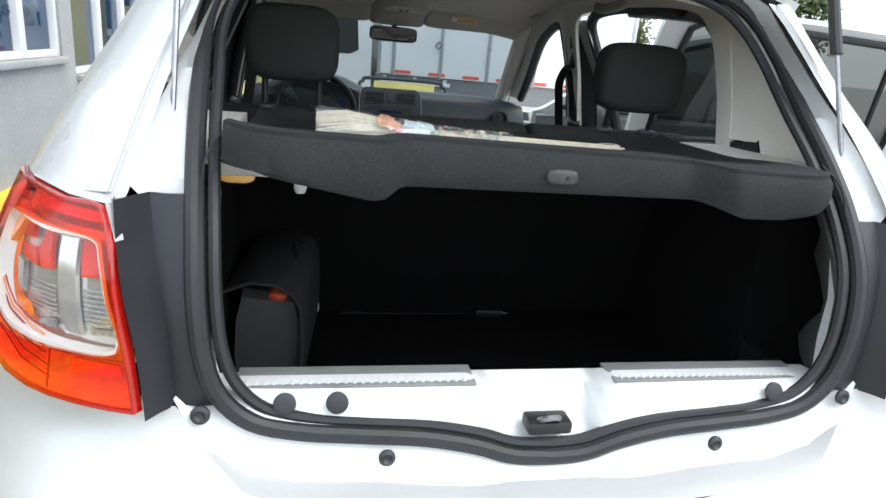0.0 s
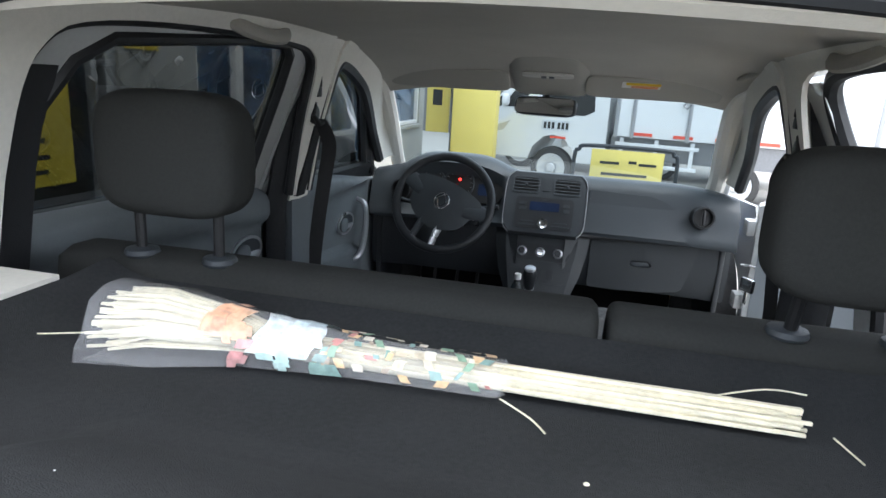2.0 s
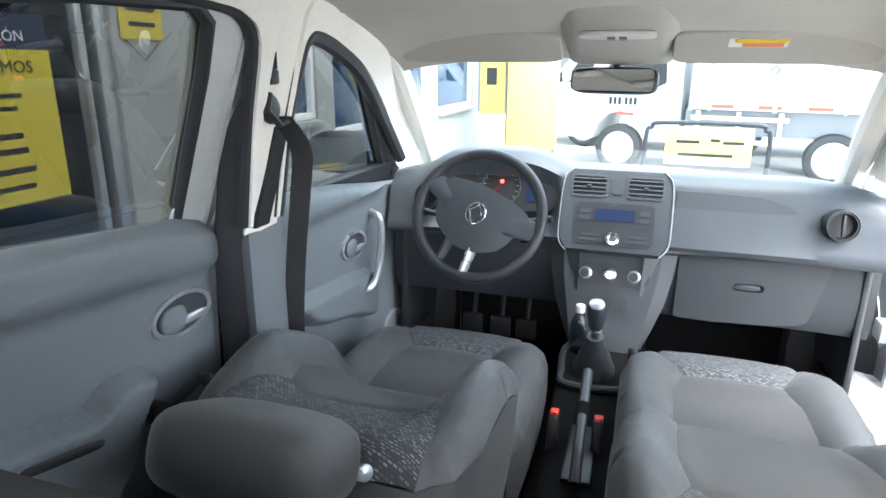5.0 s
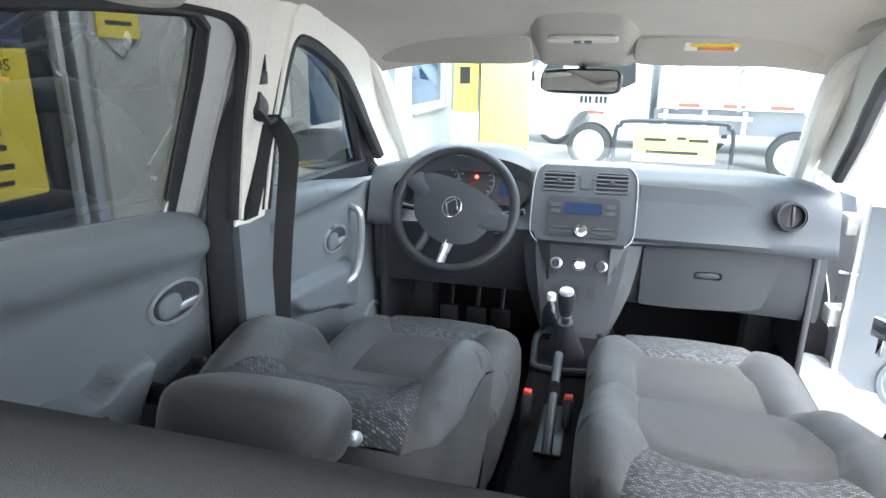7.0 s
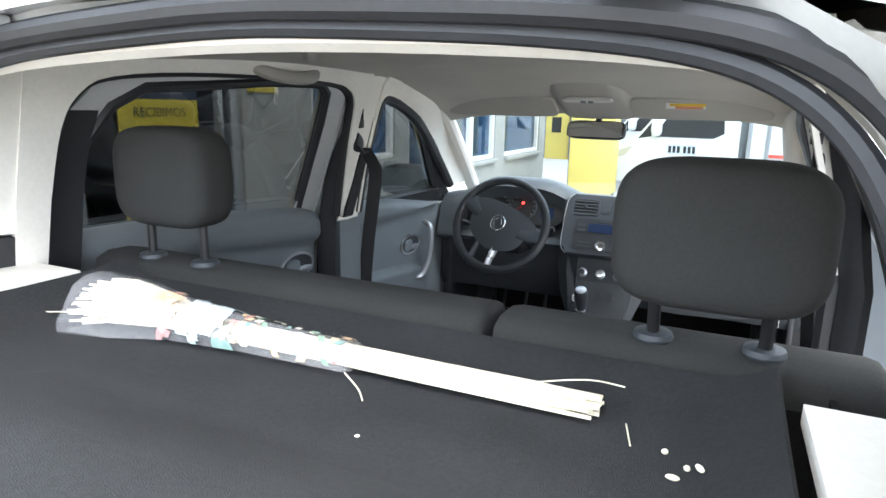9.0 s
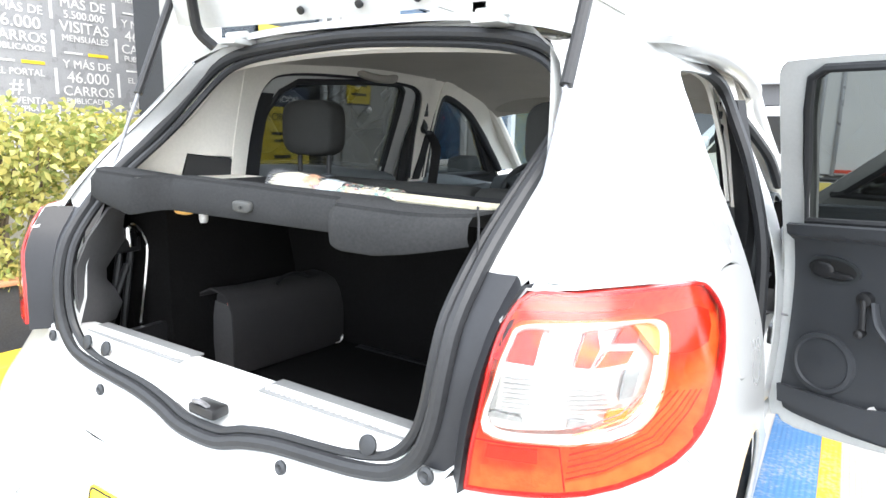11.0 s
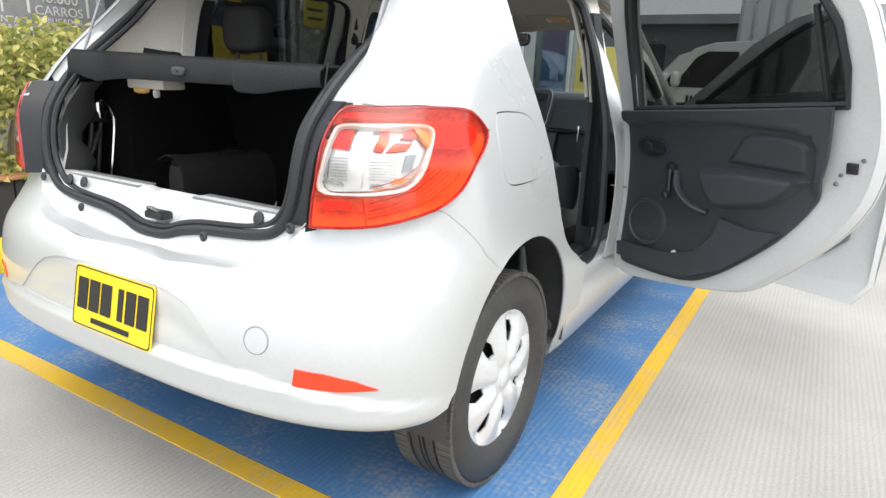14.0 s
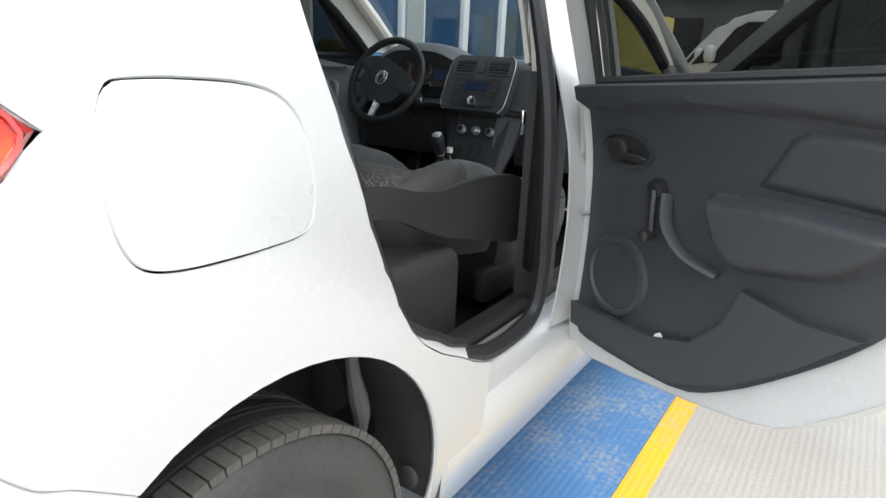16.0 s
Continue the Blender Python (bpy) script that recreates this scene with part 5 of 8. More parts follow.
def front_seat(x, side, lean, lift, front, high, bolster):
    """A seat with its backrest let far down; side: the way to the door."""
    seat = part("front_seat", box_bm((x - .21, 1.80, .36), (x + .21, 2.26, .50), .03), "dash_dark", car, "grey cloth front seat, backrest reclined far back")
    out = [(.225, .0), (.243, .06), (.248, .2), (.248, .36), (.24, .44), (.215, .505), (.165, .552), (.09, .572), (0, .578)]
    centre = [(.128, .0), (.134, .14), (.132, .28), (.108, .362), (0, .372)]
    join = [(.108, .362), (.145, .43), (.165, .50), (.165, .552)]

    def top(u, v):
        a = abs(u)
        return high + .034 * ease(.10, .19, a) * ease(.52, .26, v) + .014 * ease(.28, .42, v) - .035 * ease(.38, .60, v) - .02 * ease(.2, .0, v)
    upholstered(("cushion", "cushion_front", "cushion_bolster", "cushion_side"), out, centre, join, top, lambda u, v, h: Vector((x + u, front - .578 + v, h)), seat, .48, .9)
    # backrest: local z runs up the back, y to the front
    b = Matrix.Translation((x, 1.82, lift)) @ pose(0, 0, 0, lean, 0, 0)
    out = [(.20, -.02), (.236, .06), (.25, .16), (.252, .27), (.242, .38), (.222, .445), (.18, .49), (.09, .505), (0, .508)]
    centre = [(.135, -.02), (.145, .10), (.15, .22), (.135, .285), (0, .318)]
    join = [(.135, .285), (.165, .36), (.18, .43), (.18, .49)]

    def back_top(u, v):
        a = abs(u)
        return .044 + bolster * ease(.10, .205, a) * ease(-.10, .06, v) * ease(.47, .24, v) + .012 * math.sin(min(1, max(0, v / .5)) * math.pi)
    back = part("backrest", pillow(bmesh.new(), (0, 0, 0), (.42, .07, .46), 6, b @ Matrix.Translation((0, -.03, .24)), 28, 16), "cloth", seat, smooth=60)
    upholstered(("lumbar_panel", "pattern_panel", "back_bolster", "back_side"), out, centre, join, back_top, lambda u, v, h: b @ Vector((u, h, v)), back, -.12, .95)
    h = part("headrest", pillow(bmesh.new(), (0, 0, 0), (.28 if side > 0 else .248, .115, .17), 3.4, b @ Matrix.Translation((.012 if side > 0 else .006, .02, .60)), 30, 18), "bolster", seat, "grey cloth headrest", smooth=60)
    for d in (-.06, .06):
        bm = bmesh.new()
        tube(bm, [b @ Vector((d, .0, .47)), b @ Vector((d, .01, .60))], .007, 8)
        part("post", bm, "black", h)
    bm = bmesh.new()
    lathe(bm, [(.010, 0), (.012, .01), (.008, .024), (.003, .026)], 18, b @ Matrix.Translation((-side * .115, .0, .502)))
    part("release_knob", bm, "satin", h)
    bm = bmesh.new()
    box(bm, (x + side * .215 - .02, 1.72, .40), (x + side * .215 + .02, 2.12, .50), .012)
    part("side_cover", bm, "black", seat)
    if side > 0:
        edge = smoothed([(1.10, .845, 0), (1.20, .838, 0), (1.30, .812, 0), (1.40, .80, 0), (1.50, .806, 0), (1.62, .803, 0), (1.76, .78, 0), (1.80, .70, 0), (1.78, .60, 0), (1.68, .615, 0), (1.57, .645, 0), (1.45, .675, 0), (1.34, .713, 0), (1.21, .77, 0), (1.11, .79, 0)], 3, True)
        part("back_side_cover", panel([(v.x, v.y) for v in edge], lambda u, v: Vector((x + .302 - .9 * max(0, abs(v - .72) - .05) ** 2, u, v)), .02, step=.04), "trim_dark", seat, "glossy black side cover", smooth=60)
    # belt stalk
    bm = bmesh.new()
    m = Matrix.Translation((x - side * .285, 1.985, .475)) @ pose(0, 0, 0, -15)
    box(bm, (-.012, -.018, 0), (.012, .018, .13), .005, m=m)
    st = part("belt_stalk", bm, "black", seat)
    bm = bmesh.new()
    box(bm, (-.010, -.016, .128), (.010, .016, .138), .003, m=m)
    part("red_button", bm, "buckle_red", st)


def door_handle(m, parent, mirror=1, dark=False):
    """Oval recess with a lever, flat on the door: x along the car, y up."""
    bm = panel(ring((0, 0), .078, 32, .52), lambda u, v: m @ Vector((u, v, .006)), .01, holes=[ring((0, 0), .068, 32, .48)], step=.05)
    bezel = part("inner_handle", bm, "dash_low" if dark else "satin", parent, "oval inner door handle")
    part("recess", panel(ring((0, 0), .070, 28, .49), lambda u, v: m @ Vector((u, v, .004)), .004, step=.05), "ink" if dark else "pad", bezel)
    bm = bmesh.new()
    pillow(bm, m @ Vector((mirror * .026, -.002, .007)), (.066, .05, .018), 2.6, m.to_3x3().to_4x4())
    lever = part("lever", bm, "black" if dark else "plastic", bezel)
    bm = bmesh.new()
    pillow(bm, m @ Vector((-mirror * .018, -.012, .009)), (.085, .018, .012), 2.4, m.to_3x3().to_4x4())
    part("grip", bm, "black" if dark else "satin", lever)


ROLL = [(-.05, .985), (.03, .996), (.366, 1.023), (.545, 1.031), (.696, 1.027), (.760, 1.010), (.779, .985), (.780, .920), (.771, .870)]


def flat_door(name, label, P, glassmat, trim_mat, front, parent=car, deep=None):
    """A door with skin, lining, glass and fittings. P(u, z, inside) places a point: u metres from the hinge edge, inside metres towards the cabin."""
    if front:
        skin_loop = [(.0, 1.02), (.0, .30), (.10, .24), (1.0, .24), (1.06, .34), (1.07, 1.05), (1.04, 1.30), (1.0, 1.465), (.85, 1.475), (.66, 1.435), (.46, 1.335), (.22, 1.165), (.05, 1.04)]
        win = [(.14, 1.055), (1.0, 1.065), (.985, 1.27), (.96, 1.40), (.91, 1.438), (.82, 1.43), (.70, 1.395), (.58, 1.335), (.42, 1.225), (.27, 1.12), (.20, 1.07)]
        lining = [(.03, 1.00), (.03, .46), (.08, .42), (.86, .44), (.94, .52), (.965, 1.03), (.5, 1.03)]
    else:
        skin_loop = [(.0, 1.03), (.0, .46), (.04, .41), (.10, .388), (.34, .418), (.47, .442), (.585, .472), (.66, .53), (.73, .595), (.80, .67), (.86, .745), (.91, .84), (.935, .95), (.945, 1.06), (.935, 1.20), (.91, 1.34), (.86, 1.425), (.78, 1.465), (.40, 1.49), (.15, 1.492), (.085, 1.482), (.062, 1.43), (.03, 1.25)]
        win = [(.085, 1.045), (.86, 1.105), (.86, 1.20), (.845, 1.31), (.80, 1.395), (.74, 1.43), (.40, 1.458), (.20, 1.46), (.158, 1.438), (.135, 1.36), (.112, 1.22)]
        lining = [(.055, 1.037), (.05, .52), (.062, .475), (.10, .448), (.36, .455), (.48, .505), (.60, .60), (.70, .70), (.785, .825), (.82, .96), (.835, 1.098), (.5, 1.07)]
    if not front:
        skin_loop = [tuple(v)[:2] for v in smoothed([(*q, 0) for q in skin_loop], 2, True)]
        lining = lining[:1] + [tuple(v)[:2] for v in smoothed([(*q, 0) for q in lining[1:-2]], 3)] + lining[-2:]
    d = part(name, panel(skin_loop, lambda u, z: P(u, z, 0), .012, holes=[win], step=.08), "paint", parent, label)
    part("door_frame", panel(grow(skin_loop, -.012), lambda u, z: P(u, z, .03 if deep else .045), .008, holes=[grow(win, -.004)], step=.08), "trim_dark" if deep and front else "paint_inner", d)
    # edge between skin and frame
    bm = bmesh.new()
    a, b = skin_loop, grow(skin_loop, -.012)
    loft(bm, [[P(*p, .006), P(*q, .047)] for p, q in zip(a + a[:1], b + b[:1])], cap=False, closed=False)
    part("door_edge", bm, "paint_inner", d)
    bm = bmesh.new()
    tube(bm, [P(u, z, .036 if deep else .052) for u, z in grow(win, -.006)], .012, 8, True)
    part("window_seal", bm, "rubber", d)
    g = part("window_glass", panel(grow(win, .008), lambda u, z: P(u, z, .028), 0, step=.1), glassmat, d)
    g.visible_shadow = False

    P0 = P
    if deep:
        # a lining of its own depth: deep is its distance from the middle
        def P(u, z, inside):
            return P0(u, z, half_width(z) - .010 - deep + inside - .062)
        if front:
            lining = [(.03, .985), (.03, .36), (.08, .30), (.95, .30), (1.02, .36), (1.03, 1.07), (.995, 1.093), (.9, 1.088), (.587, 1.06), (.27, 1.012)]
        else:
            lining = [(.028, .52), (.045, .475), (.09, .448), (.36, .455), (.48, .505), (.60, .60), (.70, .70), (.785, .825), (.82, .96), (.835, 1.155), (.6, 1.148), (.417, 1.137), (.283, 1.122), (.10, 1.103), (.055, 1.09), (.034, 1.06)]
        ridge = lining[5:] + lining[:1] if front else lining[9:]
        bm = bmesh.new()
        loft(bm, [[P(u, z - .004, .066), P(u, z + .003, .058), P(u, z + .002, .03), P0(u, z - .02, .034)] for u, z in ridge], cap=False, closed=False)
        part("sill_ledge", bm, trim_mat, d, smooth=60)

    def relief(u, z):
        k = 0.0
        if deep:
            crease = (1.045 - .1 * (.44 - u)) if not front else 1.0
            edge = near_line(u, z, ridge if front else ridge + lining[:1])
            return P(u, z, .062 + .028 * ease(crease - .016, crease + .016, z) - round_off(min(edge, .03), .03) * .8)
        if not front:
            # the padded roll sweeps along the top and down behind the inlay
            d0 = near_line(u, z, ROLL)
            high = z > np.interp(u, [q[0] for q in ROLL[:6]], [q[1] for q in ROLL[:6]]) or u > .779
            return P(u, z, .062 + .034 * ease(-.005, .006, d0 if high else -d0) * ease(.83, .90, z))
        if z > .97:
            k += .022 * min(1, (z - .97) / .05)
        return P(u, z, .062 + k)
    lin = part("door_lining", panel(lining, relief, .014, step=.016 if deep else .03 if front else .011, flip=bool(deep)), trim_mat, d, smooth=50)
    if front:
        arm = [(1.0, .845), (.863, .834), (.74, .82), (.60, .806), (.47, .79), (.415, .775), (.40, .72), (.405, .65), (.45, .625), (.55, .665), (.706, .706), (.80, .742), (.868, .79), (1.0, .80)]
        speaker, handle, crank = (.22, .47), (.50, .872) if deep else (.26, .86), None
    else:
        arm = [(.40, .855), (.46, .862), (.60, .858), (.70, .855), (.79, .868), (.765, .835), (.70, .785), (.62, .755), (.52, .738), (.45, .742), (.42, .78)]
        if deep:
            arm = [(.82, .955), (.70, .93), (.60, .915), (.50, .902), (.42, .885), (.37, .878), (.325, .897), (.27, .893), (.232, .876), (.25, .835), (.285, .79), (.315, .73), (.38, .69), (.50, .68), (.62, .70), (.74, .79), (.80, .88)]
        else:
            arm = [(.385, .866), (.45, .878), (.532, .889), (.64, .890), (.741, .889), (.770, .880), (.735, .862), (.70, .825), (.653, .788), (.60, .768), (.542, .755), (.46, .745), (.41, .79)]
        speaker, handle, crank = (.165, .632), (.138, .94) if deep else (.168, .918), (.23, .79) if deep else (.262, .852)
    fine = [tuple(v)[:2] for v in smoothed([(*q, 0) for q in arm], 3, True)]
    part("arm_rest", panel(fine, lambda u, z: P(u, z, .064 + .042 * ease(.0, .022, near_line(u, z, fine + fine[:1]))), .02, step=.008, flip=bool(deep)), trim_mat, lin, smooth=60)
    if not front and not deep:
        pull = smoothed([P(.288, .845, .07), P(.315, .79, .095), P(.365, .745, .095), P(.43, .722, .075)], 5)
        bm = bmesh.new()
        tube(bm, pull, .014, 8, flat=.6)
        part("pull_handle", bm, trim_mat, lin)
    if not front:
        inlay = [(.477, .900), (.511, .95), (.536, .990), (.566, 1.006), (.657, 1.012), (.735, 1.000), (.755, .98), (.755, .918), (.748, .897), (.62, .899)]
        if not deep:
            part("upper_inlay", panel(inlay, lambda u, z: P(u, z, .061 + .013 * ease(.0, .014, near_line(u, z, inlay + inlay[:1]))), .01, step=.007), trim_mat, lin, smooth=60)
        else:
            part("upper_inlay", panel([(.43, .925), (.46, .965), (.50, 1.008), (.55, 1.022), (.66, 1.02), (.80, .99), (.815, .965), (.70, .94), (.55, .92)], lambda u, z: P(u, z, .066), .01, step=.05, flip=bool(deep)), trim_mat, lin)
        # on the shut door the pocket's dark colour stands in for deep shade
        part("door_pocket", panel([(.05, .53), (.06, .478), (.36, .468), (.50, .53), (.60, .61), (.70, .71), (.60, .70), (.49, .715), (.465, .64), (.40, .575), (.30, .545), (.15, .535)], lambda u, z: P(u, z, .085), .02, step=.04, flip=bool(deep)), "dash_dark" if deep else trim_mat, lin)
    if deep and not front:
        # black pad on the arm rest paints the shaded hollow of its slot
        bm = bmesh.new()
        pillow(bm, (0, 0, 0), (.14, .016, .012), 4, door_place(P, .44, .845) @ pose(0, 0, .040, 0, 0, -14))
        part("slot_shade", bm, "ink", lin)
    m = door_place(P, *speaker)
    bm = bmesh.new()
    lathe(bm, [(.094, 0), (.09, .010), (.078, .012), (.074, .005), (.04, .007), (.004, .008)], 36, m, cap=False)
    part("speaker_grille", bm, trim_mat, lin)
    door_handle(door_place(P, *handle), lin, -1, trim_mat == "door_dark")
    if crank:
        m = door_place(P, *crank)
        bm = bmesh.new()
        lathe(bm, [(.022, 0), (.02, .018), (.01, .022)], 16, m)
        if deep:
            m = m @ pose(0, 0, 0, 0, 0, 100)
        tube(bm, [m @ Vector((0, 0, .018)), m @ Vector((.008, -.05, .03)), m @ Vector((.012, -.09, .034))], .009, 8)
        lathe(bm, [(.011, .03), (.013, .055), (.006, .06)], 14, m @ Matrix.Translation((.012, -.088, 0)))
        part("window_crank", bm, "black", lin)
    return d, lin


def door_place(P, u, z):
    """A pose flat on the lining, z towards the cabin."""
    o, a, b = P(u, z, .063), P(u + .01, z, .063), P(u, z + .01, .063)
    w = P(u, z, .073) - o
    r = (a - o).normalized()
    if r.cross(b - o).dot(w) < 0:
        r = -r
    return flat_on(o, r, b - o)


def hung(hx, hy, deg, side):
    """Where a door's points lie when it is turned out by deg about its hinge."""
    a = radians(deg)
    d = Vector((side * math.sin(a), -math.cos(a), 0))
    out = Vector((side * math.cos(a), math.sin(a), 0))

    def P(u, z, inside):
        return Vector((side * hx, hy, z)) + d * u + out * (half_width(z) - .848 - inside)
    return P


def doors():
    P = hung(.838, 1.70, 61.5, 1)
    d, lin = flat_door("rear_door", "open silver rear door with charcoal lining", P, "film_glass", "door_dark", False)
    bm = bmesh.new()
    tube(bm, [P(.775, 1.36, .03), P(.79, 1.10, .03)], .009, 6)
    part("glass_divider", bm, "black", d)
    bm = bmesh.new()
    box(bm, (-.015, -.004, -.016), (.015, .006, .016), .003, m=door_place(P, .868, .935) @ pose(0, 0, -.012, 90))
    lock = part("door_lock", bm, "black", d, "black door lock with a red catch")
    bm = bmesh.new()
    box(bm, (-.007, -.009, -.006), (.007, -.003, .006), .002, m=door_place(P, .868, .935) @ pose(0, 0, -.012, 90))
    part("red_catch", bm, "buckle_red", lock)
    for u, z in ((.838, .912), (.895, .960), (.826, .885)):
        bm = bmesh.new()
        lathe(bm, [(.006, 0), (.006, .003), (.003, .004)], 12, door_place(P, u, z) @ pose(0, 0, -.014))
        part("screw", bm, "steel", d)
    part("torn_paper", panel([(.305, .54), (.315, .556), (.325, .562), (.34, .548), (.345, .54)], lambda u, z: P(u, z, .078), .002, step=.1), "white_plastic", lin)
    for z in (.98, .66):
        bm = bmesh.new()
        box(bm, (.80, 1.675, z - .03), (.835, 1.73, z + .03), .006)
        tube(bm, [(.842, 1.715, z - .035), (.842, 1.715, z + .035)], .01, 8)
        part("hinge", bm, "steel", d)
    bm = bmesh.new()
    tube(bm, [(.79, 1.64, .745), (.84, 1.66, .74), P(.07, .735, .02)], .004, 6)
    part("check_strap", bm, "steel", d)
    P2 = hung(.815, 2.745, 66, 1)
    d2, lin2 = flat_door("front_door", "open silver front door with grey lining", P2, "car_glass", "plastic", True)
    for z in (.92, .62):
        bm = bmesh.new()
        box(bm, (.775, 2.72, z - .03), (.83, 2.79, z + .03), .006)
        tube(bm, [(.82, 2.765, z - .035), (.82, 2.765, z + .035)], .012, 8)
        part("hinge", bm, "paint_inner", d2)
    bm = bmesh.new()
    tube(bm, [(.77, 2.70, .78), P2(.12, .77, .03)], .005, 6)
    part("check_strap", bm, "steel", d2)
    # shut doors
    Q = hung(.838, 1.715, 0, -1)
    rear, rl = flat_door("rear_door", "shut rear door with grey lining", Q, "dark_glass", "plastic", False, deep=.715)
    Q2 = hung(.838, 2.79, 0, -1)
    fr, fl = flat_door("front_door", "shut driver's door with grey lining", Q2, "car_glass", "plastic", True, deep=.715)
    bm = bmesh.new()
    tube(bm, smoothed([(-.715, 2.415, .945), (-.678, 2.405, .925), (-.662, 2.375, .85), (-.655, 2.32, .775), (-.668, 2.285, .745), (-.715, 2.275, .73)], 5), .011, 8)
    part("pull_bar", bm, "satin", fl)
    # door mirror outside
    mm = Matrix.Translation((-.965, 2.75, 1.07)) @ pose(0, 0, 0, 0, 0, 7)
    bm = bmesh.new()
    pillow(bm, (0, 0, 0), (.25, .13, .150), 3.0, mm, 28, 16)
    part("door_mirror", bm, "black", fr)
    part("mirror_glass", panel(round_rect(-.108, -.058, .108, .058, .03), lambda u, v: mm @ Vector((u, -.0665, v)), .003, step=.3), "dimmed_mirror", fr)
    bm = bmesh.new()
    box(bm, (-.88, 2.71, 1.00), (-.76, 2.77, 1.04), .01)
    part("mirror_arm", bm, "black", fr)


def pillar_linings():
    for s in (-1, 1):
        bm = bmesh.new()
        secs = []
        for z in np.linspace(1.06, 1.50, 12):
            x = lining_x(z) + .003
            lean = .03 * (z - 1.0)
            secs.append([Vector((s * (x + .03), 1.72 + lean, z)), Vector((s * x, 1.695 + lean, z)), Vector((s * (x - .010), 1.73 + lean, z)), Vector((s * (x - .006), 1.797 + lean, z)), Vector((s * (x + .05), 1.80 + lean, z))])
        loft(bm, secs)
        top = part("pillar_lining", bm, "trim", car, "beige middle pillar lining", smooth=30)
        bm = bmesh.new()
        loft(bm, [[Vector((s * (x + d), y + .03 * max(0, z - 1.0), z)) for d, y in ((-.004, 1.702), (.008, 1.692), (.022, 1.680), (.04, 1.676), (.06, 1.70))] for x, z in [(.668, .55), (.668, .8), (.668, 1.03), (.655, 1.1), (.630, 1.25), (.595, 1.40)]], closed=True)
        part("pillar_seal", bm, "rubber", car, smooth=60)
        if s > 0:
            bm = bmesh.new()
            path = [(.785, 1.06, .625), (.778, 1.12, .58), (.775, 1.19, .535), (.775, 1.33, .480), (.775, 1.48, .476), (.775, 1.56, .505), (.78, 1.575, .60), (.78, 1.568, .72), (.765, 1.565, .97), (.705, 1.594, 1.19), (.64, 1.63, 1.34), (.60, 1.62, 1.43), (.58, 1.5, 1.465), (.575, 1.2, 1.47), (.58, 1.0, 1.455)]
            tube(bm, smoothed(path, 5), .019, 8)
            part("opening_seal", bm, "rubber", car)
        bm = bmesh.new()
        secs = []
        for z in np.linspace(.42, 1.062, 8):
            x = .655
            secs.append([Vector((s * (x + .05), 1.72, z)), Vector((s * (x - .012), 1.70, z)), Vector((s * (x - .016), 1.73, z)), Vector((s * (x - .012), 1.815, z)), Vector((s * (x + .05), 1.82, z))])
        loft(bm, secs)
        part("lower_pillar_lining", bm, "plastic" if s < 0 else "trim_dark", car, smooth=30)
        # belt: guide, slider, loose webbing, and the run of it in the pillar's slot
        x = s * .592
        bm = bmesh.new()
        pillow(bm, (x, 1.722, 1.298), (.022, .062, .052), 2.4, pose(0, 0, 0, -35))
        tube(bm, [(x - s * .008, 1.712, 1.325), (x - s * .010, 1.70, 1.295), (x - s * .012, 1.735, 1.268), (x - s * .012, 1.765, 1.275)], .007, 8)
        guide = part("belt_guide", bm, "black", car, "black belt guide and webbing")
        bm = bmesh.new()
        box(bm, (x - s * .012 - .012, 1.700, 1.340), (x - s * .012 + .012, 1.726, 1.366), .004)
        part("height_slider", bm, "black", guide)
        bm = bmesh.new()
        box(bm, (x - s * .018 - .010, 1.711, 1.366), (x - s * .018 + .010, 1.715, 1.395), .001)
        part("slider_slot", bm, "black", guide)
        bm = bmesh.new()
        pts = [(x - s * .006, 1.742, 1.282), (x - s * .010, 1.782, 1.245), (x - s * .008, 1.812, 1.20), (x + s * .008, 1.824, 1.12), (x + s * .03, 1.826, .97), (x + s * .046, 1.83, .80), (x + s * .05, 1.84, .56)]
        rows = []
        for p in smoothed(pts, 5):
            a, b = Vector((-s * (.016 if s < 0 else .012), .012, 0)), Vector((-s * .001, .002, 0))
            rows.append([p - a, p + a, p + a + b, p - a + b])
        loft(bm, rows)
        part("webbing", bm, "belt", guide)
        bm = bmesh.new()
        loft(bm, [[Vector((s * (lining_x(z) - .0125 + .006 * (z < 1.07)), y, z)) for y in (y0, y1)] + [Vector((s * (lining_x(z) + .004), y, z)) for y in (y1, y0)] for y0, y1, z in ((1.710, 1.755, 1.072), (1.728, 1.773, 1.15), (1.75, 1.792, 1.262))])
        part("slot_webbing", bm, "belt", guide)
        if s > 0:
            bm = bmesh.new()
            box(bm, (-.006, -.02, -.018), (.006, .02, .018), .003, m=Matrix.Translation((.567, 1.829, .934)) @ pose(0, 0, 0, 0, 0, 30))
            box(bm, (-.002, -.009, -.05), (.002, .009, -.015), .001, m=Matrix.Translation((.567, 1.829, .934)))
            part("tongue", bm, "chrome", guide)


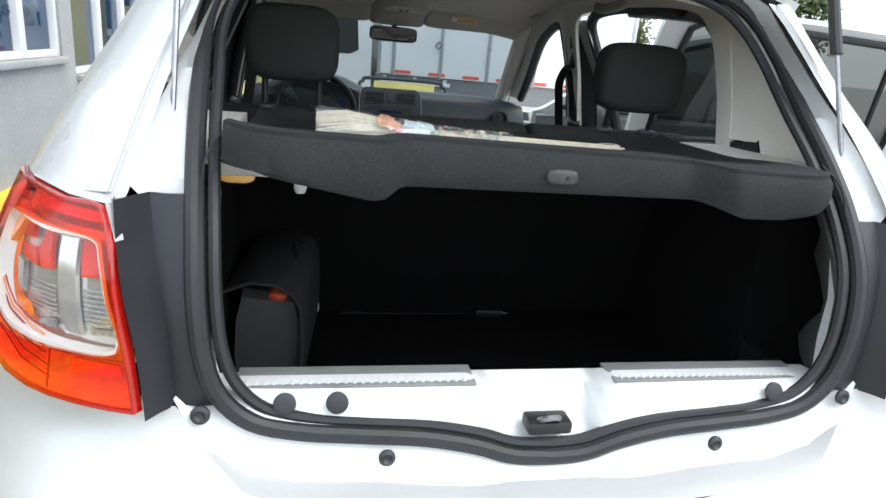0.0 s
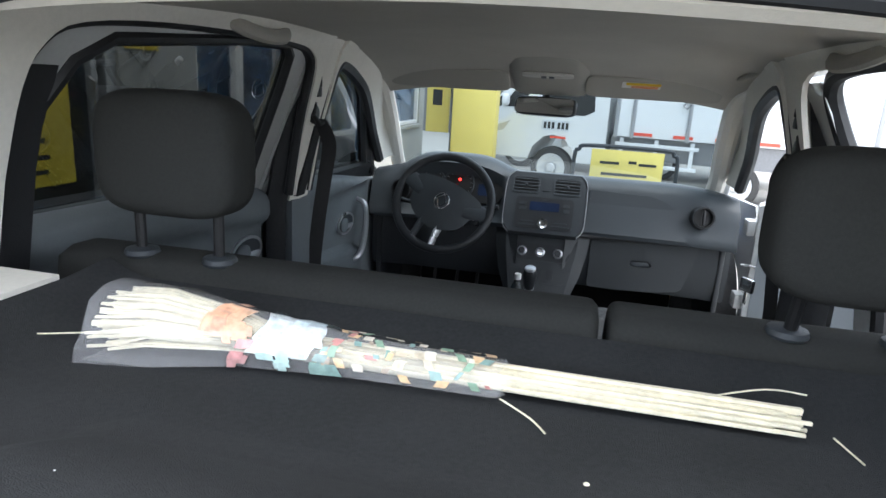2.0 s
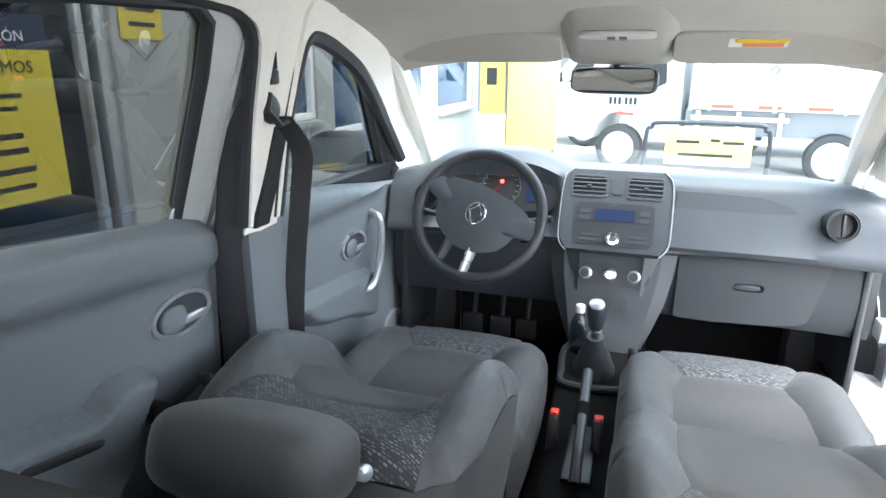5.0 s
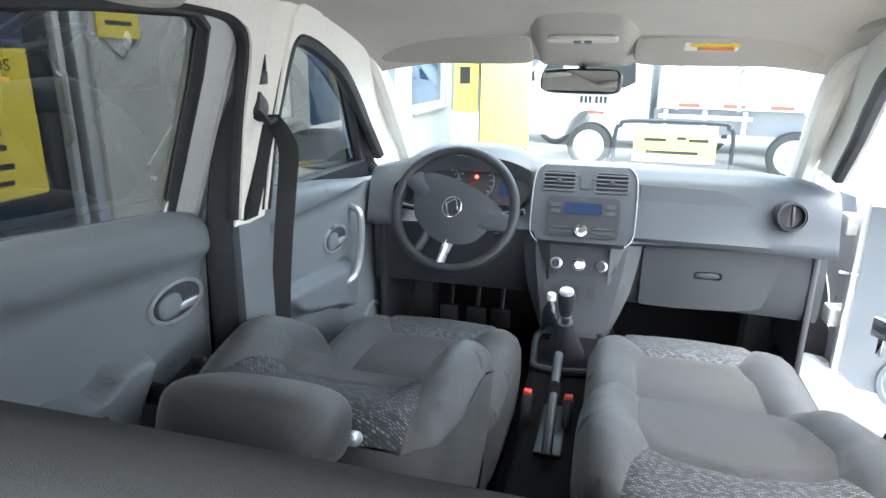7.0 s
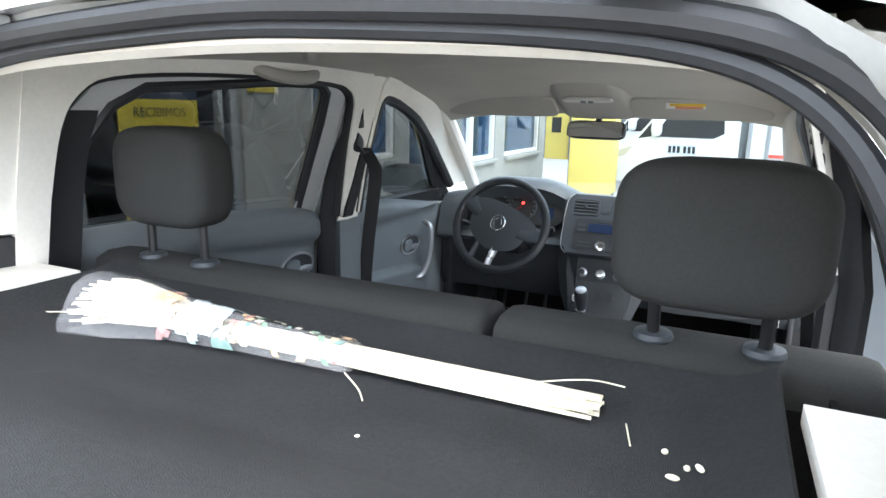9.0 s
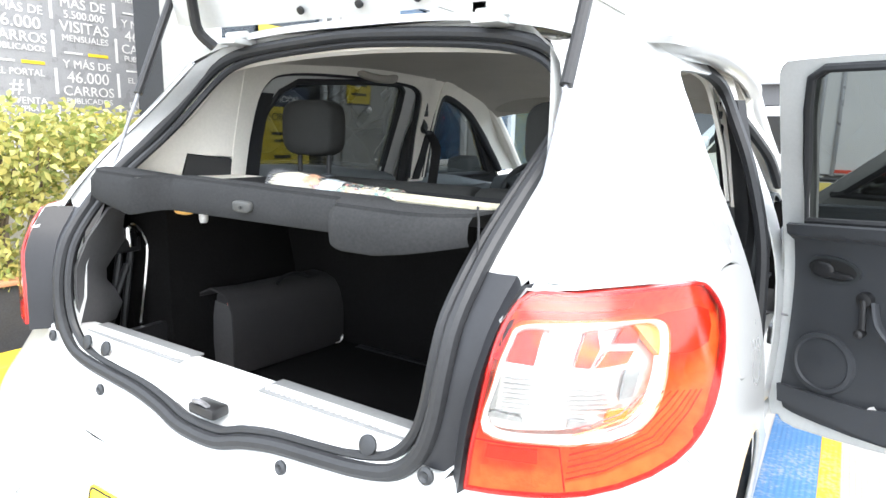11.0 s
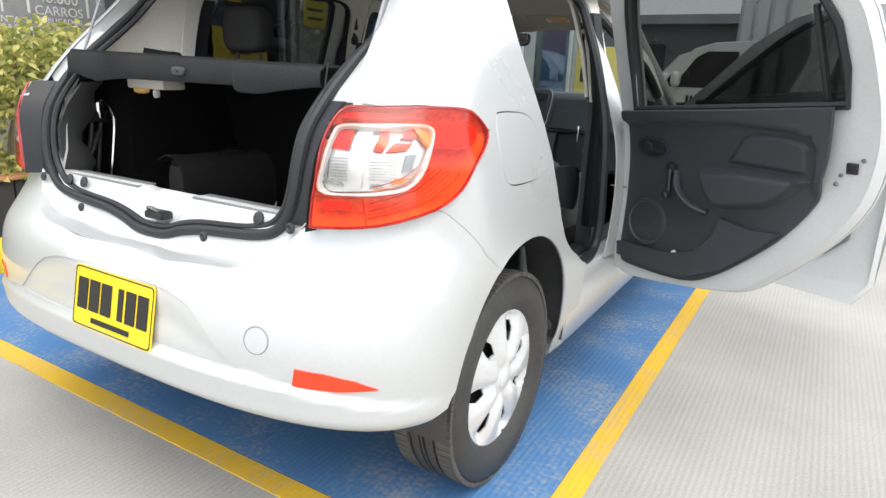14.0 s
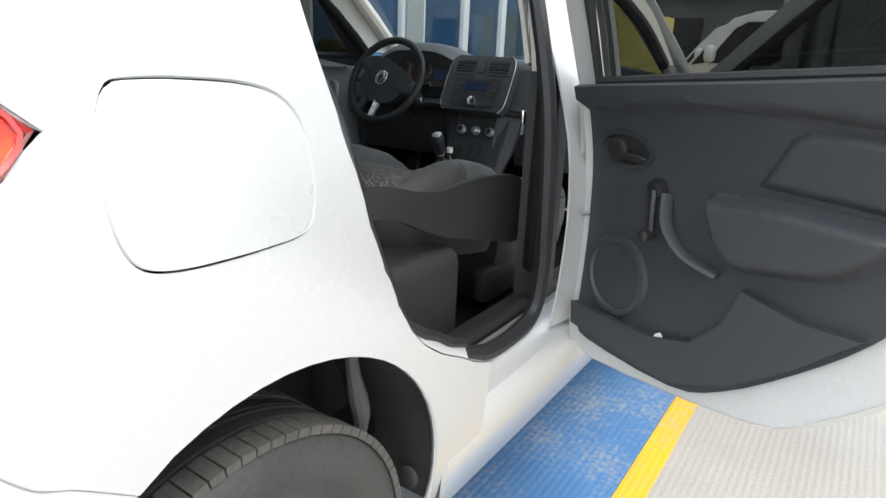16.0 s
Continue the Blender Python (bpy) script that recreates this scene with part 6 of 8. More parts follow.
def sun_visor(x0, x1, sticker):
    m = Matrix.Translation(((x0 + x1) / 2, 2.265, 1.418)) @ pose(0, 0, 0, -30)
    bm = bmesh.new()
    pillow(bm, (0, 0, 0), (x1 - x0, .125, .02), 8, m, 40, 12)
    v = part("sun_visor", bm, "visor", car, "beige sun visor folded up", smooth=60)
    if sticker:
        u = .27 - (x0 + x1) / 2
        s = part("warning_sticker", panel(round_rect(u - .058, -.045, u + .058, -.012, .002), lambda a, b: m @ Vector((a, b, -.0112)), .001, step=.3, flip=True), "white_plastic", v, "yellow and white airbag warning sticker")
        part("yellow_band", panel(round_rect(u - .046, -.044, u + .058, -.031, .001), lambda a, b: m @ Vector((a, b, -.0128)), .001, step=.3, flip=True), "kerb", s)
        for k in range(3):
            part("text_bar", panel(round_rect(u - .03, -.028 + k * .005, u + .05, -.026 + k * .005, .0005, 1), lambda a, b: m @ Vector((a, b, -.0128)), .0006, step=.3, flip=True), "orange_lens", s)


def roof_fittings():
    sun_visor(-.56, -.142, False)
    sun_visor(.102, .52, True)
    # console: swells out of the lining towards the windscreen, with rounded flanks
    bm = bmesh.new()
    secs = []
    for y, w, drop in ((1.94, .080, -.010), (2.0, .088, -.002), (2.06, .095, .006), (2.12, .101, .014), (2.20, .106, .018), (2.30, .110, .014), (2.385, .112, .008)):
        top = ROOF(y) - .035 - .024 * ease(1.75, 2.15, y) - .014 * max(0, (y - 2.15) / .2) ** 2
        z = top - drop
        c = -.014
        secs.append([Vector((c + u, y, q)) for u, q in ((-w - .035, top + .012), (-w - .012, z + .012), (-w, z + .003), (-w + .02, z), (0, z - .002), (w - .02, z), (w, z + .003), (w + .012, z + .012), (w + .035, top + .012))])
    loft(bm, secs)
    con = part("roof_console", bm, "visor", car, "beige roof console with reading lamp", smooth=60)
    lamp_at = Matrix.Translation((-.014, 2.145, 1.4365)) @ pose(0, 0, 0, -12)
    bm = bmesh.new()
    pillow(bm, (0, 0, 0), (.158, .036, .012), 5, lamp_at, 32, 12)
    lens = part("lamp_lens", bm, "visor_lens", con)
    for u in (-.012, .012):
        bm = bmesh.new()
        box(bm, (u - .008, -.010, -.010), (u + .008, .008, -.004), .002, m=lamp_at)
        part("lamp_switch", bm, "plastic", lens)
    # mirror
    bm = bmesh.new()
    tube(bm, [(-.02, 2.42, 1.425), (-.02, 2.41, 1.40), (-.022, 2.385, 1.36)], .011, 8)
    box(bm, (-.034, 2.40, 1.378), (-.006, 2.425, 1.405), .004)
    arm = part("rear_view_mirror", bm, "black", car, "black rear-view mirror")
    m = Matrix.Translation((-.026, 2.365, 1.338)) @ pose(0, 0, 0, 0, 0, -14) @ pose(0, 0, 0, -14, 0, 0)
    bm = bmesh.new()
    pillow(bm, (0, .008, 0), (.218, .034, .064), 5, m, 32, 14)
    part("housing", bm, "black", arm)
    part("mirror_glass", panel(round_rect(-.101, -.0265, .101, .0265, .012), lambda u, v: m @ Vector((u, -.0105, v)), .002, step=.3), "mirror", arm)
    for x, y in ((-.575, 1.34), (.575, 1.34), (.57, 2.06)):
        s = 1 if x > 0 else -1
        bm = bmesh.new()
        d = .006
        tube(bm, smoothed([(x + s * .01, y - .125, 1.490 + d), (x - s * .03, y - .115, 1.478 + d), (x - s * .052, y - .075, 1.462 + d), (x - s * .058, y, 1.456 + d), (x - s * .052, y + .075, 1.462 + d), (x - s * .03, y + .115, 1.478 + d), (x + s * .01, y + .125, 1.490 + d)], 4), .0155, 10, flat=.8)
        part("grab_handle", bm, "visor", car)


def dashboard():
    D = [(2.98, 1.005), (2.86, 1.045), (2.74, 1.068), (2.66, 1.075), (2.62, 1.066), (2.598, 1.04), (2.585, 1.0), (2.572, .95), (2.556, .90), (2.545, .878), (2.552, .862), (2.60, .856)]

    def f(x, k):
        y, z = D[k]
        a = max(0, 1 - ((x + .37) / .25) ** 2)
        hood = a * a * (3 - 2 * a)
        if 2 <= k <= 5:
            z += .055 * hood
            y -= .02 * hood
        edge = max(0, (abs(x) - .45) / .25)
        y -= .035 * edge ** 2 if k > 2 else 0
        z -= .03 * edge ** 2 if k < 6 else 0
        if 5 < k < 9 and x < -.17:
            y += .05 * hood
        return Vector((x, y, z))
    bm = bmesh.new()
    sheet(bm, f, np.linspace(-.70, .70, 71), range(len(D)), .012)
    dash = part("dashboard", bm, "dash", car, "grey plastic dashboard", smooth=50)

    def low(x, k):
        y, z = [(2.61, .857), (2.602, .84), (2.598, .76), (2.602, .68), (2.615, .645), (2.72, .63), (2.93, .62)][k]
        y -= .02 * max(0, (abs(x) - .5) / .2) ** 2
        return Vector((x, y, z))
    bm = bmesh.new()
    sheet(bm, low, np.linspace(.145, .70, 20), range(7), .012)
    part("lower_dash", bm, "dash_low", dash, smooth=50)
    bm = bmesh.new()
    sheet(bm, low, np.linspace(-.70, -.145, 20), range(7), .012)
    part("lower_dash", bm, "dash_dark", dash, smooth=50)
    part("glove_box", panel([(.19, .660), (.20, .652), (.30, .650), (.42, .655), (.52, .666), (.545, .678), (.562, .74), (.578, .80), (.588, .852), (.40, .848), (.20, .845), (.19, .838)], lambda u, v: Vector((u, 2.588, v)), .02, holes=[round_rect(.34, .752, .425, .778, .012)], step=.1), "dash_low", dash)
    bm = bmesh.new()
    tube(bm, smoothed([(.10, 2.535, .862), (.20, 2.556, .860), (.40, 2.566, .862), (.55, 2.56, .868), (.66, 2.535, .874)], 5), .0085, 8)
    part("trim_line", bm, "black", dash)
    bm = bmesh.new()
    pillow(bm, (.382, 2.598, .762), (.07, .012, .02), 3)
    part("glove_box_catch", bm, "pad", dash)
    part("airbag_cover", panel([(.165, 1.035), (.165, .885), (.50, .895), (.505, .93), (.48, .99), (.44, 1.015), (.38, 1.03)], lambda u, v: Vector((u, 2.583 - .35 * (1.0 - v) * .35, v)), .01, step=.06), "dash", dash)
    # centre stack
    def face(u, v, o=0.0):
        k = (v - .87) / .21
        return Vector((u, 2.475 + .108 * k * (1 if k > 0 else 1.2) - o, v))
    stack = part("dash_centre", panel([(-.128, .872), (.128, .872), (.148, .90), (.152, 1.0), (.148, 1.06), (.13, 1.084), (-.13, 1.084), (-.148, 1.06), (-.152, 1.0), (-.148, .90)], lambda u, v: face(u, v, .012), .05, step=.05), "pad", dash, "dashboard centre with vents and a radio")
    part("radio", panel(round_rect(-.108, .888, .108, .998, .014), lambda u, v: face(u, v, .017), .02, step=.1), "dash_dark", stack, "radio with blue display and round knob")
    part("display", panel(round_rect(-.055, .952, .055, .982, .004), lambda u, v: face(u, v, .0195), .004, step=.2), "blue_display", stack)
    for u, v, w, h in [(-.082, .975, .028, .010), (-.082, .957, .028, .010), (.082, .975, .024, .012), (.082, .957, .024, .010), (-.06, .902, .066, .006), (.066, .902, .066, .006), (-.06, .914, .05, .005), (.066, .914, .05, .005), (0, .99, .02, .004)]:
        part("radio_key", panel(round_rect(u - w / 2, v - h / 2, u + w / 2, v + h / 2, .002, 2), lambda a, b: face(a, b, .0195), .003, step=.3), "pad", stack)
    bm = bmesh.new()
    c = face(0, .905, .017)
    tilt = Matrix.Translation(c) @ pose(0, 0, 0, 62)
    lathe(bm, [(.021, 0), (.019, .012), (.012, .014), (.009, .009), (.002, .009)], 28, tilt)
    part("volume_knob", bm, "chrome", stack)
    for s in (-1, 1):
        part("vent_frame", panel(round_rect(s * .078 - .052, 1.012, s * .078 + .052, 1.072, .01), lambda u, v: face(u, v, .016), .012, holes=[round_rect(s * .078 - .046, 1.018, s * .078 + .046, 1.066, .007)], step=.1), "dash", stack)
        part("vent_depth", panel(round_rect(s * .078 - .05, 1.014, s * .078 + .05, 1.07, .008), lambda u, v: face(u, v, .0125), .003, step=.2), "ink", stack)
        for i in range(4):
            bm = bmesh.new()
            a = face(s * .078 - .046, 1.025 + i * .0115, .016)
            b = face(s * .078 + .046, 1.025 + i * .0115, .016)
            tube(bm, [a, b], .003, 6)
            part("vent_slat", bm, "pad", stack)
        bm = bmesh.new()
        pillow(bm, face(s * .078, 1.042, .018), (.014, .012, .007), 3)
        part("vent_tab", bm, "pad", stack)
    for s in (-1, 1):
        bm = bmesh.new()
        tube(bm, smoothed([face(s * .128, .868, .014), face(s * .150, .895, .016), face(s * .154, .96, .016), face(s * .153, 1.03, .016), face(s * .146, 1.066, .016), face(s * .125, 1.086, .014)], 4), .0019, 6)
        part("silver_edge", bm, "satin", stack)
    part("hazard_switch", panel(round_rect(-.014, 1.022, .014, 1.068, .006), lambda u, v: face(u, v, .017), .006, step=.2), "pad", stack)
    # heater panel and console down to the tunnel
    def low_face(u, v, o=0.0):
        return Vector((u, 2.50 + .06 * (v - .70) / .16 - o, v))
    cons = part("console", panel([(-.142, .865), (.142, .865), (.135, .78), (.115, .68), (.10, .60), (.095, .52), (-.095, .52), (-.10, .60), (-.115, .68), (-.135, .78)], lambda u, v: low_face(u, v, .0), .05, step=.05), "dash_low", dash, "heater controls and console")
    for k in (-1, 1):
        # flank between the heater panel and the glove box, drawn in towards the tunnel
        bm = bmesh.new()
        loft(bm, [[Vector((k * a, y0, z)), Vector((k * b, y1, z)), Vector((k * b, y1 + .02, z)), Vector((k * a, y0 + .02, z))] for a, b, y0, y1, z in ((.092, .185, 2.535, 2.575, .860), (.090, .176, 2.518, 2.562, .78), (.088, .160, 2.50, 2.545, .70), (.086, .132, 2.485, 2.525, .625), (.084, .104, 2.47, 2.50, .565), (.082, .096, 2.46, 2.49, .52))])
        part("console_flank", bm, "dash_low", cons, smooth=40)
    part("heater_plate", panel(round_rect(-.112, .752, .112, .812, .028), lambda u, v: low_face(u, v, .004), .006, step=.1), "dash_dark", cons)
    for u in (-.07, 0, .068):
        bm = bmesh.new()
        m = Matrix.Translation(low_face(u, .783, .004)) @ pose(0, 0, 0, 72)
        lathe(bm, [(.019, 0), (.019, .006), (.016, .008), (.015, .02), (.013, .021)], 26, m)
        k = part("heater_knob", bm, "satin", cons)
        bm = bmesh.new()
        lathe(bm, [(.013, .0205), (.011, .0225), (.002, .0228)], 20, m)
        part("knob_face", bm, "dash_dark" if u else "chrome", k)
    part("switch_plate", panel(round_rect(-.105, .672, .105, .735, .02), lambda u, v: low_face(u, v, .004), .006, step=.1), "dash_low", cons)
    for u in (-.06, .0, .045):
        part("switch", panel(round_rect(u - .012, .685, u + .012, .722, .004), lambda a, b: low_face(a, b, .008), .006, step=.2), "dash_dark", cons)
    bm = bmesh.new()
    loft(bm, [[Vector((x, y, z)) for x, z in ((-w, .45), (-w, h - .015), (-w + .02, h), (w - .02, h), (w, h - .015), (w, .45))] for y, w, h in ((1.72, .085, .53), (1.95, .09, .535), (2.1, .10, .54), (2.3, .11, .55), (2.5, .11, .58))])
    tun = part("tunnel_console", bm, "carpet", dash, smooth=40)
    # gear lever, boot, bottle, handbrake
    lean = Matrix.Translation((-.016, 2.345, .565)) @ pose(0, 0, 0, 21)
    bm = bmesh.new()
    lathe(bm, [(.058, .0), (.052, .02), (.047, .03), (.045, .045), (.036, .07), (.034, .082), (.026, .10), (.022, .125)], 20, lean)
    lever = part("gear_lever", bm, "dash_dark", dash, "dark gear lever with a leather boot")
    bm = bmesh.new()
    tube(bm, [lean @ Vector((0, 0, .12)), lean @ Vector((0, 0, .165))], .012, 12)
    lathe(bm, [(.0165, .155), (.020, .172), (.024, .20), (.0245, .222), (.020, .238)], 22, lean)
    part("gear_knob", bm, "dash_dark", lever)
    bm = bmesh.new()
    lathe(bm, [(.0205, .2375), (.019, .2425), (.012, .246), (.002, .247)], 20, lean)
    part("knob_cap", bm, "satin", lever)
    bm = bmesh.new()
    lathe(bm, [(.0175, .150), (.0185, .154), (.0175, .158)], 20, lean)
    part("chrome_ring", bm, "satin", lever)
    bm = bmesh.new()
    tube(bm, smoothed([(-.10, 2.30, .562), (-.092, 2.46, .578), (.072, 2.47, .58), (.088, 2.36, .572), (.072, 2.255, .562), (-.075, 2.245, .558)], 4, True), .010, 8, True)
    part("console_rim", bm, "dash_dark", lever)
    bm = bmesh.new()
    box(bm, (-.045, 1.86, .525), (.02, 2.08, .545), .008)
    hb = part("handbrake", bm, "black", dash, "black handbrake lever")
    bm = bmesh.new()
    tube(bm, [(-.012, 1.84, .55), (-.014, 1.93, .60), (-.02, 2.16, .645)], [.013, .012, .013], 10)
    part("grip", bm, "dash_dark", hb)
    bm = bmesh.new()
    for i in range(5):
        y = 2.0 + i * .008
        lathe(bm, [(.012, 0), (.016, .002), (.012, .004)], 12, Matrix.Translation((-.0165, y, .615 + i * .0016)) @ pose(0, 0, 0, -78))
    part("gaiter", bm, "black", hb)
    # side vents
    for s in (-1, 1):
        m = Matrix.Translation((s * .575, 2.545, .975)) @ pose(0, 0, 0, 80, 0, s * 6)
        bm = bmesh.new()
        lathe(bm, [(.0385, .006), (.041, .006), (.041, .0105), (.039, .011), (.0382, .004)], 32, m, cap=False)
        v = part("side_vent", bm, "pad", dash, "round side vent")
        bm = bmesh.new()
        lathe(bm, [(.044, -.02), (.0375, .007), (.034, .008), (.031, -.012), (.002, -.014)], 28, m, cap=False)
        part("vent_depth", bm, "ink", v)
        bm = bmesh.new()
        pillow(bm, m @ Vector((0, 0, .008)), (.010, .060, .012), 3, m.to_3x3().to_4x4())
        part("vent_vane", bm, "black", v)
    # instruments
    bm = bmesh.new()
    m = Matrix.Translation((-.36, 2.60, 1.015)) @ pose(0, 0, 0, 70)
    part("instrument_plate", panel(round_rect(-.19, -.075, .19, .06, .05), lambda u, v: m @ Vector((u, v, 0)), .01, step=.2), "ink", dash)
    for u, r in ((-.10, .052), (.01, .06)):
        bm = bmesh.new()
        tube(bm, [m @ Vector((u + r * math.cos(a), r * math.sin(a) - .005, .004)) for a in np.linspace(0, 2 * math.pi, 31)[:-1]], .004, 6, True)
        dial = part("dial", bm, "pad", dash, "round instrument dial")
        for k in range(13):
            a = radians(215 - k * 20.8)
            bm = bmesh.new()
            tube(bm, [m @ Vector((u + .80 * r * math.cos(a), .80 * r * math.sin(a) - .005, .004)), m @ Vector((u + .92 * r * math.cos(a), .92 * r * math.sin(a) - .005, .004))], .001, 4)
            part("mark", bm, "satin", dial)
        bm = bmesh.new()
        tube(bm, [m @ Vector((u, -.005, .006)), m @ Vector((u - .7 * r, -.03, .006))], .0015, 5)
        part("needle", bm, "dark_red", dial)
    part("trip_display", panel(round_rect(.09, -.045, .145, .0, .005), lambda u, v: m @ Vector((u, v, .003)), .004, step=.2), "blue_display", dash)
    bm = bmesh.new()
    lathe(bm, [(.006, 0), (.005, .003), (.002, .004)], 14, m @ Matrix.Translation((.012, .012, .003)))
    part("warning_light", bm, "red_tell", dash)


def steering():
    m = Matrix.Translation((-.362, 2.365, .972)) @ pose(0, 0, 0, 64, 0, 0) @ pose(0, 0, 0, 0, 0, -22)
    bm = bmesh.new()
    tube(bm, [m @ Vector((.178 * math.cos(a), .178 * math.sin(a), 0)) for a in np.linspace(0, 2 * math.pi, 49)[:-1]], .0155, 12, True)
    w = part("steering_wheel", bm, "dash_dark", car, "dark grey steering wheel with four spokes, turned a little")
    hub = smoothed([(-.128, .058), (0, .078), (.128, .058), (.124, -.005), (.094, -.072), (0, -.108), (-.094, -.072), (-.124, -.005)], 4, True)
    part("airbag_pad", panel([(v.x, v.y) for v in hub], lambda u, v: m @ Vector((u, v, .03 - 1.2 * (u * u + v * v))), .04, step=.03), "pad", w)
    for a, b in (((-.085, .015), (-.172, .03)), ((.085, .015), (.172, .03))):
        bm = bmesh.new()
        tube(bm, [m @ Vector((*a, .004)), m @ Vector((*b, -.002))], [.040, .028], 12, flat=.4)
        part("spoke", bm, "pad", w)
    for s in (-1, 1):
        bm = bmesh.new()
        tube(bm, [m @ Vector((s * .032, -.07, .006)), m @ Vector((s * .04, -.17, -.002))], [.018, .013], 10, flat=.6)
        part("spoke", bm, "satin" if s > 0 else "pad", w)
    # plain diamond-shaped badge
    bm = bmesh.new()
    tube(bm, [m @ Vector((x, y - .002, .031)) for x, y in ((0, .028), (.018, 0), (0, -.028), (-.018, 0))], .004, 6, True)
    tube(bm, [m @ Vector((.027 * math.cos(a), .030 * math.sin(a) - .002, .0285)) for a in np.linspace(0, 2 * math.pi, 25)[:-1]], .0025, 6, True)
    part("badge", bm, "chrome", w)
    bm = bmesh.new()
    tube(bm, [m @ Vector((0, 0, -.02)), (-.362, 2.60, .86)], .05, 14)
    col = part("steering_column", bm, "dash_dark", w)
    for s in (-1, 1):
        bm = bmesh.new()
        tube(bm, [(-.362 + s * .04, 2.43, .94), (-.362 + s * .15, 2.415, .955), (-.362 + s * .20, 2.41, .965)], [.008, .008, .011], 8)
        part("stalk", bm, "black", col)
    bm = bmesh.new()
    lathe(bm, [(.016, 0), (.016, .02), (.012, .022)], 16, Matrix.Translation((-.26, 2.47, .885)) @ pose(0, 0, 0, 0, 75, 0))
    part("ignition_key", bm, "chrome", col)
    for x in (-.46, -.36, -.27):
        bm = bmesh.new()
        box(bm, (x - .035, 2.70, .46), (x + .035, 2.72, .53), .006)
        tube(bm, [(x, 2.72, .50), (x, 2.80, .70)], .008, 6)
        part("pedal", bm, "black", car)


cabin_shell()
upper_lining()
rear_bench()
front_seat(-.365, -1, 66, .655, 2.345, .662, .098)
front_seat(.305, 1, 79, .685, 2.375, .672, .05)
doors()
pillar_linings()
roof_fittings()
dashboard()
steering()
# ---- loose things in the car ----
def parcel_shelf():
    shelf = thing("parcel_shelf", "charcoal felt parcel shelf with a moulded tray", "shelf")
    prof = [(.0, 1.154), (.06, 1.154), (.13, 1.148), (.20, 1.126), (.25, 1.106), (.30, 1.098), (.42, 1.094), (.52, 1.094), (.56, 1.104), (.60, 1.116)]

    def rear(x):
        a = abs(x)
        k = min(1, max(0, (a - .232) / .045))
        return .281 - .062 * k * k * (3 - 2 * k) + .085 * max(0, (a - .40) / .107) ** 2

    def top(x, i):
        s, z = prof[i]
        y0 = rear(x)
        y = y0 + s * (.835 - y0) / .60
        rim = max(0, (abs(x) - .42) / .085)
        z = z + (1.148 - z) * min(1, rim) ** 2 if z < 1.148 else z
        return Vector((x, y, z + (.011 - .022 * x) * max(0, 1 - s / .3)))
    bm = bmesh.new()
    sheet(bm, top, np.linspace(-.492, .492, 61), range(len(prof)), .006)
    part("tray", bm, "shelf", shelf, smooth=60)

    def lip(x, k):
        a = abs(x)
        f = min(1, max(0, (a - .25) / .04))
        low = 1.103 - .013 * f + max(0, a - (.27 if x < 0 else .36)) * (.19 if x < 0 else .16)
        z = [1.154 + .011 - .022 * x, 1.145 + .008 - .018 * x, 1.125, low + .006, low][k]
        return Vector((x, rear(x) + [.0, -.012, -.014, -.012, -.008][k], z))
    bm = bmesh.new()
    sheet(bm, lip, np.linspace(-.492, .492, 81), range(5), .006)
    part("rear_lip", bm, "shelf", shelf, smooth=60)
    bm = bmesh.new()
    pillow(bm, (.003, .263, 1.131), (.050, .018, .023), 3.4, None, 24, 14)
    h = part("handle", bm, material("grey_handle_plastic", (0.045, 0.047, 0.045), 0.6, vary=0.3, grain=30), shelf, "grey moulded handle")
    bm = bmesh.new()
    lathe(bm, [(.003, 0), (.003, .003)], 10, Matrix.Translation((.009, .2525, 1.131)) @ pose(0, 0, 0, 90))
    part("screw_hole", bm, "ink", h)
    for s in (-1, 1):
        bm = bmesh.new()
        tube(bm, smoothed([(s * .49, .30, 1.168), (s * .515, .26, 1.12), (s * .52, .23, .98), (s * .522, .235, .86)], 5), .0018, 5)
        part("cord", bm, "belt", shelf)
    # lint and bits of straw on the felt
    rng = random.Random(4)
    for i in range(22):
        x, i2 = rng.uniform(-.42, .46), rng.choice((1, 2, 5, 6, 6, 7))
        p = top(x, i2) + Vector((0, rng.uniform(-.02, .02), .002))
        bm = bmesh.new()
        r = rng.uniform(.0005, .0014)
        pillow(bm, p, (r * 2.5, r * 1.6, r), 2, None, 6, 4)
        part("lint", bm, "white_plastic", shelf)


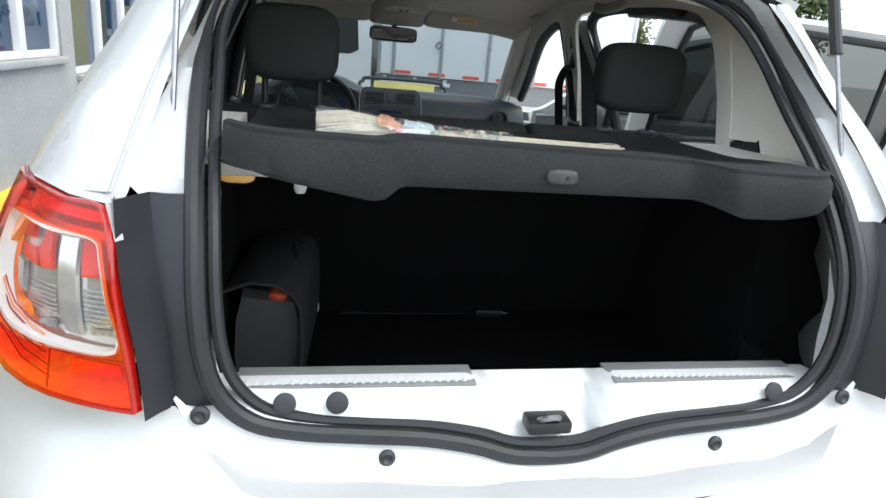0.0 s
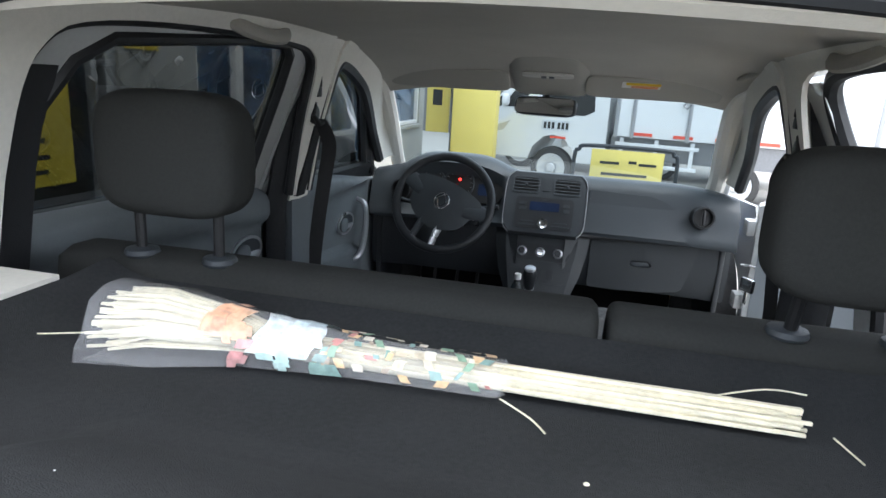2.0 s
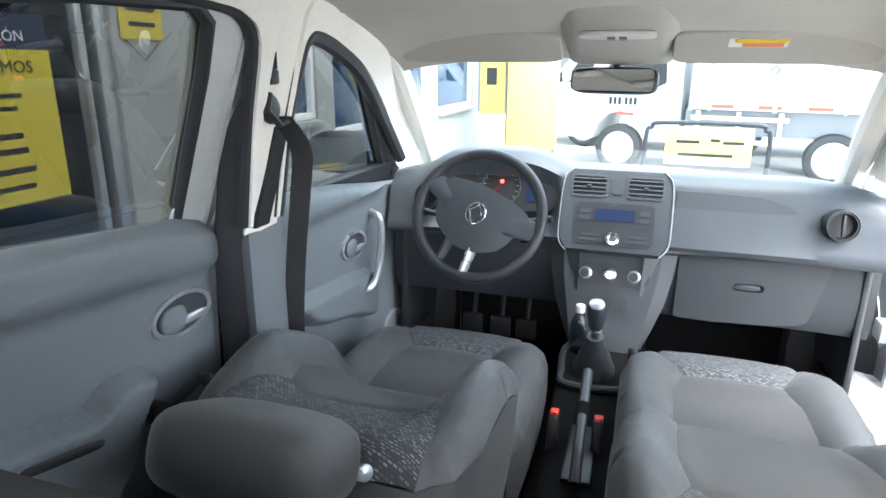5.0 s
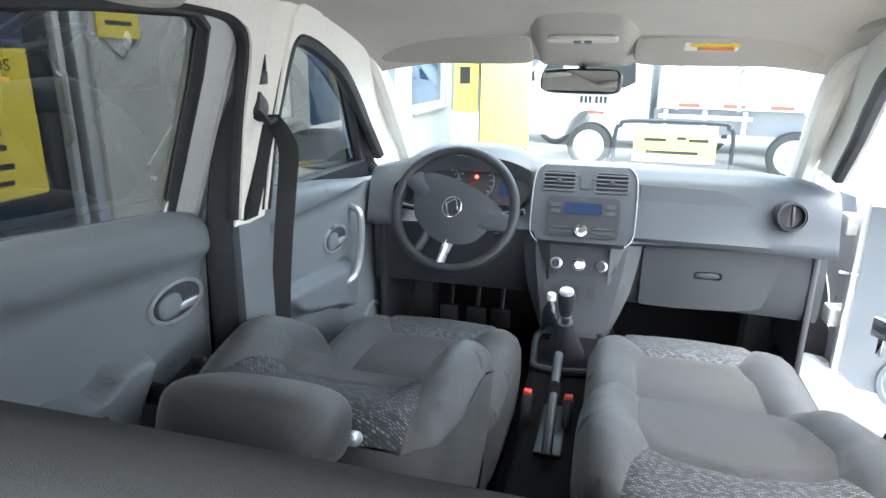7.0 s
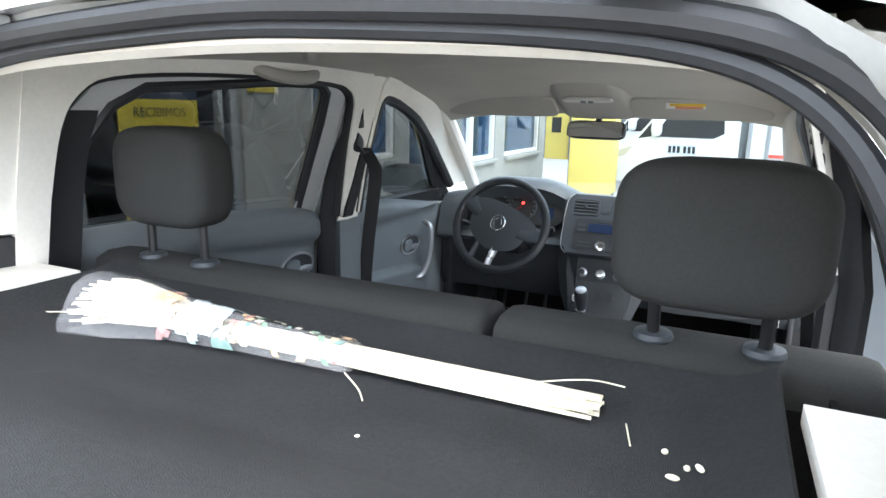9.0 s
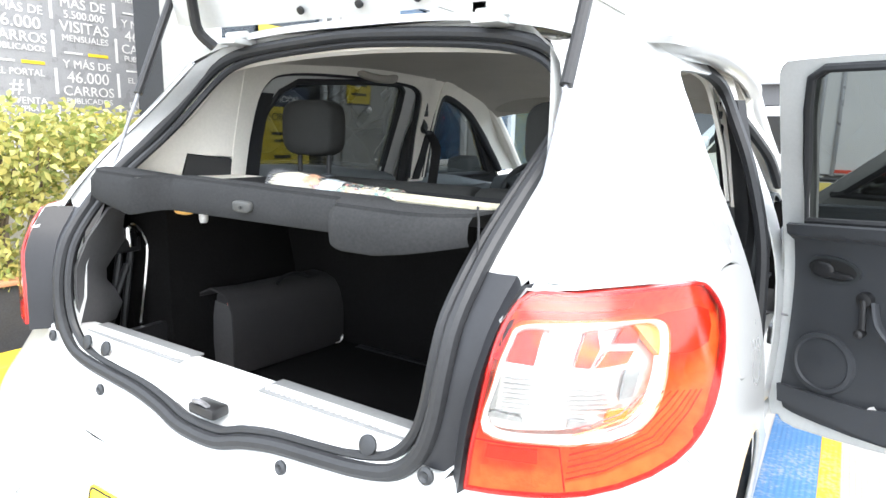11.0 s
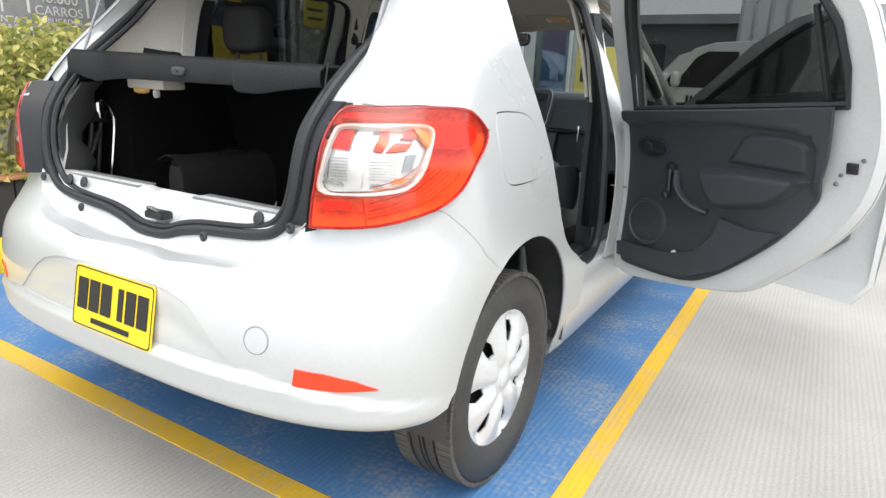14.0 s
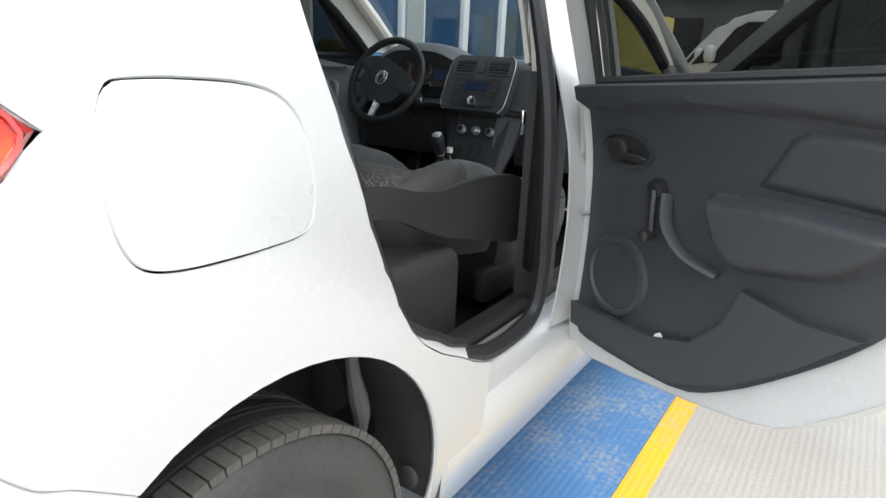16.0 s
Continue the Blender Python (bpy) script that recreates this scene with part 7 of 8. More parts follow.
def straw_broom():
    """A small broom of pale palm fibre in its printed wrapper."""
    fibre = material("pale_palm_fibre", (0.82, 0.76, 0.58), 0.55, vary=0.2, grain=40)
    broom = thing("straw_broom", "pale straw hand broom in a printed clear wrapper", "broom", at=(-.004, -.022, .002))
    rng = random.Random(8)
    for i in range(46):
        a, r = rng.uniform(0, 6.28), .019 * math.sqrt(rng.random())
        y, z = r * math.cos(a) * 1.3, r * math.sin(a) * .7
        bm = bmesh.new()
        end = .335 - rng.random() ** 2 * .12
        tube(bm, [(-.16, .722 + y * .7, 1.118 + z), (.1, .735 + y, 1.112 + z * .9), (end, .744 + y * 1.1, 1.108 + z * .8)], .0021, 4)
        part("stem", bm, fibre, broom)
    for i in range(250):
        a, r = rng.uniform(0, 6.28), math.sqrt(rng.random())
        y, z = r * math.cos(a), abs(r * math.sin(a))
        bm = bmesh.new()
        tip = -.362 + rng.random() ** 2 * .05
        tube(bm, [(-.15, .722 + y * .016, 1.115 + z * .012), (-.22, .722 + y * .03, 1.117 + z * .03), (-.30, .723 + y * .046, 1.114 + z * .045), (tip, .724 + y * .058 + rng.uniform(-.006, .006), 1.106 + z * .05)], .0018, 4)
        part("bristle", bm, fibre, broom)
    for pts in ([(.25, .76, 1.112), (.31, .785, 1.118), (.35, .79, 1.116)], [(.06, .70, 1.108), (.09, .68, 1.104), (.105, .665, 1.10)], [(.36, .74, 1.1), (.37, .70, 1.1)], [(-.45, .69, 1.102), (-.38, .70, 1.11)]):
        bm = bmesh.new()
        tube(bm, smoothed(pts, 4), .0009, 4)
        part("stray_fibre", bm, fibre, broom)
    for k, (x, y, z) in enumerate(((.41, .66, 1.1), (.40, .70, 1.1), (.42, .68, 1.1), (.43, .685, 1.1), (.14, .60, 1.098))):
        bm = bmesh.new()
        pillow(bm, (x, y, z + .002), (.012 if k in (0, 3) else .006, .006, .005), 2.2, pose(0, 0, 0, 0, 0, 40 * k), 8, 6)
        part("crumb", bm, fibre, broom)
    film = material("clear_wrapper", (0.9, 0.9, 0.92), 0.08, vary=0.05, alpha=0.16, coat=1.0)
    bm = bmesh.new()
    secs = []
    for x, ry, rz in ((-.36, .064, .052), (-.28, .055, .05), (-.20, .036, .036), (-.10, .028, .026), (.0, .027, .022), (.06, .024, .02)):
        secs.append([Vector((x + .004 * math.sin(5 * a), .723 + .2 * x * .06 + ry * math.cos(a) * (1 + .08 * math.sin(3 * a + x * 60)), 1.114 + rz * max(-.3, math.sin(a)) * (1 + .06 * math.sin(4 * a + x * 50)))) for a in np.linspace(0, 2 * math.pi, 21)[:-1]])
    loft(bm, secs, cap=False)
    w = part("wrapper", bm, film, broom, "crinkled clear wrapper")

    def on(x, a, d):
        t = np.interp(x, [-.36, -.28, -.20, -.10, 0, .06], [0, 1, 2, 3, 4, 5])
        ry = np.interp(t, range(6), [.064, .055, .036, .028, .027, .024]) + d
        rz = np.interp(t, range(6), [.052, .05, .036, .026, .022, .02]) + d
        return Vector((x, .723 + .012 * x + ry * math.cos(a), 1.114 + rz * max(-.3, math.sin(a))))
    blocks = [(-.235, -.198, 1.2, 2.9, (0.8, 0.30, 0.08)), (-.212, -.19, 2.5, 3.3, (0.55, 0.12, 0.10)), (-.188, -.118, .7, 3.0, (0.60, 0.74, 0.78)), (-.18, -.15, 2.6, 3.3, (0.35, 0.55, 0.5)), (-.122, -.10, 2.3, 3.3, (0.05, 0.20, 0.15))]
    prints = []
    for x0, x1, a0, a1, c in blocks:
        for k in range(14 if a1 - a0 > 1 else 5):
            x, a = rng.uniform(x0, x1 - .01), rng.uniform(a0, a1 - .2)
            f = rng.uniform(.7, 1.2)
            prints.append((x, x + rng.uniform(.008, .022), a, a + rng.uniform(.15, .5), tuple(min(1, f * v + .05) for v in c)))
    prints += [(-.186, -.124, .9, 2.9, (0.74, 0.80, 0.82)), (-.232, -.200, 1.5, 2.6, (0.85, 0.42, 0.18))]
    tones = [(0.62, 0.5, 0.3), (0.75, 0.45, 0.15), (0.12, 0.3, 0.14), (0.5, 0.1, 0.06), (0.8, 0.72, 0.55), (0.3, 0.2, 0.1), (0.08, 0.25, 0.2)]
    for k in range(60):
        x, a = rng.uniform(-.112, .045), rng.uniform(.7, 3.0)
        prints.append((x, x + rng.uniform(.004, .012), a, a + rng.uniform(.12, .4), tones[k % 7]))
    for x0, x1, a0, a1, c in prints:
        bm = bmesh.new()
        lift = .0012 if x1 - x0 > .028 else rng.uniform(.0018, .0034)
        sheet(bm, lambda x, a: on(x + .006 * math.sin(3 * a + x0 * 90), a, lift), np.linspace(x0, x1, 4), np.linspace(a0, a1, 9 if a1 - a0 > 1 else 4))
        part("print", bm, material("wrapper_print", tuple(.7 * v + .2 for v in c), 0.15, vary=0.3, grain=90, coat=.5), w)


def tool_bag():
    bag = thing("tool_bag", "dark grey cloth tool bag with a folded flap", "bag", at=(-.418, .69, .60))
    m = pose(-.022, 0, 0, 0, 0, -5)

    def g(secs):
        return [[m @ Vector(p) for p in s] for s in secs]
    bm = bmesh.new()
    secs = []
    for y, w, h in ((-.118, .060, .0), (.0, .064, .0), (.14, .064, .005), (.246, .060, .0)):
        secs.append([(-w, y, .004), (w, y, .004), (w + .006, y, .07), (w + .002, y, .15), (w - .012, y, .205 + h), (-w + .012, y, .215 + h), (-w - .002, y, .15), (-w - .006, y, .07)])
    loft(bm, g(secs))
    part("bag_body", bm, "bag", bag, smooth=40)
    part("end_panel", panel([(-.060, .006), (.060, .006), (.066, .07), (.062, .15), (.05, .192), (-.05, .196), (-.062, .15), (-.066, .07)], lambda u, v: m @ Vector((u, -.124, v)), .006, step=.05), "bag_end", bag)
    bm = bmesh.new()
    flap = []
    for y in np.linspace(-.150, .250, 11):
        lift = .02 * max(0, -y - .08) * 4
        flap.append([(-.110, y, .172 + lift), (-.082, y, .214 + lift), (-.03, y, .235 + lift * 1.2), (.02, y, .232 + lift), (.056, y, .216), (.071, y, .185), (.075, y, .10), (.072, y, .012)])
    rows = g(flap)
    r2 = [[bm.verts.new(p) for p in s] for s in rows]
    for a, b in zip(r2, r2[1:]):
        for i in range(7):
            bm.faces.new((a[i], a[i + 1], b[i + 1], b[i]))
    thicken(bm, .006)
    part("flap", bm, "bag", bag, smooth=60)
    bm = bmesh.new()
    pillow(bm, m @ Vector((.02, -.10, .198)), (.05, .05, .03), 2.4)
    part("red_tool", bm, material("red_tool_plastic", (0.55, 0.08, 0.02), 0.4), bag)
    bm = bmesh.new()
    tube(bm, smoothed([m @ Vector(p) for p in ((.04, .02, .235), (.03, .06, .25), (.03, .10, .25), (.04, .14, .235))], 5), .006, 6)
    part("carry_handle", bm, "belt", bag)


def car_jack():
    jack = thing("car_jack", "dark scissor jack with a bright steel crank rod", "jack", at=(-.61, .40, .62))
    bm = bmesh.new()
    box(bm, (-.03, -.09, 0), (.015, .0, .05), .006)
    part("jack_base", bm, "black", jack)
    bm = bmesh.new()
    box(bm, (-.02, -.05, .33), (.02, .02, .37), .008)
    part("jack_top", bm, "black", jack)
    for a, b in (((0, -.085, .05), (0, -.03, .34)), ((0, -.05, .05), (0, .0, .34)), ((.012, -.10, .12), (.012, -.02, .30))):
        bm = bmesh.new()
        tube(bm, [a, b], .009, 8)
        part("jack_arm", bm, "black", jack)
    bm = bmesh.new()
    lathe(bm, [(.022, 0), (.024, .02), (.02, .05), (.01, .055)], 16, Matrix.Translation((0, -.005, .345)))
    part("jack_head", bm, "chrome", jack)
    bm = bmesh.new()
    lathe(bm, [(.02, -.01), (.024, .0), (.02, .01)], 14, Matrix.Translation((.012, -.075, .19)) @ pose(0, 0, 0, 0, 90))
    part("nut", bm, "chrome", jack)
    bm = bmesh.new()
    tube(bm, smoothed([(0, .0, .40), (.0, .02, .395), (.0, .04, .36), (.0, .042, .30), (.0, .0, .06), (.0, -.005, .0)], 4), .0065, 8)
    part("crank_rod", bm, "chrome", jack)


def small_things():
    cap = thing("jar_lid", "pale round lid standing on the boot carpet", "lid", at=(-.366, .922, .60))
    bm = bmesh.new()
    lathe(bm, [(.022, 0), (.023, .006), (.018, .009), (.002, .009)], 24, Matrix.Translation((0, 0, .024)) @ pose(0, 0, 0, 72, 0, 35))
    part("lid_disc", bm, "trim", cap)
    bottle = thing("water_bottle", "small clear bottle with a white cap", "bottle", at=(-.070, 2.435, .570))
    bm = bmesh.new()
    lathe(bm, [(.024, 0), (.026, .01), (.026, .08), (.018, .105), (.011, .115), (.011, .125)], 20)
    part("bottle_body", bm, "screen_glass", bottle)
    bm = bmesh.new()
    lathe(bm, [(.0125, .122), (.0135, .126), (.0135, .142), (.011, .145)], 18)
    part("bottle_cap", bm, "white_plastic", bottle)
    buckle = thing("seat_belt_buckle", "black rear belt buckle with a steel tongue", "buckle", at=(.13, .925, .60))
    bm = bmesh.new()
    box(bm, (-.05, -.02, .0), (.03, .015, .022), .006)
    part("buckle_body", bm, "black", buckle)
    bm = bmesh.new()
    box(bm, (.03, -.01, .006), (.055, .01, .011), .002)
    part("tongue", bm, "chrome", buckle)
    bm = bmesh.new()
    box(bm, (-.42, .0, .001), (-.05, .028, .004), .001)
    part("webbing", bm, "belt", buckle)


parcel_shelf()
straw_broom()
tool_bag()
car_jack()
small_things()
# ---- surroundings ----
def shop_front():
    """Shop wall beside the bay: glass door with posters, pier, windows with blue film."""
    wallm = material("grey_rendered_wall", (0.33, 0.33, 0.31), 0.85, vary=0.15, grain=3, bump=0.5, fine=40)
    alu = material("aluminium_frame", (0.45, 0.46, 0.47), 0.35, 0.6, vary=0.06)
    blue = material("blue_window_film", (0.17, 0.40, 0.58), 0.25, vary=0.3, grain=2.2, coat=.5)
    navy = material("navy_sign", (0.02, 0.03, 0.06), 0.4, vary=0.1)
    yel = material("yellow_poster", (0.55, 0.43, 0.035), 0.5, vary=0.08)
    # near-black colour gives the shade of the unlit room behind the glass
    dark = material("shop_inside_shade", (0.03, 0.032, 0.035), 0.9, vary=0.3, grain=2)
    X = -2.35

    def wall(name, y0, y1, z0, z1, mat=wallm, x0=X - .25, x1=X):
        bm = bmesh.new()
        box(bm, (x0, y0, z0), (x1, y1, z1))
        return part(name, bm, mat, category="wall", kind="structure", label="grey rendered shop wall beside the bay, inner walls dark for shade", smooth=0)
    wall("wall_west_1", 3.18, 3.88, 0, 3.2)
    wall("wall_west_2", 3.88, 5.10, 0, .96)
    wall("wall_west_3", 5.10, 5.36, 0, 3.2)
    wall("wall_west_4", 5.36, 9.65, 0, .80)
    wall("wall_west_5", 3.88, 9.65, 2.4, 3.2)
    wall("wall_west_6", 9.65, 9.95, 0, 3.2)
    wall("wall_west_9", 7.7, 8.05, .80, 2.4)
    wall("wall_west_7", 2.05, 3.18, 2.45, 3.2)
    wall("wall_west_8", 1.85, 2.05, 0, 3.2)
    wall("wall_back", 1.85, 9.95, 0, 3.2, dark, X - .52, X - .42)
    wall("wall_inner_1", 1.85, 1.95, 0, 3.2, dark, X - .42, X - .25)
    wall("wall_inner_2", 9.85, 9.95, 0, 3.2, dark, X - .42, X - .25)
    bm = bmesh.new()
    box(bm, (X - .52, 1.85, 3.2), (X + .02, 9.95, 3.4))
    part("shop_roof", bm, wallm, label="flat concrete shop roof", category="roof", kind="structure", smooth=0)
    # glass door
    door = thing("glass_door", "dark glazed shop door with yellow posters", "door", at=(X, 2.6, 0), kind="structure")
    for y0, y1, z0, z1 in ((-.55, -.49, 0, 2.45), (.50, .58, 0, 2.45), (-.49, .50, 2.38, 2.45), (-.49, .50, 0, .12), (.40, .44, .12, 2.38)):
        bm = bmesh.new()
        box(bm, (-.10, y0, z0), (-.02, y1, z1), .004)
        part("door_frame", bm, alu, door)
    bm = bmesh.new()
    box(bm, (-.066, -.49, .12), (-.06, .40, 2.38))
    part("door_glass", bm, "shop_glass", door)
    # added dark sheet for the shade behind the door glass
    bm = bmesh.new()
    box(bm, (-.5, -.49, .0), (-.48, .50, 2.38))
    part("inside_shade_sheet", bm, dark, door)
    bm = bmesh.new()
    tube(bm, [(.0, .36, 1.0), (.03, .36, 1.02), (.03, .36, 1.3), (.0, .36, 1.32)], .012, 8)
    part("door_pull", bm, "steel", door)
    # posters
    def poster(name, label, y0, y1, z0, z1, mat, lines, x=X - .045, ink="ink"):
        p = thing(name, label, "poster", at=(x, (y0 + y1) / 2, z0))
        h, w = z1 - z0, (y1 - y0) / 2
        bm = bmesh.new()
        box(bm, (0, -w, 0), (.004, w, h))
        part("sheet", bm, mat, p, smooth=0)
        for text, z, size in lines:
            m = flat_on((.006, 0, z), (0, 1, 0), (0, 0, 1))
            if text.startswith("|"):
                bm = bmesh.new()
                k = len(text) / 2 * size * .55
                box(bm, (.004, -min(k, w * .9), z - size * .3), (.0055, min(k, w * .9), z + size * .3))
                part("text_bar", bm, ink, p)
            else:
                lettering("lettering", text, size, m, ink, p, .0005)
        return p
    poster("poster", "yellow notice sheet with dark print on the shop door", 2.34, 2.86, .80, 1.42, yel, [("RECIBIMOS", .55, .07), ("||||||||||||", .44, .03), ("|||||||||", .39, .03), ("|||||||", .28, .04), ("||||||||", .22, .04), ("||||||||||", .14, .04), ("||||||||||", .07, .035)])
    poster("poster", "navy strip with the word ATENCION on the shop door", 2.34, 2.86, 1.42, 1.56, navy, [("ATENCIÓN", .05, .06)], ink="white_plastic")
    poster("poster", "yellow notice sheet high on the shop door", 2.42, 2.62, 1.6, 1.95, yel, [("|||||||", .2, .03), ("|||||", .12, .03)])
    poster("poster", "yellow hanging notice on the grey pier", 3.22, 3.50, 1.48, 1.88, yel, [("|||||", .34, .03), ("|||||", .28, .04), ("|||||||", .22, .04), ("||||||||||", .14, .035), ("|||||||||", .07, .035)], x=X + .008)
    bm = bmesh.new()
    tube(bm, [(X + .01, 3.24, 1.48), (X + .01, 3.36, 1.38), (X + .01, 3.48, 1.48)], .003, 5)
    part("poster_string", bm, "ink", label="thin dark string under the hanging notice", category="string")
    # windows
    k = 1
    for y0, y1, z0 in ((3.88, 4.45, .96), (4.45, 5.10, .96), (5.36, 6.15, .80), (6.15, 6.95, .80), (6.95, 7.7, .80), (8.05, 9.65, .80)):
        w = thing("window_%d" % k, "shop window with faded blue film in a pale frame", "window", at=(X, (y0 + y1) / 2, z0), kind="structure")
        k += 1
        h, d = 2.4 - z0, (y1 - y0) / 2
        for a in ((-d, -d + .05, 0, h), (d - .05, d, 0, h), (-d + .05, d - .05, 0, .05), (-d + .05, d - .05, h - .05, h)):
            bm = bmesh.new()
            box(bm, (-.12, a[0], a[2]), (-.02, a[1], a[3]), .005)
            part("window_frame", bm, "white_plastic", w)
        bm = bmesh.new()
        box(bm, (-.075, -d + .05, .05), (-.07, d - .05, h - .05))
        part("pane", bm, "shop_glass", w)
        bm = bmesh.new()
        box(bm, (-.095, -d + .05, .05), (-.09, d - .05, h - .05))
        part("blue_film", bm, blue, w)
        bm = bmesh.new()
        box(bm, (-.02, -d, -.05), (.05, d, 0), .008)
        part("window_sill", bm, wallm, w)
    for text, z in (("PROHIBIDO", 1.38), ("PARQUEAR", 1.27)):
        sign = lettering("window_lettering", text, .10, flat_on((X - .064, 4.50, z), (0, 1, 0), (0, 0, 1)), navy, None, .0008)
        tagged(sign, "dark letters on the blue window film", "lettering")


def leaf_mass(name, label, boxes, mat, seed, size=.05, group=""):
    """A crown of many leaves, as one mesh."""
    rng = random.Random(seed)
    verts, faces = [], []
    for c, s, count in boxes:
        for i in range(count):
            while True:
                q = Vector((rng.uniform(-1, 1), rng.uniform(-1, 1), rng.uniform(-1, 1)))
                if .15 < q.length < 1:
                    break
            n = noise.noise(q * 2.5 + Vector((seed, 0, 0)))
            q = q * (1 + .35 * n)
            p = Vector(c) + Vector((q.x * s[0], q.y * s[1], q.z * s[2]))
            d = Vector((rng.uniform(-1, 1), rng.uniform(-1, 1), rng.uniform(-.7, .9))).normalized()
            u = d.orthogonal().normalized()
            l, w = size * rng.uniform(.6, 1.3), size * rng.uniform(.2, .36)
            k = len(verts)
            bend = Vector((0, 0, -l * .25))
            verts += [p, p + d * l * .5 + u * w, p + d * l + bend, p + d * l * .5 - u * w]
            faces.append((k, k + 1, k + 2, k + 3))
    me = bpy.data.meshes.new(name)
    me.from_pydata([tuple(v) for v in verts], [], faces)
    me.materials.append(mat)
    return me


def leaf_material(name, a, b):
    m = bpy.data.materials.new(name)
    m.use_nodes = True
    n, l = m.node_tree.nodes, m.node_tree.links
    g, r, bs = n.new("ShaderNodeNewGeometry"), n.new("ShaderNodeMix"), n["Principled BSDF"]
    r.data_type = "RGBA"
    r.inputs["A"].default_value, r.inputs["B"].default_value = (*a, 1), (*b, 1)
    l.new(g.outputs["Random Per Island"], r.inputs["Factor"])
    l.new(r.outputs["Result"], bs.inputs["Base Color"])
    bs.inputs["Roughness"].default_value = 0.5
    tr, mx = n.new("ShaderNodeBsdfTranslucent"), n.new("ShaderNodeMixShader")
    l.new(r.outputs["Result"], tr.inputs["Color"])
    mx.inputs[0].default_value = .35
    l.new(bs.outputs[0], mx.inputs[1])
    l.new(tr.outputs[0], mx.inputs[2])
    l.new(mx.outputs[0], n["Material Output"].inputs["Surface"])
    return m


def hedge():
    leaf = leaf_material("yellow_green_leaves", (0.20, 0.26, 0.06), (0.66, 0.58, 0.20))
    planter = material("dark_planter_boards", (0.035, 0.035, 0.037), 0.8, vary=0.3, grain=10, bump=0.5, random_piece=.25)
    box_thing = thing("planter_box", "long dark boarded planter behind the yellow kerb", "planter", at=(-2.86, .6, 0))
    for k in range(16):
        y = -2.4 + k * .235
        bm = bmesh.new()
        box(bm, (.20, y, 0), (.235, y + .225, .44), .006, 1)
        part("board", bm, planter, box_thing)
    bm = bmesh.new()
    box(bm, (-.30, -2.4, 0), (.20, 1.36, .40))
    part("soil_box", bm, planter, box_thing)
    bm = bmesh.new()
    box(bm, (.12, -2.42, .441), (.26, 1.38, .465), .006)
    part("rim", bm, material("terracotta_rim", (0.38, 0.18, 0.09), 0.8, vary=0.2), box_thing)
    bark = material("brown_stem", (0.16, 0.12, 0.08), 0.85)
    rng = random.Random(3)
    for k in range(7):
        y = -1.7 + k * .54
        bush = thing("hedge_bush", "yellow-green leafy hedge bush with bare lower stems", "bush", "hedge in the planter", at=(-2.86, y, .40))
        me = leaf_mass("crown", "", [((0, 0, .74), (.32, .37, .25), 1500), ((.05, .1, .48), (.22, .26, .15), 520), ((-.03, -.1, .24), (.2, .22, .16), 260), ((.08, .05, .08), (.2, .26, .1), 420)], leaf, k, .056)
        ob = new("crown", me)
        ob.parent = bush
        for i in range(6):
            a = rng.uniform(-.12, .12)
            bm = bmesh.new()
            tube(bm, smoothed([(a * .6, a, 0), (a + rng.uniform(-.05, .05), a * 1.2, .3), (a * 1.6, a * 1.8 + rng.uniform(-.1, .1), .75)], 3), [.011] * 3 + [.008] * 3 + [.005], 5)
            part("stem", bm, bark, bush)
    # black advertising board behind, its base raised to grey to paint in glare
    board = thing("advert_board", "black advertising boards greyed for glare, with white lettering, behind the hedge", "sign", at=(-3.9, .6, 0))
    bm = bmesh.new()
    box(bm, (-.06, .3, .3), (0, 2.45, 3.0))
    part("back_board", bm, material("glare_grey_board", (0.30, 0.30, 0.305), 0.3, vary=0.15), board, smooth=0)
    tiles = [["EL PORTAL", "#1", "EN VENTA", "Y COMPRA DE", "CARROS"], ["MÁS DE", "5.500.000", "VISITAS", "MENSUALES"], ["Y MÁS DE", "46.000", "CARROS", "PUBLICADOS"]]
    sizes = [[.062, .145, .066, .055, .078], [.098, .075, .11, .064], [.082, .115, .098, .058]]
    for iy in range(-2, 3):
        y0 = 1.50 + iy * .46
        for iz in range(5):
            odd = (iy + 1) % 2
            z = 2.78 - iz * .435 + (.09 if odd else 0)
            k = (iz + (2 if odd else 0)) % 3
            zz = z + .17
            for text, size in zip(tiles[k], sizes[k]):
                zz -= size * .5
                lettering("lettering", text, size, flat_on((.004, y0, zz), (0, 1, 0), (0, 0, 1)), "white_plastic", board, .001)
                zz -= size * .42
            bm = bmesh.new()
            box(bm, (.002, y0 - .16, z + .205), (.004, y0 - .03, z + .218))
            part("white_bar", bm, "white_plastic", board)
            bm = bmesh.new()
            box(bm, (.002, y0 + .01, z + .20), (.004, y0 + .16, z + .222))
            part("yellow_bar", bm, "kerb", board)
        for i in range(9):
            bm = bmesh.new()
            box(bm, (.002, y0 + .22, .7 + i * .26), (.004, y0 + .24, .88 + i * .26))
            part("web_bar", bm, "white_plastic", board)
    # rail and low wall seen between the stems
    bm = bmesh.new()
    box(bm, (-3.85, -3.6, 0), (-3.6, 1.85, .95))
    part("wall_low", bm, material("pale_low_wall", (0.45, 0.43, 0.37), 0.85, vary=0.2, grain=3), label="pale low wall behind the hedge", category="wall", kind="structure", smooth=0)


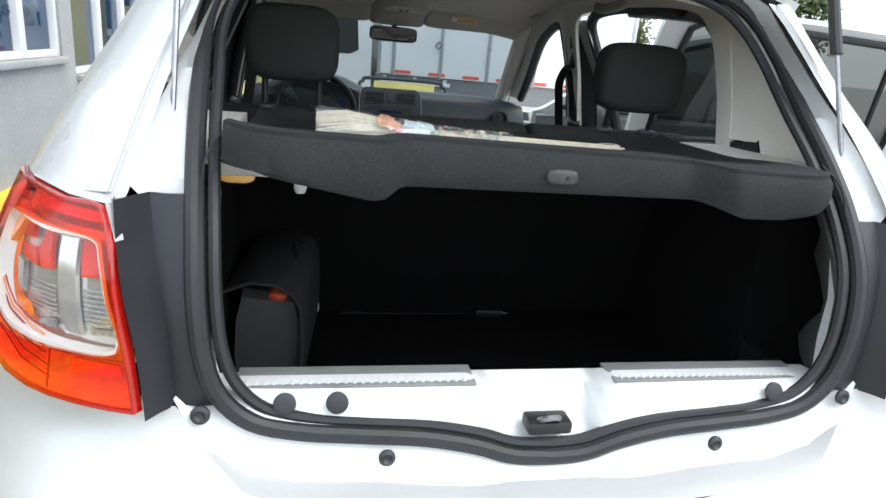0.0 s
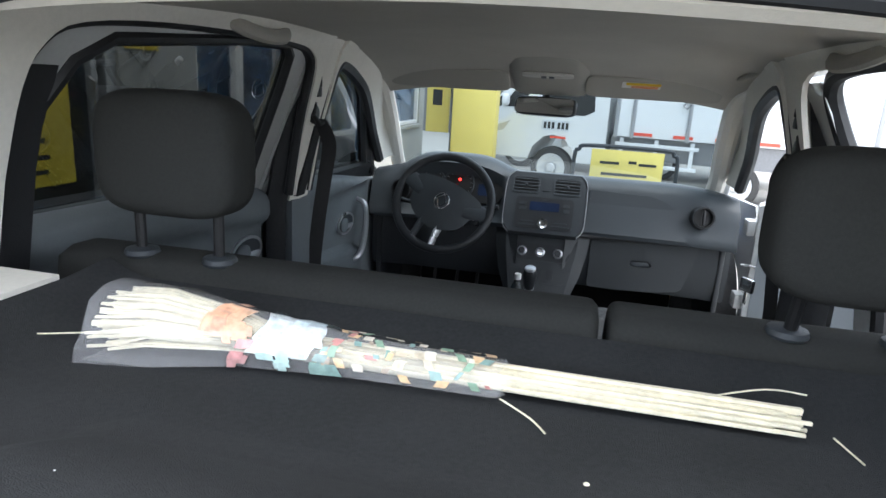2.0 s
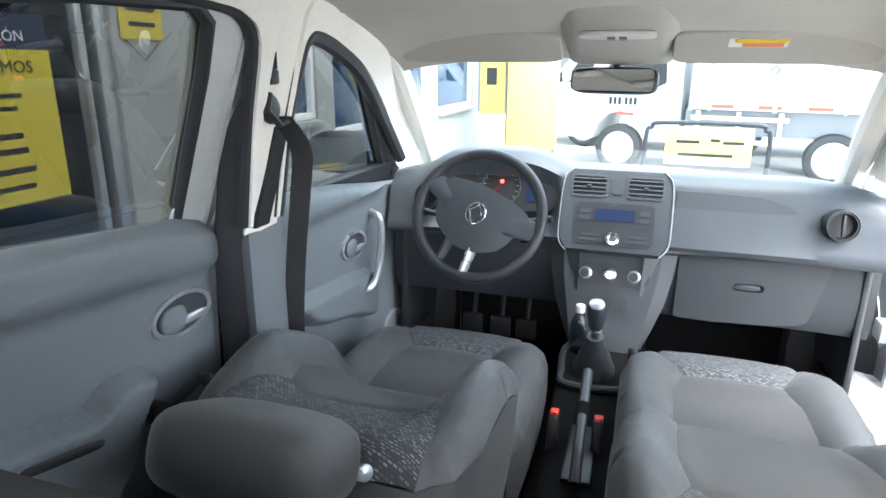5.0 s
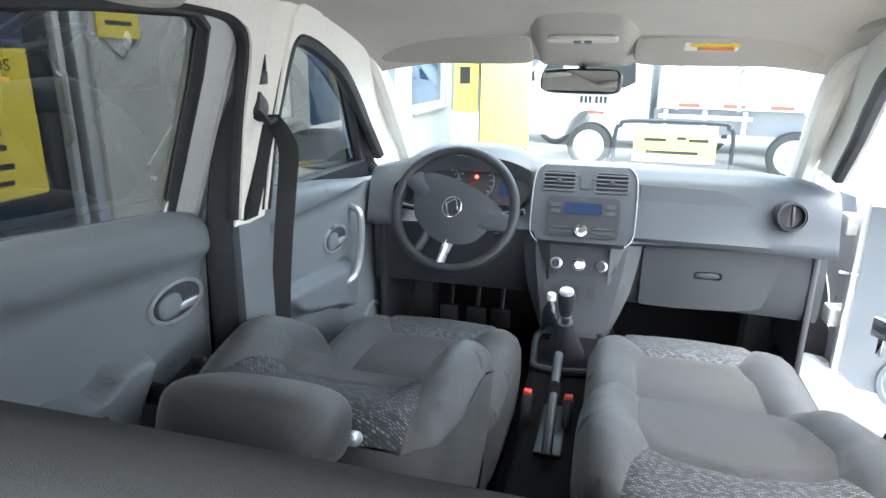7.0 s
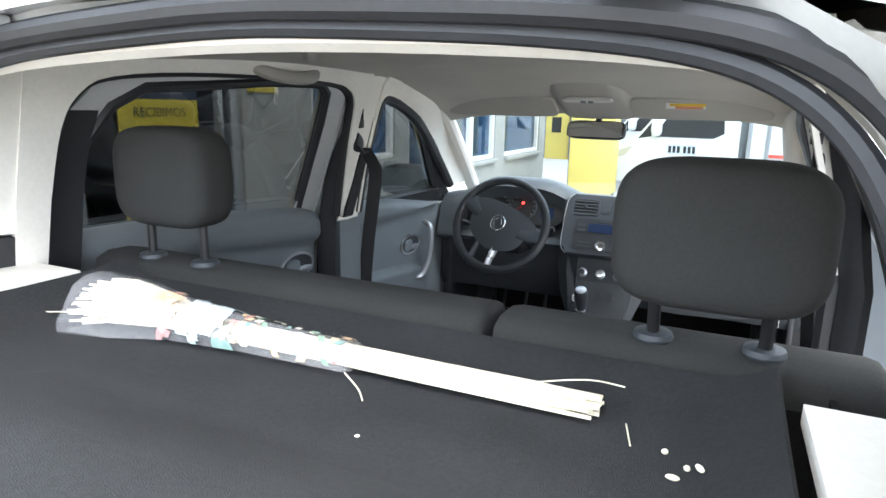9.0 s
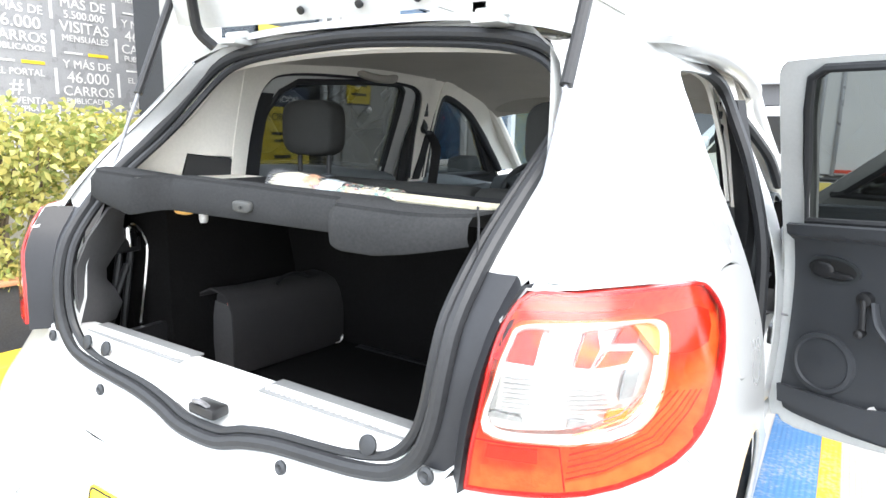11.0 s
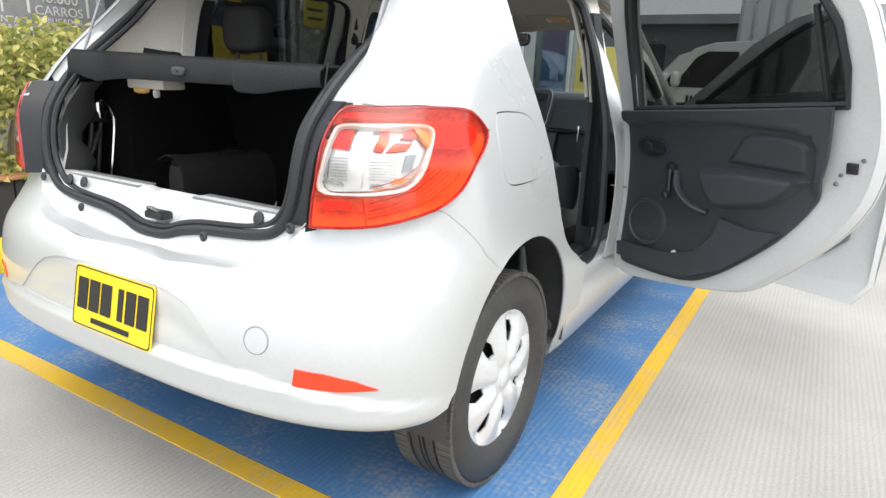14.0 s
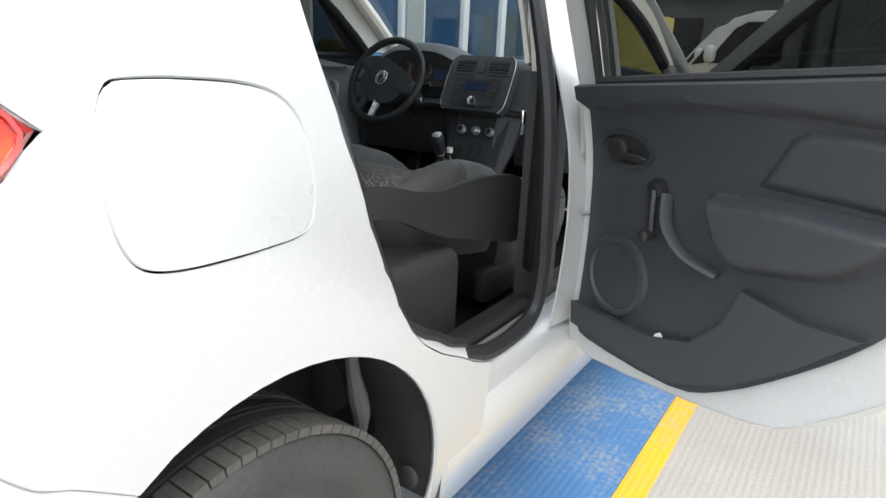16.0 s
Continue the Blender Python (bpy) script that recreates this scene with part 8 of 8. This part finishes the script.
def truck(name, label, at, size, turn):
    """A white delivery truck seen from its left side: front to -x."""
    t = thing(name, label, "truck", at=at)
    t.scale = (size, size, size)
    t.rotation_euler.z = radians(turn)
    white = material("white_truck_paint", (0.78, 0.79, 0.79), 0.35, vary=0.04, grain=1.5, coat=.4)
    side = [(-1.15, .50), (-1.15, .85), (-1.05, 1.05), (-.80, 1.18), (-.45, 1.62), (-.15, 1.95), (.2, 2.05), (.88, 2.08), (.90, .48), (.42, .48), (.35, .70), (.18, .88), (0, .93), (-.18, .88), (-.35, .70), (-.42, .48)]
    bm = bmesh.new()
    loft(bm, [[Vector((x, y, z)) for x, z in side] for y in (0.0, .03, 1.75, 1.78)])
    for v in bm.verts:
        if v.co.y < .01 or v.co.y > 1.77:
            v.co.z = 1.2 + (v.co.z - 1.2) * .985
    cab = part("cab", bm, white, t, smooth=30)
    part("side_window", panel([(-.42, 1.28), (-.30, 1.50), (-.08, 1.80), (.10, 1.90), (.62, 1.90), (.66, 1.36), (.5, 1.28)], lambda u, v: Vector((u, -.008, v)), .01, step=.4), "ink", cab)
    part("quarter_window", panel([(-.70, 1.24), (-.48, 1.28), (-.46, 1.50), (-.5, 1.5)], lambda u, v: Vector((u, -.006, v)), .01, step=.4), "ink", cab)
    part("head_lamp", panel([(-1.12, .88), (-.90, .95), (-.78, 1.12), (-.98, 1.04), (-1.10, .98)], lambda u, v: Vector((u, -.006, v)), .01, step=.4), "clear_lens", cab)
    bm = bmesh.new()
    pillow(bm, (-.36, -.14, 1.42), (.16, .20, .26), 3)
    part("cab_mirror", bm, white, cab)
    part("plate_panel", panel(round_rect(-.22, 1.00, .26, 1.17, .01), lambda u, v: Vector((u, -.006, v)), .004, step=.4), material("pale_plate_panel", (0.6, 0.64, 0.68), 0.5), cab)
    for i in range(6):
        bm = bmesh.new()
        x = -.18 + i * .07 + (.03 if i > 2 else 0)
        box(bm, (x, -.0105, 1.03), (x + .045, -.008, 1.14))
        part("plate_bar", bm, "ink", cab)
    red = material("red_marker_strip", (0.75, 0.10, 0.06), 0.5, vary=0.1)
    bm = bmesh.new()
    box(bm, (-.05, -.012, .87), (.22, -.004, .91))
    part("marker", bm, red, cab)
    bm = bmesh.new()
    box(bm, (1.02, -.05, 1.0), (5.6, 1.85, 3.3), .01)
    body = part("box_body", bm, white, t, smooth=0)
    for x in (1.04, 1.30, 2.15, 3.0, 3.85, 4.7, 5.55):
        bm = bmesh.new()
        box(bm, (x - .03, -.075, .98), (x + .03, -.048, 3.3), .004)
        part("post", bm, "satin", body)
    for x in (2.15, 3.85):
        bm = bmesh.new()
        tube(bm, [(x - .12, -.09, 1.55), (x - .06, -.10, 1.62), (x, -.10, 1.58), (x - .06, -.10, 1.5), (x - .12, -.09, 1.55)], .014, 6)
        part("latch", bm, "steel", body)
    for i in range(7):
        bm = bmesh.new()
        box(bm, (1.32 + i * .62, -.066, 1.03), (1.62 + i * .62, -.052, 1.08))
        part("marker", bm, red, body)
    bm = bmesh.new()
    box(bm, (.95, .2, .62), (5.5, 1.6, .98))
    part("chassis", bm, "steel", t)
    for z in (.55, .88):
        bm = bmesh.new()
        box(bm, (1.05, -.03, z - .03), (2.35, .01, z + .03), .006)
        part("side_guard", bm, white, t)
    for x in (1.15, 1.7, 2.25):
        bm = bmesh.new()
        box(bm, (x - .03, -.02, .55), (x + .03, .005, .98))
        part("guard_post", bm, white, t)
    for x in (0, 2.95):
        m = Matrix.Translation((x, .13, .36)) @ pose(0, 0, 0, 90)
        bm = bmesh.new()
        lathe(bm, [(.25, .10), (.27, .12), (.34, .11), (.36, .08), (.36, -.08), (.30, -.12)], 36, m, cap=False)
        w = part("wheel", bm, "tyre", t)
        bm = bmesh.new()
        lathe(bm, [(.255, .10), (.235, .08), (.15, .07), (.12, .10), (.08, .10), (.07, .125), (.03, .13)], 30, m)
        part("rim", bm, "rim", w)
    return t


def yard():
    truck("delivery_truck", "white delivery truck with a panelled box body", (-.28, 9.47, 0), .844, -10)
    truck("delivery_truck", "white delivery truck parked behind another", (-.97, 11.9, 0), .844, -8)
    yel = material("yellow_sign_paint", (0.80, 0.65, 0.16), 0.5, vary=0.1, grain=4)
    # barrier with a yellow board
    b = thing("metal_barrier", "dark tubular barrier with a yellow sign board", "barrier", at=(.52, 6.0, 0))
    bm = bmesh.new()
    tube(bm, smoothed([(-.45, 0, .0), (-.45, 0, .80), (-.41, 0, .90), (-.33, 0, .94), (.33, 0, .94), (.41, 0, .90), (.45, 0, .80), (.45, 0, 0)], 4), .018, 8)
    part("frame", bm, "dash_dark", b)
    bm = bmesh.new()
    box(bm, (-.30, -.02, .62), (.33, .0, .915), .004)
    board = part("sign_board", bm, yel, b)
    for x0, x1, z in ((-.22, -.05, .80), (.03, .10, .815), (.12, .27, .80), (-.2, .2, .70)):
        bm = bmesh.new()
        box(bm, (x0, -.024, z - .012), (x1, -.021, z + .012))
        part("text_bar", bm, "ink", board)
    for x in (-.45, .45):
        bm = bmesh.new()
        box(bm, (x - .03, -.25, 0), (x + .03, .25, .03), .006)
        part("foot", bm, "dash_dark", b)
    # yellow banner and column by the shop's end
    s = thing("yellow_banner", "tall yellow advertising banner on a post", "sign", at=(-1.95, 9.2, 0))
    bm = bmesh.new()
    box(bm, (-.17, -.02, .72), (.17, .02, 2.6), .004)
    ban = part("banner_sheet", bm, yel, s)
    for z in (1.45, 1.1):
        bm = bmesh.new()
        box(bm, (-.08, -.026, z), (.06, -.021, z + .22))
        part("text_bar", bm, "ink", ban)
    bm = bmesh.new()
    tube(bm, [(.21, 0, 0), (.21, 0, 2.6)], .025, 8)
    part("post", bm, "steel", s)
    c = thing("yellow_cabinet", "yellow painted cabinet beside the banner", "cabinet", at=(-1.36, 9.0, 0))
    bm = bmesh.new()
    box(bm, (-.30, -.2, .30), (.30, .2, 1.62), .01)
    part("body", bm, yel, c)
    bm = bmesh.new()
    box(bm, (-.28, -.18, 0), (.28, .18, .30))
    part("plinth", bm, "dash_dark", c)
    # far side of the yard
    far = material("pale_far_wall", (0.55, 0.54, 0.5), 0.9, vary=0.2, grain=.6)
    brick = material("brick_red_wall", (0.36, 0.14, 0.09), 0.9, vary=0.25, grain=1.2)
    roofm = material("grey_sheet_roof", (0.3, 0.3, 0.31), 0.7, vary=0.2, grain=1)

    def house(name, label, lo, hi, mat, windows, face):
        h = thing(name, label, "building", at=((lo[0] + hi[0]) / 2, (lo[1] + hi[1]) / 2, 0))
        cx, cy = h.location.x, h.location.y
        bm = bmesh.new()
        box(bm, (lo[0] - cx, lo[1] - cy, 0), (hi[0] - cx, hi[1] - cy, hi[2]))
        part("wall", bm, mat, h, smooth=0)
        bm = bmesh.new()
        box(bm, (lo[0] - cx - .3, lo[1] - cy - .3, hi[2]), (hi[0] - cx + .3, hi[1] - cy + .3, hi[2] + .25))
        part("roof", bm, roofm, h, smooth=0)
        for i in range(windows):
            f = (i + .5) / windows
            for z in np.arange(1.0, hi[2] - 1.2, 2.7):
                bm = bmesh.new()
                if face == "y-":
                    x = lo[0] - cx + f * (hi[0] - lo[0])
                    box(bm, (x - .6, lo[1] - cy - .04, z), (x + .6, lo[1] - cy + .05, z + 1.2), .01)
                elif face == "x-":
                    y = lo[1] - cy + f * (hi[1] - lo[1])
                    box(bm, (lo[0] - cx - .04, y - .6, z), (lo[0] - cx + .05, y + .6, z + 1.2), .01)
                else:
                    y = lo[1] - cy + f * (hi[1] - lo[1])
                    box(bm, (hi[0] - cx - .05, y - .6, z), (hi[0] - cx + .04, y + .6, z + 1.2), .01)
                part("window", bm, "ink", h)
    house("building", "long dark grey yard building at the far end", (-16, 19, 0), (.6, 26, 2.75), material("dark_yard_wall", (0.14, 0.14, 0.145), 0.9, vary=0.25, grain=.8), 6, "y-")
    house("building", "low pale building across the yard", (16, -6, 0), (24, 14, 4.0), far, 6, "x-")
    house("building", "red brick house beyond the yard", (1.4, 24, 0), (6.5, 30, 5.0), brick, 2, "y-")
    house("building", "grey low workshop across the street", (-32, -13.3, 0), (-24, 1, 3.5), material("grey_workshop_wall", (0.22, 0.22, 0.21), 0.9, vary=0.25, grain=.8), 4, "x+")
    house("building", "brick house across the street", (-33, -24, 0), (-27, -18.5, 6.0), brick, 3, "x+")
    leaf = leaf_material("street_tree_leaves", (0.05, 0.09, 0.025), (0.14, 0.17, 0.05))
    bark = material("tree_bark", (0.13, 0.10, 0.075), 0.9, vary=0.3, grain=20)
    for k, (x, y) in enumerate(((7.2, 15.2), (10.5, 13.0), (12.5, 9.5))):
        tree = thing("tree", "small leafy street tree behind the yard", "tree", "street trees", at=(x, y, 0))
        bm = bmesh.new()
        tube(bm, smoothed([(0, 0, 0), (.05, 0, .8), (0, .05, 1.6), (.05, 0, 2.4)], 4), [.12] * 4 + [.09] * 4 + [.06] * 4 + [.04], 8)
        for a in range(5):
            t = a * 1.256
            tube(bm, [(0, .02, 1.4 + a * .12), (.35 * math.cos(t), .35 * math.sin(t), 1.9 + a * .1), (.7 * math.cos(t), .7 * math.sin(t), 2.3 + a * .1)], [.04, .03, .015], 6)
        part("trunk", bm, bark, tree)
        me = leaf_mass("crown", "", [((0, 0, 2.3), (.9, .9, .7), 800), ((.5, .3, 1.9), (.5, .5, .4), 800), ((-.45, -.2, 2.0), (.5, .5, .45), 800), ((.1, -.4, 2.9), (.5, .5, .4), 800)], leaf, 20 + k, .15)
        ob = new("crown", me)
        ob.parent = tree


shop_front()
hedge()
yard()
